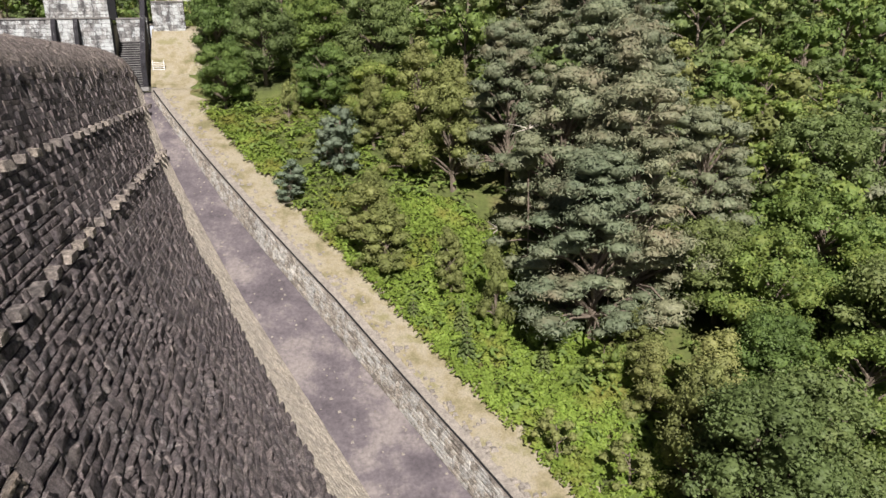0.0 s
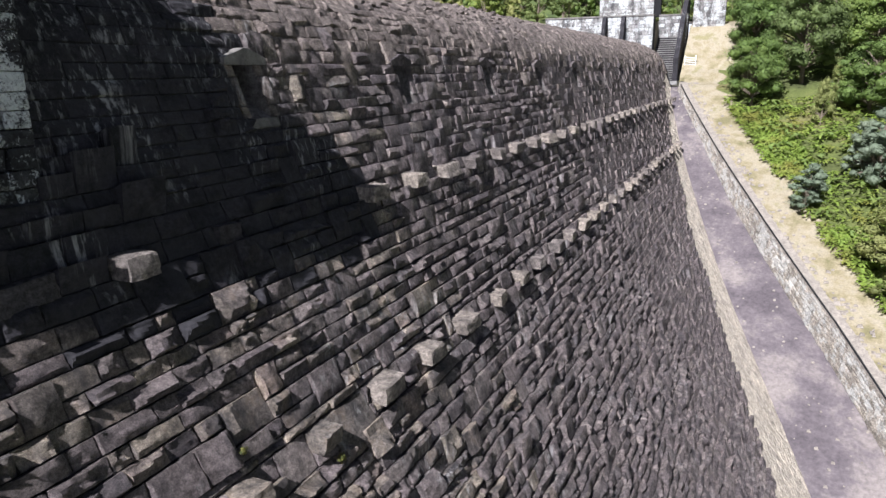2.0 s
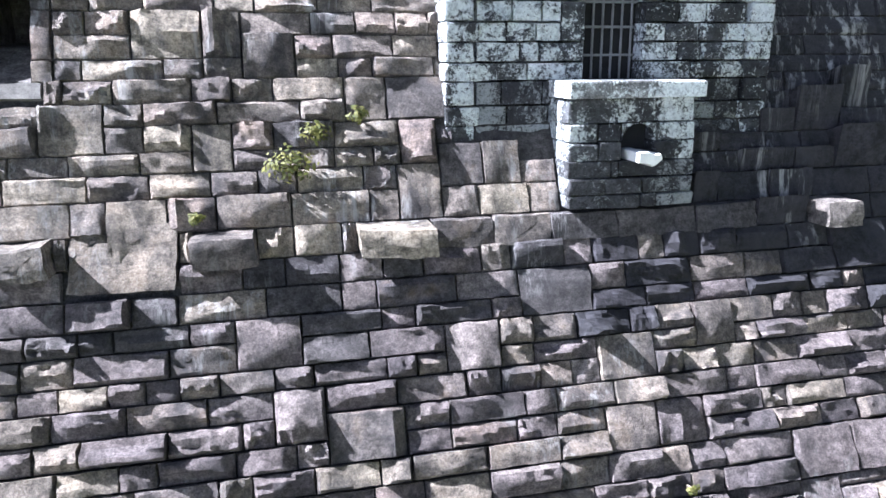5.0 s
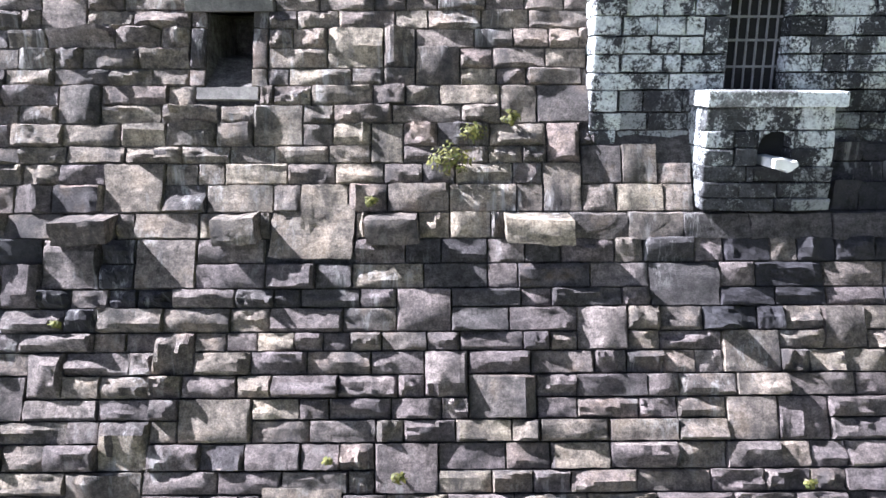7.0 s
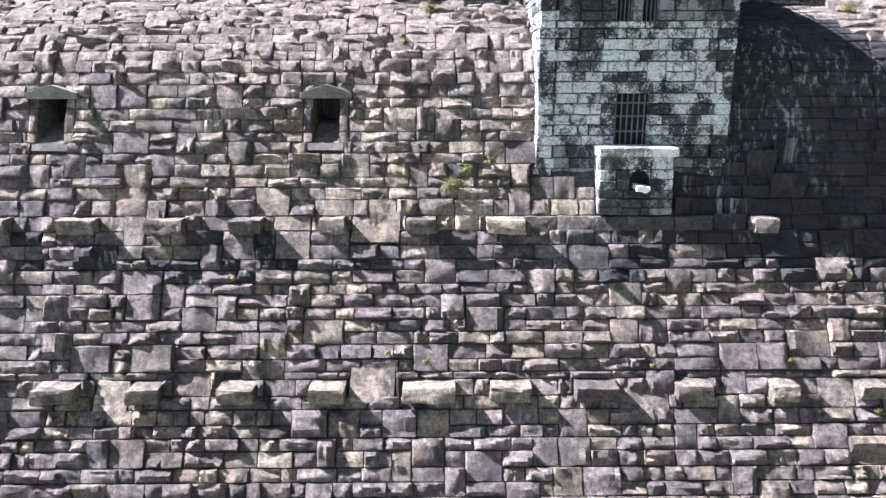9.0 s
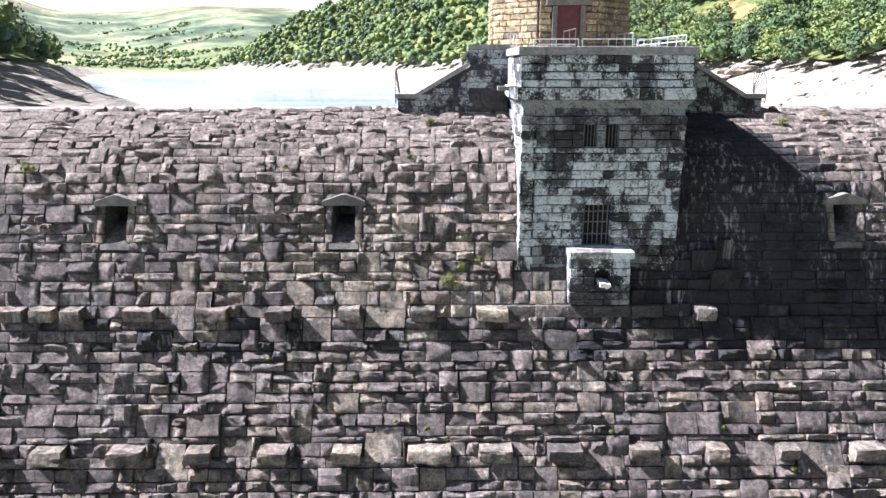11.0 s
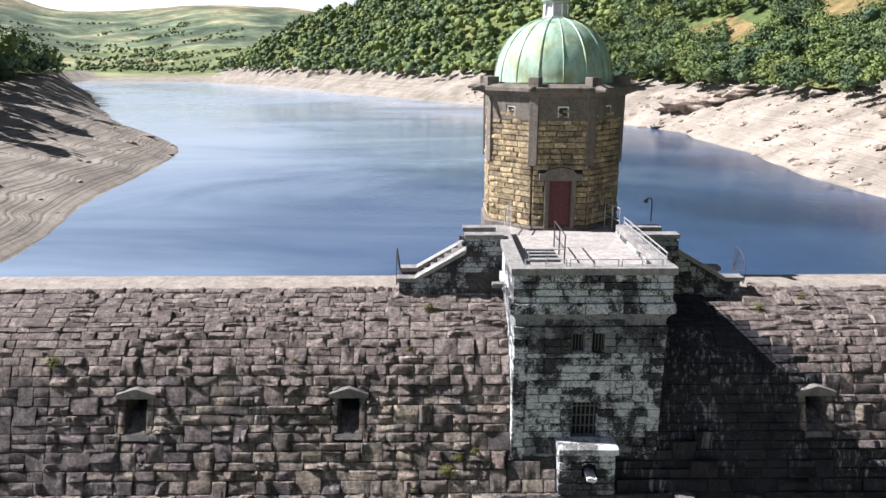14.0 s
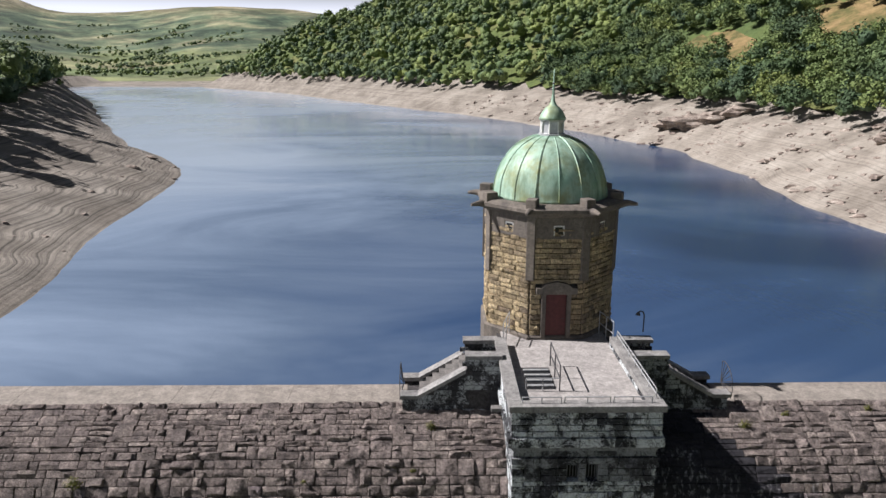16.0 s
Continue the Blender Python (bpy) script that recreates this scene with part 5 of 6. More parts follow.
# ---- reservoir, shores and hills ----
LEFT_Y = np.array([16, 51, 59, 78, 107, 127, 138, 146, 156, 171, 184, 281, 402, 644, 690])
LEFT_X = np.array([-40, -42.6, -43.6, -47.4, -51.7, -53.2, -55.5, -59, -65, -73.5, -86, -139, -201, -347, -360])
RIGHT_Y = np.array([16, 83, 90, 110, 140, 182, 208, 241, 304, 373, 556, 688])
RIGHT_X = np.array([66, 62.4, 61, 62.7, 65, 65, 57.6, 45.7, 19, -22.7, -122, -227])
FAR_Y = 705.0


def shore_gap(x, y):
    """How far a place lies outside the water: about metres inland."""
    xl, xr = np.interp(y, LEFT_Y, LEFT_X), np.interp(y, RIGHT_Y, RIGHT_X)
    sl, sr = 1 / np.hypot(1, np.gradient(LEFT_X, LEFT_Y)), 1 / np.hypot(1, np.gradient(RIGHT_X, RIGHT_Y))
    wig = 0.8 * np.sin(y * 0.13) + 0.4 * np.sin(y * 0.31 + 1)
    dl = (xl - x) * np.interp(y, LEFT_Y, sl) + 0.5 * np.sin(y * 0.13)
    dr = (x - xr) * np.interp(y, RIGHT_Y, sr) + wig
    df = (y - FAR_Y) * 0.9 + 0.06 * (x + 290)
    return np.maximum(np.maximum(dl, dr), df), dl, dr, df


def upstream_z(x, y):
    d, dl, dr, df = shore_gap(x, y)
    z = WATER_Z + np.where(d < 0, np.maximum(d * 0.3, -6), 0)
    left = np.clip(dl, 0, None)
    beach_w = np.interp(y, [16, 60, 130, 200, 350, 700], [33, 33, 32, 22, 13, 10])
    zl = np.where(left < beach_w, 10.0 * (left / beach_w) ** 0.9, 10.0 + 0.32 * (left - beach_w))
    zl = np.where(zl > 70, 70 + 0.2 * (zl - 70), zl)
    zl = np.where(zl > 10, 10 + (zl - 10) * np.interp(y, [480, 740], [1, 0]), zl)
    right = np.clip(dr, 0, None)
    bw = np.interp(y, [16, 120, 190, 300, 420, 700], [19, 18, 17, 20, 15, 12])
    zr = np.where(right < bw, 8.5 * right / bw, 8.5 + np.interp(y, [16, 55, 120, 300, 430], [0.1, 0.16, 0.42, 0.43, 0.55]) * np.clip(right - bw, 0, None))
    cap = np.interp(y, [16, 250, 450, 700, 900], [150, 140, 120, 92, 55])
    zr = np.where(zr > cap, cap + 0.12 * (zr - cap), zr)
    far = np.clip(df, 0, None)
    zf = np.minimum(0.09 * far, 4.2)
    h = np.where(d > 0, np.maximum(np.maximum(zl * (dl > 0), zr * (dr > 0)), zf * (df > 0)), 0)
    rough = 0.35 * np.sin(x * 0.21 + y * 0.13) * np.sin(y * 0.19) + 0.2 * np.sin(x * 0.53 - y * 0.37)
    big = np.clip((h - 9) / 25, 0, 1) * (5 * np.sin(x * 0.021 + 1) * np.sin(y * 0.017) + 3 * np.sin(x * 0.05 + y * 0.03))
    return z + h + np.clip(d / 4, 0, 1) * rough + big


def sheet(name, xs, ys, fz, material, label, category):
    X, Y = np.meshgrid(xs, ys)
    Z = fz(X, Y)
    nr, nc = X.shape
    a = (np.arange(nr - 1)[:, None] * nc + np.arange(nc - 1)[None]).ravel()
    ob = grid_mesh_object(name, np.stack([X, Y, Z], -1), np.stack([a, a + 1, a + nc + 1, a + nc], -1), material, None, smooth=True)
    return tagged(ob, label, category, kind="structure")


ux = np.concatenate([np.arange(-900, -200, 12.0), np.arange(-200, -30, 1.6), np.arange(-30, 50, 4.0), np.arange(50, 130, 1.6), np.arange(130, 600, 10.0)])
uy = np.concatenate([np.arange(16.5, 260, 1.8), np.arange(260, 420, 4.0), np.arange(420, 770, 10.0)])
shore = sheet("lake_shore", ux, uy, upstream_z, M_SHORE, "bare drawn-down reservoir shore and wooded slopes", "shore")
# leafy ground under the woods, above the bare shore
X, Y = np.meshgrid(np.concatenate([np.arange(-900, -60, 6.0), np.arange(-60, 500, 6.0)]), np.arange(18, 760, 6.0))
Z = upstream_z(X, Y) + 0.9
d, dl, dr, df = shore_gap(X, Y)
keep = ((dl > np.interp(Y, [16, 60, 130, 200, 350, 700], [33, 33, 32, 22, 13, 10]) + 4) | (dr > np.interp(Y, [16, 120, 190, 300, 420, 700], [19, 18, 17, 20, 15, 12]) + 7)) & (df < 60)
nr, nc = X.shape
a = (np.arange(nr - 1)[:, None] * nc + np.arange(nc - 1)[None]).ravel()
ok4 = (keep[:-1, :-1] & keep[1:, :-1] & keep[:-1, 1:] & keep[1:, 1:]).ravel()
slope = grid_mesh_object("wooded_slope", np.stack([X, Y, Z], -1), np.stack([a, a + 1, a + nc + 1, a + nc], -1)[ok4], M_WOODFLOOR, None, smooth=True)
tagged(slope, "leafy and bracken-brown ground of the wooded lake slopes", "hillside", kind="structure")
# brown bracken in the clearings of the wood
CLEARINGS = ((102, 250, 13, 34), (132, 206, 15, 38))
for cx_, cy_, rx_, ry_ in CLEARINGS:
    X, Y = np.meshgrid(np.arange(cx_ - rx_, cx_ + rx_, 3.0), np.arange(cy_ - ry_, cy_ + ry_, 3.0))
    nr, nc = X.shape
    a = (np.arange(nr - 1)[:, None] * nc + np.arange(nc - 1)[None]).ravel()
    mid = ((X - cx_) / rx_) ** 2 + ((Y - cy_) / ry_) ** 2 + 0.2 * np.sin(X * 0.4) * np.sin(Y * 0.3)
    ok4 = ((mid[:-1, :-1] < 1.1) & (mid[1:, 1:] < 1.1)).ravel()
    glade = grid_mesh_object("clearing", np.stack([X, Y, upstream_z(X, Y) + 1.2], -1), np.stack([a, a + 1, a + nc + 1, a + nc], -1)[ok4], M_BROWN, None, smooth=True)
    tagged(glade, "open clearing of brown bracken in the wood", "clearing", kind="structure")
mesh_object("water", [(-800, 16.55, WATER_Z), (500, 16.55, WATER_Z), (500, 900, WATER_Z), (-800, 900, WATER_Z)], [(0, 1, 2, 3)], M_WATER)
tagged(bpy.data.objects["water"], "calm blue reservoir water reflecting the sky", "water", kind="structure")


RIDGE_U = np.array([-1.2, -0.75, -0.59, -0.546, -0.51, -0.463, -0.416, -0.385, -0.338, -0.285, -0.223, -0.177, -0.131, 0.0, 0.4, 1.0])
RIDGE_H = np.array([0.10, 0.105, 0.0897, 0.0738, 0.0643, 0.0643, 0.0665, 0.0701, 0.0716, 0.0716, 0.0694, 0.0643, 0.0584, 0.05, 0.055, 0.06])


def far_z(x, y):
    """Open moorland behind the head of the lake: pasture that climbs to a long bare ridge."""
    y = np.asarray(y, dtype=float)
    ridge = 45.8 + np.interp(x / (y + 11.5), RIDGE_U, RIDGE_H) * 2700.0
    base = np.interp(y, [710, 775], [21.5, 26.6]) + 0.03 * np.clip(y - 760, 0, 600)
    t = np.clip((y - 1000) / 1750.0, 0, 1)
    s = t * t * (3 - 2 * t)
    drop = np.clip((y - 2750) / 1500.0, 0, 1) ** 2 * 90
    fold = np.sin(np.pi * t) * (9 * np.sin(x * 0.0065 + y * 0.002) + 5 * np.sin(x * 0.017 + y * 0.006) + 3 * np.sin(x * 0.031 - y * 0.011))
    return base * (1 - s) + ridge * s - drop + fold + (1 - s) * np.clip((y - 760) / 60, 0, 1) * (3 * np.sin(x * 0.021 + y * 0.013))


sheet("moorland", np.arange(-3600, 2400, 40.0), np.concatenate([np.arange(712, 1500, 20.0), np.arange(1500, 4400, 50.0)]), far_z, M_HILL, "distant grassy moorland hills behind the lake", "hills")


# dark rock outcrops on the right-hand shore
rk = np.random.default_rng(44)
for cx_, cy_, r_ in ((75, 196, 5.0), (80, 190, 3.6), (70, 200, 3.0), (85, 186, 3.2), (64, 192, 1.8), (84, 118, 2.2), (60, 196, 1.4), (88, 128, 1.3), (-67, 150, 1.0), (-62, 128, 0.9)):
    rock = tagged(new("rock_outcrop"), "jagged brown-grey rock outcrop on the bare shore", "rock", "shore rocks")
    bm = bmesh.new()
    bmesh.ops.create_icosphere(bm, subdivisions=3, radius=1.0)
    zc = float(upstream_z(np.array(float(cx_)), np.array(float(cy_))))
    for v in bm.verts:
        n_ = v.co.normalized()
        q = 1 + 0.45 * noise.noise(n_ * 1.7 + Vector((cx_, cy_, 0))) + 0.3 * noise.noise(n_ * 4.1 + Vector((cy_, cx_, 3)))
        v.co = Vector((cx_ + n_.x * r_ * 1.5 * q, cy_ + n_.y * r_ * q, zc + n_.z * r_ * 0.55 * q - 0.1 * r_))
    part("rock", bm, M_ROCK, rock)
# loose boulders and slabs over both shores
V, Q, base = [], [], 0
for k in range(900):
    y = rk.uniform(70, 330)
    side_ = 1 if rk.random() < 0.75 else -1
    if side_ > 0:
        x = float(np.interp(y, RIGHT_Y, RIGHT_X)) + rk.uniform(1, 24)
    else:
        x = float(np.interp(y, LEFT_Y, LEFT_X)) - rk.uniform(1, 30)
    s_ = (0.22 + 1.0 * rk.random() ** 4) * (1.0 if side_ > 0 else 0.5)
    z = float(upstream_z(np.array(x), np.array(y)))
    a_ = rk.uniform(0, 3.1)
    c = np.array([[-1, -1, -.6], [1, -1, -.6], [1, 1, -.6], [-1, 1, -.6], [-.8, -.7, .4], [.7, -.8, .5], [.8, .7, .3], [-.6, .8, .45]]) * rk.uniform(0.6, 1.3, (8, 3)) * s_ * np.array([1.6, 0.9, 0.6])
    c = np.stack([c[:, 0] * math.cos(a_) - c[:, 1] * math.sin(a_), c[:, 0] * math.sin(a_) + c[:, 1] * math.cos(a_), c[:, 2]], -1)
    V.append(c + np.array([x, y, z]))
    Q += [[base + i for i in f] for f in ((0, 1, 5, 4), (1, 2, 6, 5), (2, 3, 7, 6), (3, 0, 4, 7), (4, 5, 6, 7))]
    base += 8
tagged(grid_mesh_object("boulders", np.concatenate(V), np.array(Q), M_ROCK), "loose brown boulders and rock slabs on the bare shore", "boulders", kind="stuff")
# ---- trees, bracken and woods ----
def leaf_quads(C, N, size, rng, narrow=0.6):
    """One bent leaf spray for each centre C with its facing N."""
    n = len(C)
    N = N / (np.linalg.norm(N, axis=1, keepdims=True) + 1e-9)
    r = rng.normal(0, 1, (n, 3))
    T = np.cross(N, r)
    T /= np.linalg.norm(T, axis=1, keepdims=True) + 1e-9
    B = np.cross(N, T)
    s = (size * rng.uniform(0.6, 1.4, n))[:, None]
    V = np.stack([C - T * s, C - B * s * narrow + N * s * 0.12, C + T * s, C + B * s * narrow - N * s * 0.1], 1)
    return V.reshape(-1, 3), np.arange(4 * n).reshape(-1, 4)


def lobes_crown(lobes, per_area, size, rng, up=0.35, narrow=0.6, scatter=0.75):
    """Leaves over lobes given as (x, y, z, radius, flatness)."""
    Cs, Ns = [], []
    for x, y, z, r, fl in lobes:
        n = max(8, int(per_area * r * r * (0.5 + fl)))
        d = rng.normal(0, 1, (n, 3))
        d /= np.linalg.norm(d, axis=1, keepdims=True)
        d[:, 2] = np.where(d[:, 2] < -0.35, -d[:, 2] * 0.5, d[:, 2])
        rad = r * rng.uniform(0.5, 1.22, n)
        C = np.array([x, y, z]) + d * rad[:, None] * np.array([1, 1, fl])
        Cs.append(C)
        Ns.append(d + np.array([0, 0, up]) + rng.normal(0, scatter, (n, 3)))
    return leaf_quads(np.concatenate(Cs), np.concatenate(Ns), size, rng, narrow)


def blobs(lobes, rng, n=3, fill=0.66):
    """Uneven leafy masses that fill the lobes of a crown: quads over lumpy closed shells."""
    t = np.linspace(-1, 1, n + 1)
    A, B = np.meshgrid(t, t)
    one = np.ones_like(A)
    shells = [np.stack(v, -1).reshape(-1, 3) for v in ((A, B, one), (-A, B, -one), (one, A, B), (-one, -A, B), (-A, one, B), (A, -one, B))]
    D = np.concatenate(shells)
    key = np.round(D, 4)
    uniq, inv = np.unique(key, axis=0, return_inverse=True)
    inv = inv.reshape(-1)
    U = uniq / np.linalg.norm(uniq, axis=1, keepdims=True)
    a = (np.arange(n)[:, None] * (n + 1) + np.arange(n)[None]).ravel()
    q = np.stack([a, a + 1, a + n + 2, a + n + 1], -1)
    quads = inv[(np.arange(6)[:, None, None] * (n + 1) ** 2 + q[None]).reshape(-1, 4)]
    L = np.asarray(lobes)
    k = len(L)
    R = L[:, 3, None] * fill * rng.uniform(0.68, 1.25, (k, len(U)))
    V = U[None] * R[:, :, None]
    V[:, :, 2] *= L[:, 4, None]
    V += L[:, None, :3]
    return V.reshape(-1, 3), (np.arange(k)[:, None, None] * len(U) + quads[None]).reshape(-1, 4)


def tree(name, label, category, group, h, r, rng, leaf, per_area, bark, shape, narrow=0.6, lobe_n=16):
    top = tagged(new(name), label, category, group)
    lobes, bm = [], bmesh.new()
    lean = rng.normal(0, 0.04, 2)
    trunk_top = 0.75 * h
    bm_tube([(0, 0, -0.6), (lean[0] * h * .3, lean[1] * h * .3, h * 0.3), (lean[0] * h * .7, lean[1] * h * .7, trunk_top)], 0.022 * h + 0.04, 7, bm, 0.3)
    for k in range(lobe_n):
        a = rng.uniform(0, 2 * math.pi)
        if shape == "round":
            t = rng.uniform(0.28, 1.0)
            rr_ = r * math.sqrt(max(0.05, 1 - ((t - 0.55) / 0.5) ** 2)) * rng.uniform(0.35, 0.85)
            lr, fl = r * rng.uniform(0.13, 0.33), rng.uniform(0.75, 1.2)
        elif shape == "upright":
            t = rng.uniform(0.18, 0.97)
            rr_ = r * (1.05 - t) ** 0.6 * rng.uniform(0.2, 0.95)
            lr, fl = r * rng.uniform(0.18, 0.36), rng.uniform(0.8, 1.4)
        else:
            t = rng.uniform(0.14, 1.0)
            rr_ = r * math.sqrt(max(0.08, 1.08 - t)) * rng.uniform(0.25, 1.05)
            lr, fl = r * rng.uniform(0.14, 0.30), rng.uniform(0.4, 0.75)
        p = Vector((rr_ * math.cos(a) + lean[0] * h * t, rr_ * math.sin(a) + lean[1] * h * t, h * t - lr * fl * 0.6))
        lobes.append((p.x, p.y, p.z, lr, fl))
        if rr_ > 0.3 * r and (k % 2 == 0 or lobe_n > 30):
            s = Vector((lean[0] * h * t * .8, lean[1] * h * t * .8, max(0.15 * h, p.z - 0.18 * h)))
            s.z = min(s.z, trunk_top * 0.95)
            mid = s.lerp(p, 0.55) + Vector((0, 0, 0.03 * h))
            bm_tube([s, mid, p], 0.008 * h + 0.02, 5, bm, 0.3)
    V, Q = lobes_crown(lobes, per_area, leaf[0], rng, narrow=narrow, scatter=0.45 if shape == "pine" else 0.75)
    V2, Q2 = blobs(lobes, rng, 2, 0.7 if shape == "pine" else 0.64)
    part("trunk", bm, bark, top)
    grid_mesh_object("crown", np.concatenate([V, V2]), np.concatenate([Q, Q2 + len(V)]), leaf[1], top, smooth=True)
    return top


def spruce(name, label, h, rng, material, tiers=9):
    top = tagged(new(name), label, "conifer", "young conifers")
    part("trunk", bm_tube([(0, 0, -0.3), (0, 0, h)], 0.05 + 0.012 * h, 6, None, 0.1), M_BARK, top)
    Cs, Ns = [], []
    for k in range(tiers):
        t = k / tiers
        z, rad = h * (0.06 + 0.92 * t), 0.30 * h * (1 - t) ** 0.9 + 0.05
        arms = int(9 - 4 * t)
        for j in range(arms):
            a = 2 * math.pi * (j + rng.uniform(-.25, .25)) / arms + k
            m = int(80 * (1 - t) + 20)
            f = rng.uniform(0.1, 1, m) ** 0.7
            side_ = rng.normal(0, 0.10, m) * rad * (1.2 - f)
            C = np.stack([rad * f * math.cos(a) - side_ * math.sin(a), rad * f * math.sin(a) + side_ * math.cos(a), z - 0.28 * rad * f + rng.normal(0, .02, m) * h * .2], -1)
            Cs.append(C)
            Ns.append(np.array([0.3 * math.cos(a), 0.3 * math.sin(a), 1]) + rng.normal(0, 0.35, (m, 3)))
    V, Q = leaf_quads(np.concatenate(Cs), np.concatenate(Ns), 0.022 * h + 0.03, rng, 0.4)
    grid_mesh_object("crown", V, Q, material, top)
    return top


trng = np.random.default_rng(77)
KINDS = {
    "oak": [tree("oak_tree", "broad oak with dense bright green leaves on the valley side", "tree", "hillside trees", 11, 4.6, trng, (0.115, M_LEAF), 150, M_BARK, "round", lobe_n=64) for _ in range(2)],
    "dark": [tree("oak_tree", "dark green broadleaf tree on the shaded valley side", "tree", "hillside trees", 12, 4.8, trng, (0.115, M_LEAF_DARK), 150, M_BARK, "round", lobe_n=64) for _ in range(2)],
    "birch": [tree("birch_tree", "olive green birch with fine drooping foliage", "tree", "hillside trees", 9, 2.7, trng, (0.085, M_LEAF_OLIVE), 220, M_BARK, "upright", lobe_n=40) for _ in range(2)],
    "pine": [tree("pine_tree", "tall grey-green Scots pine with layered needle plates", "tree", "hillside trees", 17, 5.6, trng, (0.16, M_NEEDLE), 135, M_BARK, "pine", 0.28, 104) for _ in range(2)],
    "far_oak": [tree("oak_tree", "broad oak with dense bright green leaves on the valley side", "tree", "hillside trees", 11, 4.6, trng, (0.27, M_LEAF), 26, M_BARK, "round", lobe_n=26) for _ in range(3)],
    "far_dark": [tree("oak_tree", "dark green broadleaf tree on the shaded valley side", "tree", "hillside trees", 12, 4.8, trng, (0.27, M_LEAF_DARK), 26, M_BARK, "round", lobe_n=26) for _ in range(2)],
    "far_birch": [tree("birch_tree", "olive green birch with fine drooping foliage", "tree", "hillside trees", 9, 2.9, trng, (0.26, M_LEAF_OLIVE), 22, M_BARK, "upright", lobe_n=24) for _ in range(2)],
    "far_pine": [tree("pine_tree", "tall grey-green Scots pine with layered needle plates", "tree", "hillside trees", 17, 5.6, trng, (0.3, M_NEEDLE), 24, M_BARK, "pine", 0.3, 40)],
    "shrub": [tree("shrub", "low willow shrub among the bracken", "shrub", "shrubs", 4.0, 2.1, trng, (0.09, M_LEAF), 150, M_BARK, "round", lobe_n=18),
              tree("shrub", "low olive green shrub among the bracken", "shrub", "shrubs", 4.2, 2.2, trng, (0.09, M_LEAF_OLIVE), 150, M_BARK, "round", lobe_n=18)],
    "spruce": [tree("young_spruce", "small grey-green spruce sapling beside the verge", "conifer", "young conifers", 4.2, 1.15, trng, (0.06, M_SPRUCE), 420, M_BARK, "upright", 0.3, 56)],
    "sapling": [spruce("young_spruce", "small dark green fir sapling in the bracken", 3.0, trng, M_LEAF_DARK, 8)],
}
USED = {k: 0 for k in KINDS}
PLACED = []


def plant(kind, x, y, scale=1.0, wide=1.0):
    z = float(ground_z(np.array(x), np.array(y))) - 0.1
    ob = KINDS[kind][USED[kind] % len(KINDS[kind])]
    m = pose(x, y, z, 0, 0, random.uniform(0, 360)) @ Matrix.Diagonal((scale * wide, scale * wide, scale, 1))
    if USED[kind] < len(KINDS[kind]):
        ob.matrix_basis = m
    else:
        copy_thing(ob, pose(x, y, z, 0, 0, random.uniform(0, 360)) @ Matrix.Diagonal((scale * wide / ob.scale.x, scale * wide / ob.scale.y, scale / ob.scale.z, 1)))
    USED[kind] += 1
    PLACED.append((x, y))


random.seed(4)
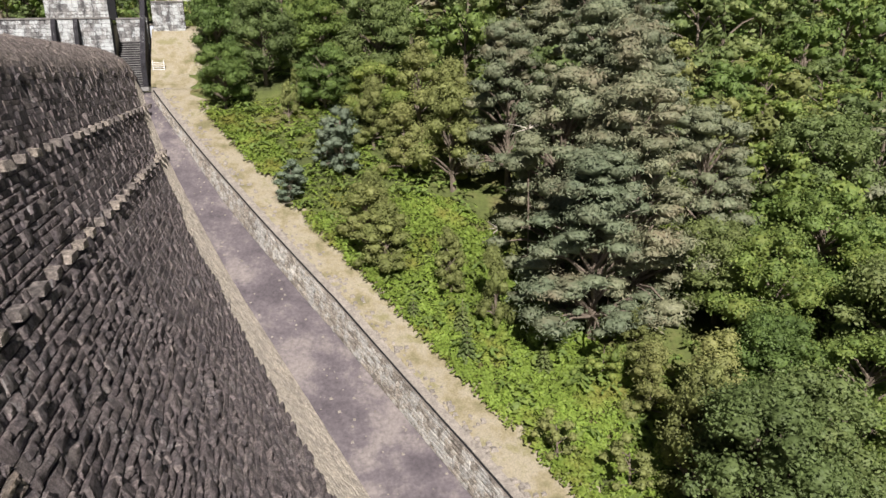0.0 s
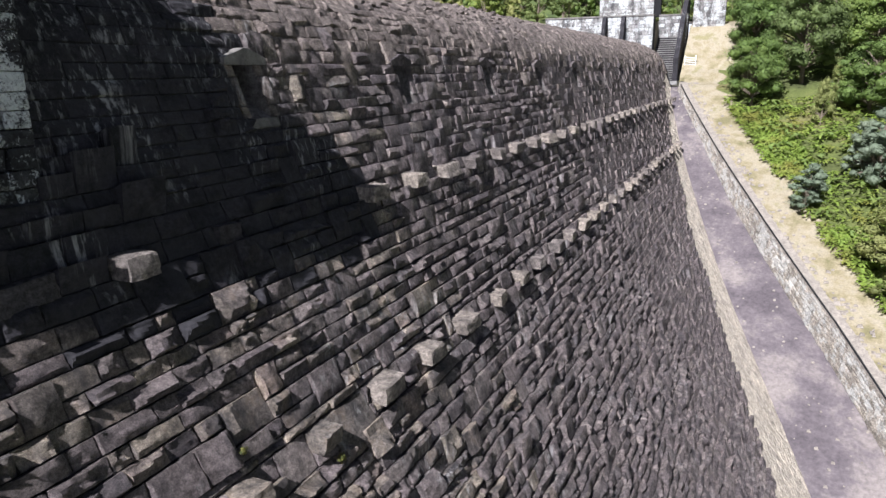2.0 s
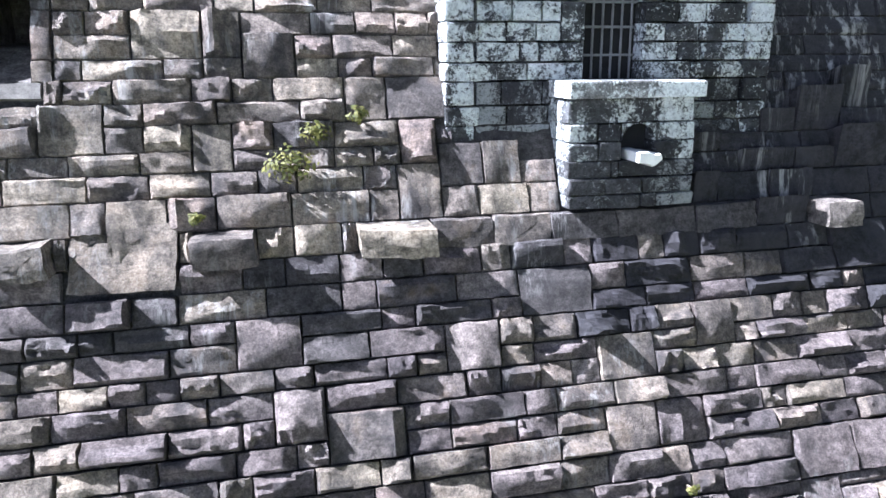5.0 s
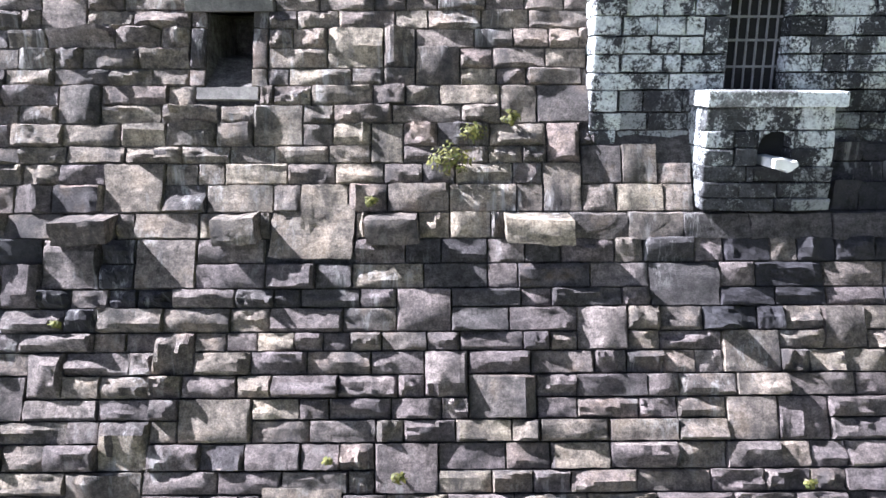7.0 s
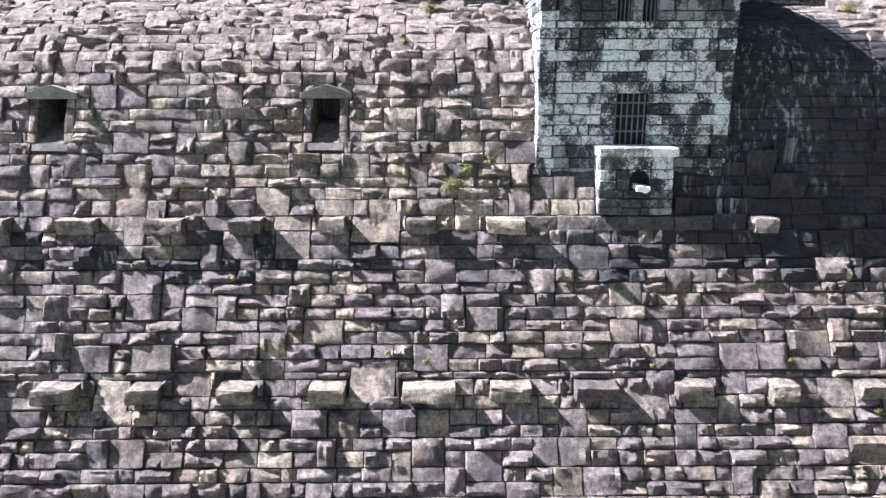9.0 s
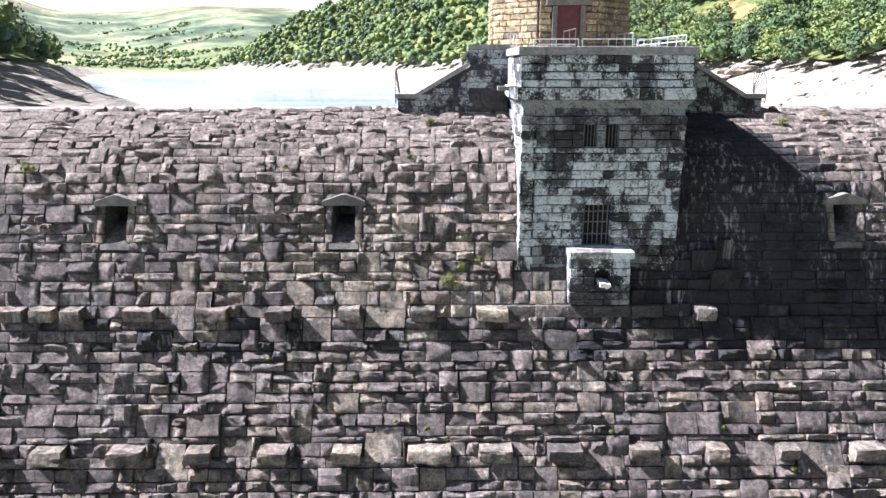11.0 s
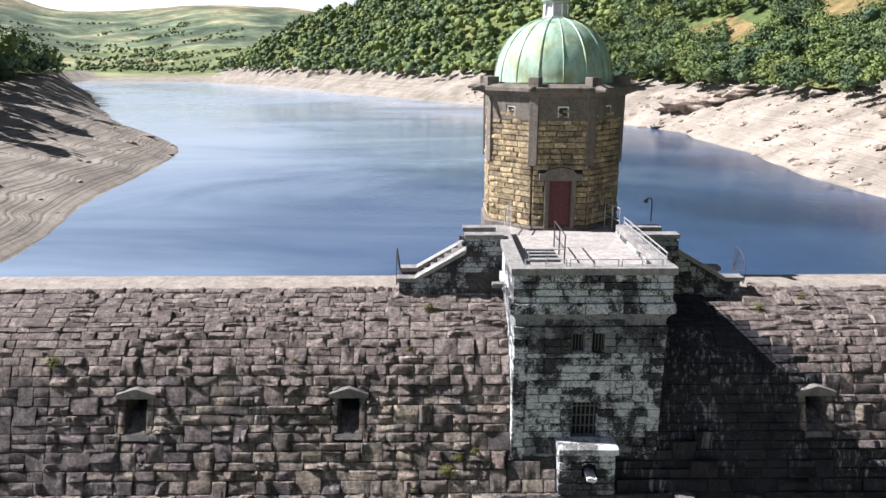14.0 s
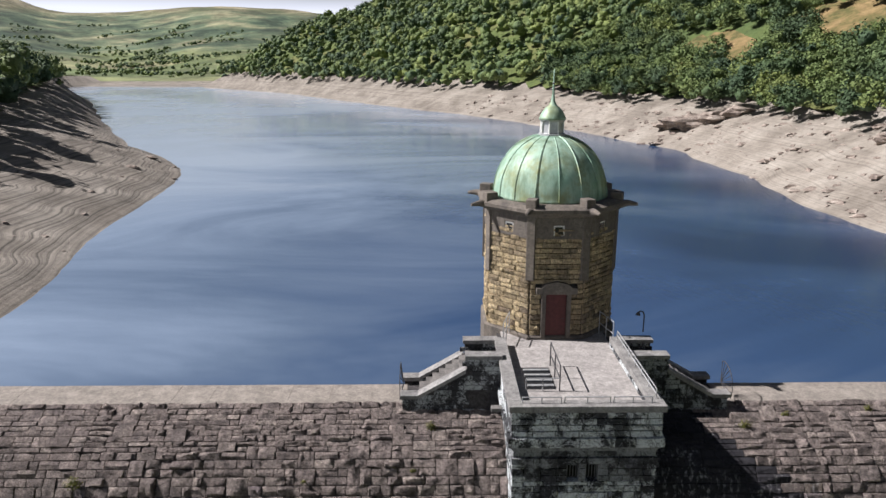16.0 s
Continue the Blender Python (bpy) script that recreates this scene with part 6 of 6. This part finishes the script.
# single trees near the verge
for kind, x, y, s, w in (
    ("spruce", 60.3, -3.4, 0.95, 1.7), ("spruce", 63.0, -8.2, 1.6, 1.3), ("spruce", 64.8, -7.4, 1.15, 1.3), ("birch", 52.0, -8.8, 0.7, 1.7), ("birch", 50.6, -9.6, 0.6, 1.7), ("sapling", 45.3, -10.4, 0.75, 1.0), ("sapling", 40.7, -12.9, 1.0, 1.0),
    ("birch", 46.5, -13.6, 0.62, 0.9), ("birch", 43.0, -15.8, 0.7, 0.8), ("shrub", 40.0, -18.2, 0.9, 1.0), ("shrub", 32.4, -15.6, 0.75, 1.0), ("birch", 28.0, -21.5, 1.0, 0.95), ("shrub", 36.5, -20.5, 0.85, 1.0), ("birch", 33.5, -22.0, 0.6, 1.1), ("shrub", 29.5, -18.6, 0.8, 1.1), ("birch", 37.0, -23.5, 0.5, 1.3), ("sapling", 43.2, -13.4, 0.9, 1.1), ("sapling", 38.0, -17.2, 0.8, 1.1), ("birch", 55.0, -9.8, 0.55, 1.3),
    ("pine", 41.5, -25.5, 1.0, 1.0), ("pine", 47.0, -22.5, 0.95, 0.95), ("pine", 49.5, -29.0, 1.05, 1.0), ("pine", 57.0, -22.0, 0.85, 0.9), ("pine", 56.0, -31.0, 1.0, 1.0), ("pine", 43.0, -32.0, 0.8, 1.0), ("pine", 63.0, -27.0, 0.9, 1.0),
    ("pine", 68.0, -36.0, 0.95, 1.1), ("pine", 62.0, -38.0, 0.9, 1.0), ("pine", 40.0, -21.5, 0.8, 1.2), ("birch", 58.5, -17.5, 1.1, 1.2), ("birch", 62.0, -14.0, 0.8, 1.2),
    ("oak", 35.5, -32.0, 0.85, 1.1), ("oak", 31.0, -29.0, 0.7, 1.1), ("oak", 38.0, -38.5, 0.95, 1.1), ("oak", 33.0, -39.0, 0.85, 1.2), ("oak", 27.5, -31.5, 0.75, 1.2), ("dark", 43.5, -43.0, 1.0, 1.1), ("birch", 31.5, -25.0, 0.85, 1.2),
    ("oak", 78.0, 1.5, 0.62, 1.1), ("oak", 75.0, -8.5, 0.6, 1.2), ("dark", 82.0, -3.0, 0.8, 1.1), ("oak", 86.0, -10.0, 0.85, 1.1), ("oak", 71.0, -13.5, 0.6, 1.2), ("birch", 67.0, -12.0, 0.8, 1.0), ("oak", 90.0, 2.0, 0.8, 1.1), ("birch", 73.5, -4.6, 0.5, 0.8), ("birch", 76.5, -6.0, 0.5, 0.8),
    ("birch", 70.5, -17.5, 1.0, 1.2), ("dark", 79.0, -15.0, 0.9, 1.1), ("birch", 66.0, -19.5, 1.0, 1.2),
):
    plant(kind, x, y, s, w)


def open_bracken(x, y):
    edge = float(bank_wall_y(np.array(x)))
    d = edge - y
    return (26 < x < 58 and d < (16.5 if 43 < x < 57 else 13.5 - 0.08 * (x - 26))) or (64 < x < 77 and d < 6.5)


# the wood fills the rest of the slope
tries = 0
while tries < 5200:
    tries += 1
    x, y = random.uniform(14, 150), random.uniform(-110, 8)
    if math.degrees(math.atan2(x, y)) > 144 or math.hypot(x, y) > 140:
        continue
    edge = float(bank_wall_y(np.array(x)))
    if edge - y < 5.5 or open_bracken(x, y):
        continue
    if (48 < x < 76 and edge - y < 13) or (36 < x < 58 and edge - y < 18.5):
        continue
    near = 3.7 if x < 60 and y > -60 else 5.2 if x < 105 else 7.5
    if any((x - a) ** 2 + (y - b) ** 2 < near ** 2 for a, b in PLACED):
        continue
    c = math.sin(x * 0.11 + 1) + math.sin(y * 0.13) + random.gauss(0, 0.9)
    kind = "birch" if c > 0.75 else "oak" if c > -0.6 else "dark" if c > -1.6 else "pine"
    if kind == "pine" and (y < -70 or x < 34 or edge - y < 22):
        kind = "oak"
    far_off = math.hypot(x, y) > 56
    s = random.uniform(0.6, 0.95) if x < 70 else random.uniform(0.8, 1.25)
    plant("far_" + kind if far_off else kind, x, y, s * (1.15 if kind == "birch" else 1.0), random.uniform(0.95, 1.25))


# bracken fronds
def fronds(n, where, size, rng):
    out_c, out_n = [], []
    while len(out_c) < n:
        x, y = where()
        z = float(ground_z(np.array(x), np.array(y)))
        a = rng.uniform(0, 2 * math.pi)
        for k in range(5):
            b = a + k * 1.256 + rng.normal(0, .25)
            for f in (0.3, 0.55, 0.8, 1.1):
                out_c.append((x + size * f * math.cos(b), y + size * f * math.sin(b), z + size * (1.0 + 0.25 * f - 0.45 * f * f)))
                out_n.append((0.5 * f * math.cos(b), 0.5 * f * math.sin(b), 1.0))
    C, N = np.array(out_c), np.array(out_n)
    return leaf_quads(C, N + rng.normal(0, 0.25, N.shape), size * 0.30, rng, 0.5)


def in_bracken():
    while True:
        x = random.uniform(22, 79)
        y = float(bank_wall_y(np.array(x))) - random.uniform(3.0, 15)
        if open_bracken(x, y) or random.random() < 0.22:
            return x, y


def in_wood():
    x = random.uniform(16, 100)
    return x, float(bank_wall_y(np.array(x))) - random.uniform(4, 60)


brng = np.random.default_rng(31)
V, Q = fronds(105000, in_bracken, 0.45, brng)
tagged(grid_mesh_object("bracken", V, Q, M_FERN), "dense green and yellowing bracken beside the verge", "bracken", kind="stuff")
V, Q = fronds(26000, in_wood, 0.8, brng)
tagged(grid_mesh_object("undergrowth", V, Q, M_LEAF), "leafy undergrowth below the hillside trees", "undergrowth", kind="stuff")

# dead, bleached branches
for x, y, zz, sc in ((52.3, -19.5, 0.4, 1.0), (34.6, -35.5, 5.5, 1.5), (40.5, -23.0, 8.0, 1.3), (47.5, -20.0, 11.5, 0.8)):
    dead = tagged(new("dead_branch"), "bleached bare dead branch among the trees", "branch", "dead branches")
    base = Vector((x, y, float(ground_z(np.array(x), np.array(y))) + zz))
    for k in range(8):
        a = random.uniform(0, 6.28)
        d1 = Vector((math.cos(a), math.sin(a), random.uniform(-0.2, 0.7)))
        p1 = base + d1 * sc * 0.8
        p2 = p1 + (d1 + Vector((random.uniform(-.6, .6), random.uniform(-.6, .6), random.uniform(-.3, .4)))) * sc * 0.8
        part("branch", bm_tube([base, p1, p2], 0.07 * sc, 5, None, 0.25), M_DEAD, dead)
    if zz > 1:
        part("stem", bm_tube([base - Vector((0, 0, zz + 0.4)), base - Vector((0.1, 0, zz / 2)), base], 0.10, 6, None, 0.5), M_BARK, dead)


# woods on the slopes above the lake
def wood_crowns(places, leaves, rng, height=(8, 14), lobes=(5, 8), n=3, spray=0.4):
    """Many far crowns as one mesh: lumpy leafy masses with loose sprays over them."""
    Ls, Cs, Ns, Ss = [], [], [], []
    for x, y, z in places:
        h = rng.uniform(*height)
        r = h * rng.uniform(0.40, 0.58)
        k = rng.integers(*lobes)
        lob = np.stack([x + rng.normal(0, r * 0.42, k), y + rng.normal(0, r * 0.42, k), z + h * rng.uniform(0.40, 0.84, k), r * rng.uniform(0.28, 0.56, k) * (6.5 / (k + 1.0)) ** 0.25, rng.uniform(0.75, 1.0, k)], -1)
        lob[0] = (x, y, z + h * 0.66, r * 0.56, 0.95)
        Ls.append(lob)
        if leaves:
            m = leaves // k + 1
            d = rng.normal(0, 1, (k, m, 3))
            d /= np.linalg.norm(d, axis=2, keepdims=True)
            d[:, :, 2] = np.abs(d[:, :, 2])
            C = lob[:, None, :3] + d * lob[:, 3, None, None] * rng.uniform(0.62, 1.22, (k, m, 1))
            Cs.append(C.reshape(-1, 3))
            Ns.append((d + rng.normal(0, 0.65, d.shape)).reshape(-1, 3))
    V, Q = blobs(np.concatenate(Ls), rng, n, (0.5 if leaves > 250 else 0.74) if leaves else 0.95)
    if leaves:
        V2, Q2 = leaf_quads(np.concatenate(Cs), np.concatenate(Ns), spray, rng, 0.7)
        V, Q = np.concatenate([V, V2]), np.concatenate([Q, Q2 + len(V)])
    return V, Q


wrng2 = np.random.default_rng(9)


def scatter(n, x0, x1, y0, y1, ok, gap):
    got, cells = [], {}
    for _ in range(n):
        x, y = wrng2.uniform(x0, x1), wrng2.uniform(y0, y1)
        key = (int(x // gap), int(y // gap))
        if any((x - a) ** 2 + (y - b) ** 2 < gap * gap for i in (-1, 0, 1) for j in (-1, 0, 1) for a, b in cells.get((key[0] + i, key[1] + j), ())):
            continue
        if not ok(x, y):
            continue
        cells.setdefault(key, []).append((x, y))
        got.append((x, y, float(upstream_z(np.array(x), np.array(y))) - 0.5))
    return got


def right_wood(x, y):
    d, dl, dr, df = [float(v) for v in shore_gap(np.array(x), np.array(y))]
    bw = float(np.interp(y, [16, 120, 190, 300, 420, 700], [19, 18, 17, 20, 15, 12]))
    if dr < bw + 1 or df > 20 or x > 0.66 * (y + 12) + 12:
        return False
    clearing = any(((x - a) / c) ** 2 + ((y - b) / e) ** 2 < 1 for a, b, c, e in CLEARINGS)
    return not clearing or wrng2.random() < 0.012


def left_wood(x, y):
    d, dl, dr, df = [float(v) for v in shore_gap(np.array(x), np.array(y))]
    bw = float(np.interp(y, [16, 60, 130, 200, 350, 700], [33, 33, 32, 22, 13, 10]))
    return dl > bw + 2 and df < 0 and -0.66 * (y + 12) - 22 < x and dl < 48


for name, pl, q in (
    ("woodland_near", scatter(24000, 50, 300, 90, 330, right_wood, 5.4), 700),
    ("woodland_far", scatter(40000, -240, 300, 330, 760, right_wood, 6.3), 44),
    ("woodland_left", scatter(9000, -500, -75, 60, 700, left_wood, 6.8), 200),
):
    V, Q = wood_crowns(pl, q, wrng2, (11, 18) if name.endswith("left") else (8, 14), (7, 11) if q > 250 else (4, 7), 3 if q > 250 else 2, 0.36 if q > 250 else 0.62)
    print(name, len(pl))
    tagged(grid_mesh_object(name, V, Q, M_WOODS, None, smooth=True), "dense mixed green broadleaf woodland on the lake's slopes", "woodland", kind="stuff")
# field trees and hedges behind the head of the lake
pl = []
for _ in range(64):
    y = 800 + 1300 * wrng2.random() ** 1.4
    x = -0.40 * y + wrng2.normal(0, 0.14) * y
    way = wrng2.choice([0.15, 0.25, 1.2, 2.9]) + wrng2.normal(0, 0.2)
    for k in range(int(wrng2.integers(5, 24))):
        px, py = x + 6 * k * math.cos(way) + wrng2.normal(0, 5), y + 6 * k * math.sin(way) + wrng2.normal(0, 5)
        if py > 780:
            pl.append((px, py, float(far_z(np.array(px), np.array(py))) - 1))
V, Q = wood_crowns(pl, 0, wrng2, (5, 10), (3, 6), 2)
tagged(grid_mesh_object("field_trees", V, Q, M_WOODS, None, smooth=True), "scattered trees and hedges on the distant pasture", "woodland", kind="stuff")
# ---- abutment at the far end of the dam ----
abut = tagged(new("abutment"), "stepped grey masonry abutment with walls, fins and stairs", "abutment", kind="structure")
arng = np.random.default_rng(15)


def wall_x(x, y0, y1, z0, z1, thick=1.0, name="wall_masonry", mean=0.62, course=0.4):
    """An upright masonry wall that faces the dam."""
    part("wall_body", bm_box(x + 0.08, x + thick, y0, y1, z0, z1), M_CORE, abut)
    P, R = stones(lambda u, v, o: np.stack([x + 0.08 - o, u, v], -1), y0, y1, course_edges(z0, z1, course, arng, 0.12), lambda u, v: mean, arng, None, 4, 4, 0.03, (0.05, 0.1), 0.03, inset=0.015, gap=0.008, depth=0.03)
    tagged(grid_mesh_object(name, P, stone_quads(len(P), 4, 4), M_ABUT, abut), kind="stuff")
    part("coping", bm_box(x - 0.08, x + thick + 0.1, y0, y1, z1, z1 + 0.2, 0.03), M_DRESSED, abut)


wall_x(87.6, 12.95, 26.0, 26.0, 35.4, 1.6)
wall_x(93.0, 13.8, 20.5, 35.0, 38.6, 1.2)
wall_x(92.0, 9.6, 12.95, 30.0, 35.6, 1.0)
wall_x(94.0, 5.5, 9.2, 34.3, 37.6, 0.8)
part("grass_bank", bm_prism([(86.3, 27.0), (99.0, 27.0), (99.0, 35.2), (94.2, 34.5), (86.3, 28.4)], 3.2, 9.45), M_DRYGRASS, abut, "dry grass bank beside the stair wall")
part("landing", bm_box(85.2, 86.3, 9.6, 12.9, 27.6, 28.0, 0.03), M_COPING, abut, "pale landing at the stair foot")
# solid near-black block stands in for the doorway's shade
part("door_recess", bm_box(92.6, 93.4, 12.9, 13.75, 35.6, 38.2), M_DARK, abut, "near-black block for the shaded doorway in the wall")
for k in range(20):
    z_ = 28.2 + 0.26 * k
    part("step", bm_box(86.2 + 0.3 * k, 92.4, 10.35, 12.9, z_ - 0.26, z_ - 0.075, 0.015), M_STAIN_SHADE, abut)
    part("tread", bm_box(86.12 + 0.3 * k, 92.4, 10.32, 12.92, z_ - 0.07, z_, 0.015), M_COPING, abut)
# the stair wall's shaded side is put into its colour
part("stair_wall", bm_prism([(86.4, 28.0), (95.5, 28.0), (95.5, 38.6), (94.2, 38.6), (86.4, 30.6)], 9.75, 10.3, 0.03), M_STAIN_SHADE, abut, "tall sloping stair wall, its shaded side painted near-black")
for y in (16.1, 18.3):
    part("fin", bm_prism([(85.9, 31.5), (87.75, 31.5), (87.75, 35.45), (87.0, 35.45), (86.4, 34.6)], y, y + 0.45, 0.03), M_STAIN_SHADE, abut, "sloping stone fin")
part("terrace", bm_box(88.0, 150, 13.0, 60, 26.0, 34.9), M_DRYGRASS, abut, "dry grass terrace behind the walls")
for k in range(4):
    rail = tagged(new("timber_rail"), "short pale timber rail fence by the stairs", "fence", "rails by the stairs") if k == 0 else rail
    part("rail", bm_tube([(88.0, 9.3, 29.9 + 0.25 * k), (88.2, 7.9, 29.8 + 0.25 * k)], 0.04, 6), M_WHITE, rail)
for y in (9.2, 8.0):
    part("post", bm_tube([(88.1, y, 29.2), (88.1, y, 30.9)], 0.05, 6), M_WHITE, rail)
fence = tagged(new("white_fence"), "white painted rail fence above the abutment", "fence")
for y in (8.6, 7.2, 5.8):
    part("post", bm_tube([(94.4, y, 37.6), (94.4, y, 38.9)], 0.05, 6), M_WHITE, fence)
for z in (38.1, 38.5, 38.85):
    part("rail", bm_tube([(94.4, 8.9, z), (94.4, 4.6, z - 0.3)], 0.04, 6), M_WHITE, fence)
bench = tagged(new("park_bench"), "white painted bench on the grass terrace", "bench")
part("seat", bm_box(108, 108.5, 24.5, 26.6, 35.35, 35.42, 0.01), M_WHITE, bench)
part("backrest", bm_box(108.5, 108.56, 24.5, 26.6, 35.5, 35.9, 0.01), M_WHITE, bench)
for y in (24.6, 26.4):
    part("leg", bm_box(108.05, 108.45, y, y + 0.08, 34.9, 35.35), M_WHITE, bench)
random.seed(21)
for k in range(60):
    x, y = random.uniform(113, 165), random.uniform(14, 78)
    ob = KINDS[random.choice(["far_oak", "far_dark", "far_birch"])][0]
    s = random.uniform(0.6, 1.0)
    copy_thing(ob, pose(x, y, max(34.8, float(upstream_z(np.array(x), np.array(y))) - 0.2), 0, 0, random.uniform(0, 360)) @ Matrix.Diagonal((s * 1.1 / ob.scale.x, s * 1.1 / ob.scale.y, s / ob.scale.z, 1)))


# ---- iron and rails on the platform ----
def railing(name, points, height, label, rails=2, post_every=1.0, material=None, rad=0.022):
    material = material or M_RAIL
    top = tagged(new(name), label, "railing")
    for a, b in zip(points, points[1:]):
        a, b = Vector(a), Vector(b)
        n = max(1, round((b - a).length / post_every))
        for k in range(n + 1):
            p = a.lerp(b, k / n)
            part("post", bm_tube([p, p + Vector((0, 0, height))], rad, 6), material, top)
        for r in range(rails):
            z = height * (1 - r / rails)
            part("rail", bm_tube([a + Vector((0, 0, z)), b + Vector((0, 0, z))], rad, 6), material, top)
    return top


for xa, xb_ in ((1.95, 3.3), (3.42, 5.0), (5.12, 6.45)):
    railing("parapet_rail", [(xa, FY + 0.25, 34.42), (xb_, FY + 0.25, 34.42)], 0.22, "low galvanised rail on the parapet coping", 1, 0.8, None, 0.02)
railing("side_rail", [(FX1 - 0.2, 10.6, 34.42), (FX1 - 0.2, 16.0, 34.42)], 0.36, "galvanised rail along the platform's side wall", 2, 0.9)
railing("side_rail", [(FX1 - 0.3, 16.3, PLAT_Z), (FX1 - 0.6, 17.6, PLAT_Z)], 1.05, "galvanised rail beside the tower", 2, 0.7)
railing("side_rail", [(FX0 + 0.35, 16.2, PLAT_Z), (FX0 + 0.75, 17.6, PLAT_Z)], 1.05, "galvanised rail beside the tower", 2, 0.7)
railing("hatch_rail", [(3.55, 12.0, PLAT_Z), (3.55, 14.2, PLAT_Z)], 1.0, "dark iron guard rail beside the open hatch", 2, 1.0, M_IRON, 0.025)
railing("hatch_rail", [(2.3, 12.0, PLAT_Z), (3.55, 12.0, PLAT_Z)], 0.5, "pale guard rail across the open hatch", 1, 0.6)
hatch = tagged(new("floor_hatch"), "open stair hatch with ladder rungs in the platform floor", "hatch")
# thin near-black sheet on the floor, painted shade of the open hatch
part("pit", bm_box(2.35, 3.45, 12.1, 14.0, PLAT_Z + 0.004, PLAT_Z + 0.012), M_DARK, hatch, "near-black sheet for the shade down the shaft")
for k in range(4):
    part("rung", bm_box(2.4, 3.4, 12.25 + 0.45 * k, 12.4 + 0.45 * k, PLAT_Z + 0.02, PLAT_Z + 0.08), M_RAIL, hatch)
lamp = tagged(new("lamp_post"), "small dark swan-neck lamp on the stair wall", "lamp")
part("pole", bm_tube([(7.95, 16.6, 34.5), (7.95, 16.6, 35.25), (7.9, 16.6, 35.42), (7.78, 16.6, 35.46), (7.68, 16.6, 35.38)], 0.03, 6), M_IRON, lamp)
part("shade", bm_lathe([(0.03, 35.42), (0.09, 35.34), (0.1, 35.28)], 10, (7.68, 16.6)), M_IRON, lamp)
pipe = tagged(new("drain_spout"), "stone drain spout on the pier's side", "spout")
part("spout", bm_box(FX0 - 0.45, FX0 + 0.1, 12.2, 12.5, 33.05, 33.2, 0.02), M_DRESSED, pipe)


# fan-shaped iron guards at the foot of the stairs
def fan_guard(x, sgn):
    g = tagged(new("fan_guard"), "rusty fan-shaped iron guard at the stair foot", "guard", "iron guards")
    for k in range(9):
        a = radians(-25 + 17 * k)
        d = Vector((0.15 * sgn, -math.cos(a), math.sin(a)))
        part("bar", bm_tube([(x, 15.0, 32.9), Vector((x, 15.0, 32.9)) + d * 0.85], 0.014, 5), M_IRON, g)
    pts = [(x + 0.13 * sgn, 15.0 - 0.86 * math.cos(radians(a)), 32.9 + 0.86 * math.sin(radians(a))) for a in range(-25, 116, 14)]
    part("hoop", bm_tube(pts, 0.018, 5), M_IRON, g)


fan_guard(-2.36, -1)
fan_guard(10.86, 1)


# ---- plants growing from the joints ----
def joint_plant(x, z, size, rng, material, label):
    y = float(face_y(z)) - 0.12
    top = tagged(new("wall_plant"), label, "plant", "plants in the wall")
    top.location = (x, y, z)
    n = int(260 * size + 40)
    d = rng.normal(0, 1, (n, 3))
    d /= np.linalg.norm(d, axis=1, keepdims=True)
    C = d * rng.uniform(0.2, 1.0, (n, 1)) * np.array([size * 0.6, size * 0.3, size * 0.45]) + np.array([0, -0.12, 0.05])
    V, Q = leaf_quads(C, d + np.array([0, -0.6, 0.6]), 0.028 + 0.022 * size, rng, 0.45)
    grid_mesh_object("leaves", V, Q, material, top)
    bm = bmesh.new()
    for k in range(5):
        e = C[rng.integers(0, n)]
        bm_tube([(0, 0.1, 0), (e[0] * 0.5, e[1] * 0.5, e[2] * 0.6), e], 0.012, 4, bm, 0.4)
    part("stem", bm, M_BARK, top)


jr = np.random.default_rng(6)
for x, z, s in ((-0.55, 27.15, 0.62), (-0.2, 27.55, 0.4), (0.4, 27.75, 0.3), (-1.75, 26.55, 0.22), (-14.6, 30.6, 0.7), (-6.0, 30.6, 0.2), (-1.9, 30.9, 0.25), (4.4, 22.9, 0.18), (-2.3, 23.2, 0.15), (-1.3, 23.0, 0.2), (9.9, 21.9, 0.25), (-1.2, 31.9, 0.5), (11.2, 31.9, 0.5), (13.0, 32.1, 0.35), (16.5, 32.2, 0.4), (-6.3, 24.9, 0.16), (7.9, 23.0, 0.16)):
    joint_plant(x, z, s, jr, M_WEED, "small green plant rooted in a masonry joint")

# loose rubble and litter along the channel and verge
rub = np.random.default_rng(12)
V, Q, base = [], [], 0
for k in range(520):
    x = rub.uniform(26, 84)
    if k < 380:
        y = float(bank_wall_y(np.array(x))) - abs(rub.normal(0, 0.7)) - 0.1
        z, s = float(ground_z(np.array(x), np.array(y))) + 0.05, rub.uniform(0.05, 0.22)
    else:
        zc, yt, yb, hh = [float(v) for v in channel(x)]
        y, z, s = rub.uniform(yb + 0.1, yt - 0.3), zc, rub.uniform(0.03, 0.12)
    c = np.array([[-1, -1, -.3], [1, -1, -.3], [1, 1, -.3], [-1, 1, -.3], [-.7, -.7, .6], [.7, -.7, .6], [.7, .7, .6], [-.7, .7, .6]]) * s * rub.uniform(0.6, 1.3, (8, 3))
    V.append(c + np.array([x, y, z]))
    Q += [[base + i for i in f] for f in ((0, 1, 5, 4), (1, 2, 6, 5), (2, 3, 7, 6), (3, 0, 4, 7), (4, 5, 6, 7))]
    base += 8
tagged(grid_mesh_object("rubble", np.concatenate(V), np.array(Q), M_SLAB), "loose pale stones along the wall and in the channel", "rubble", kind="stuff")
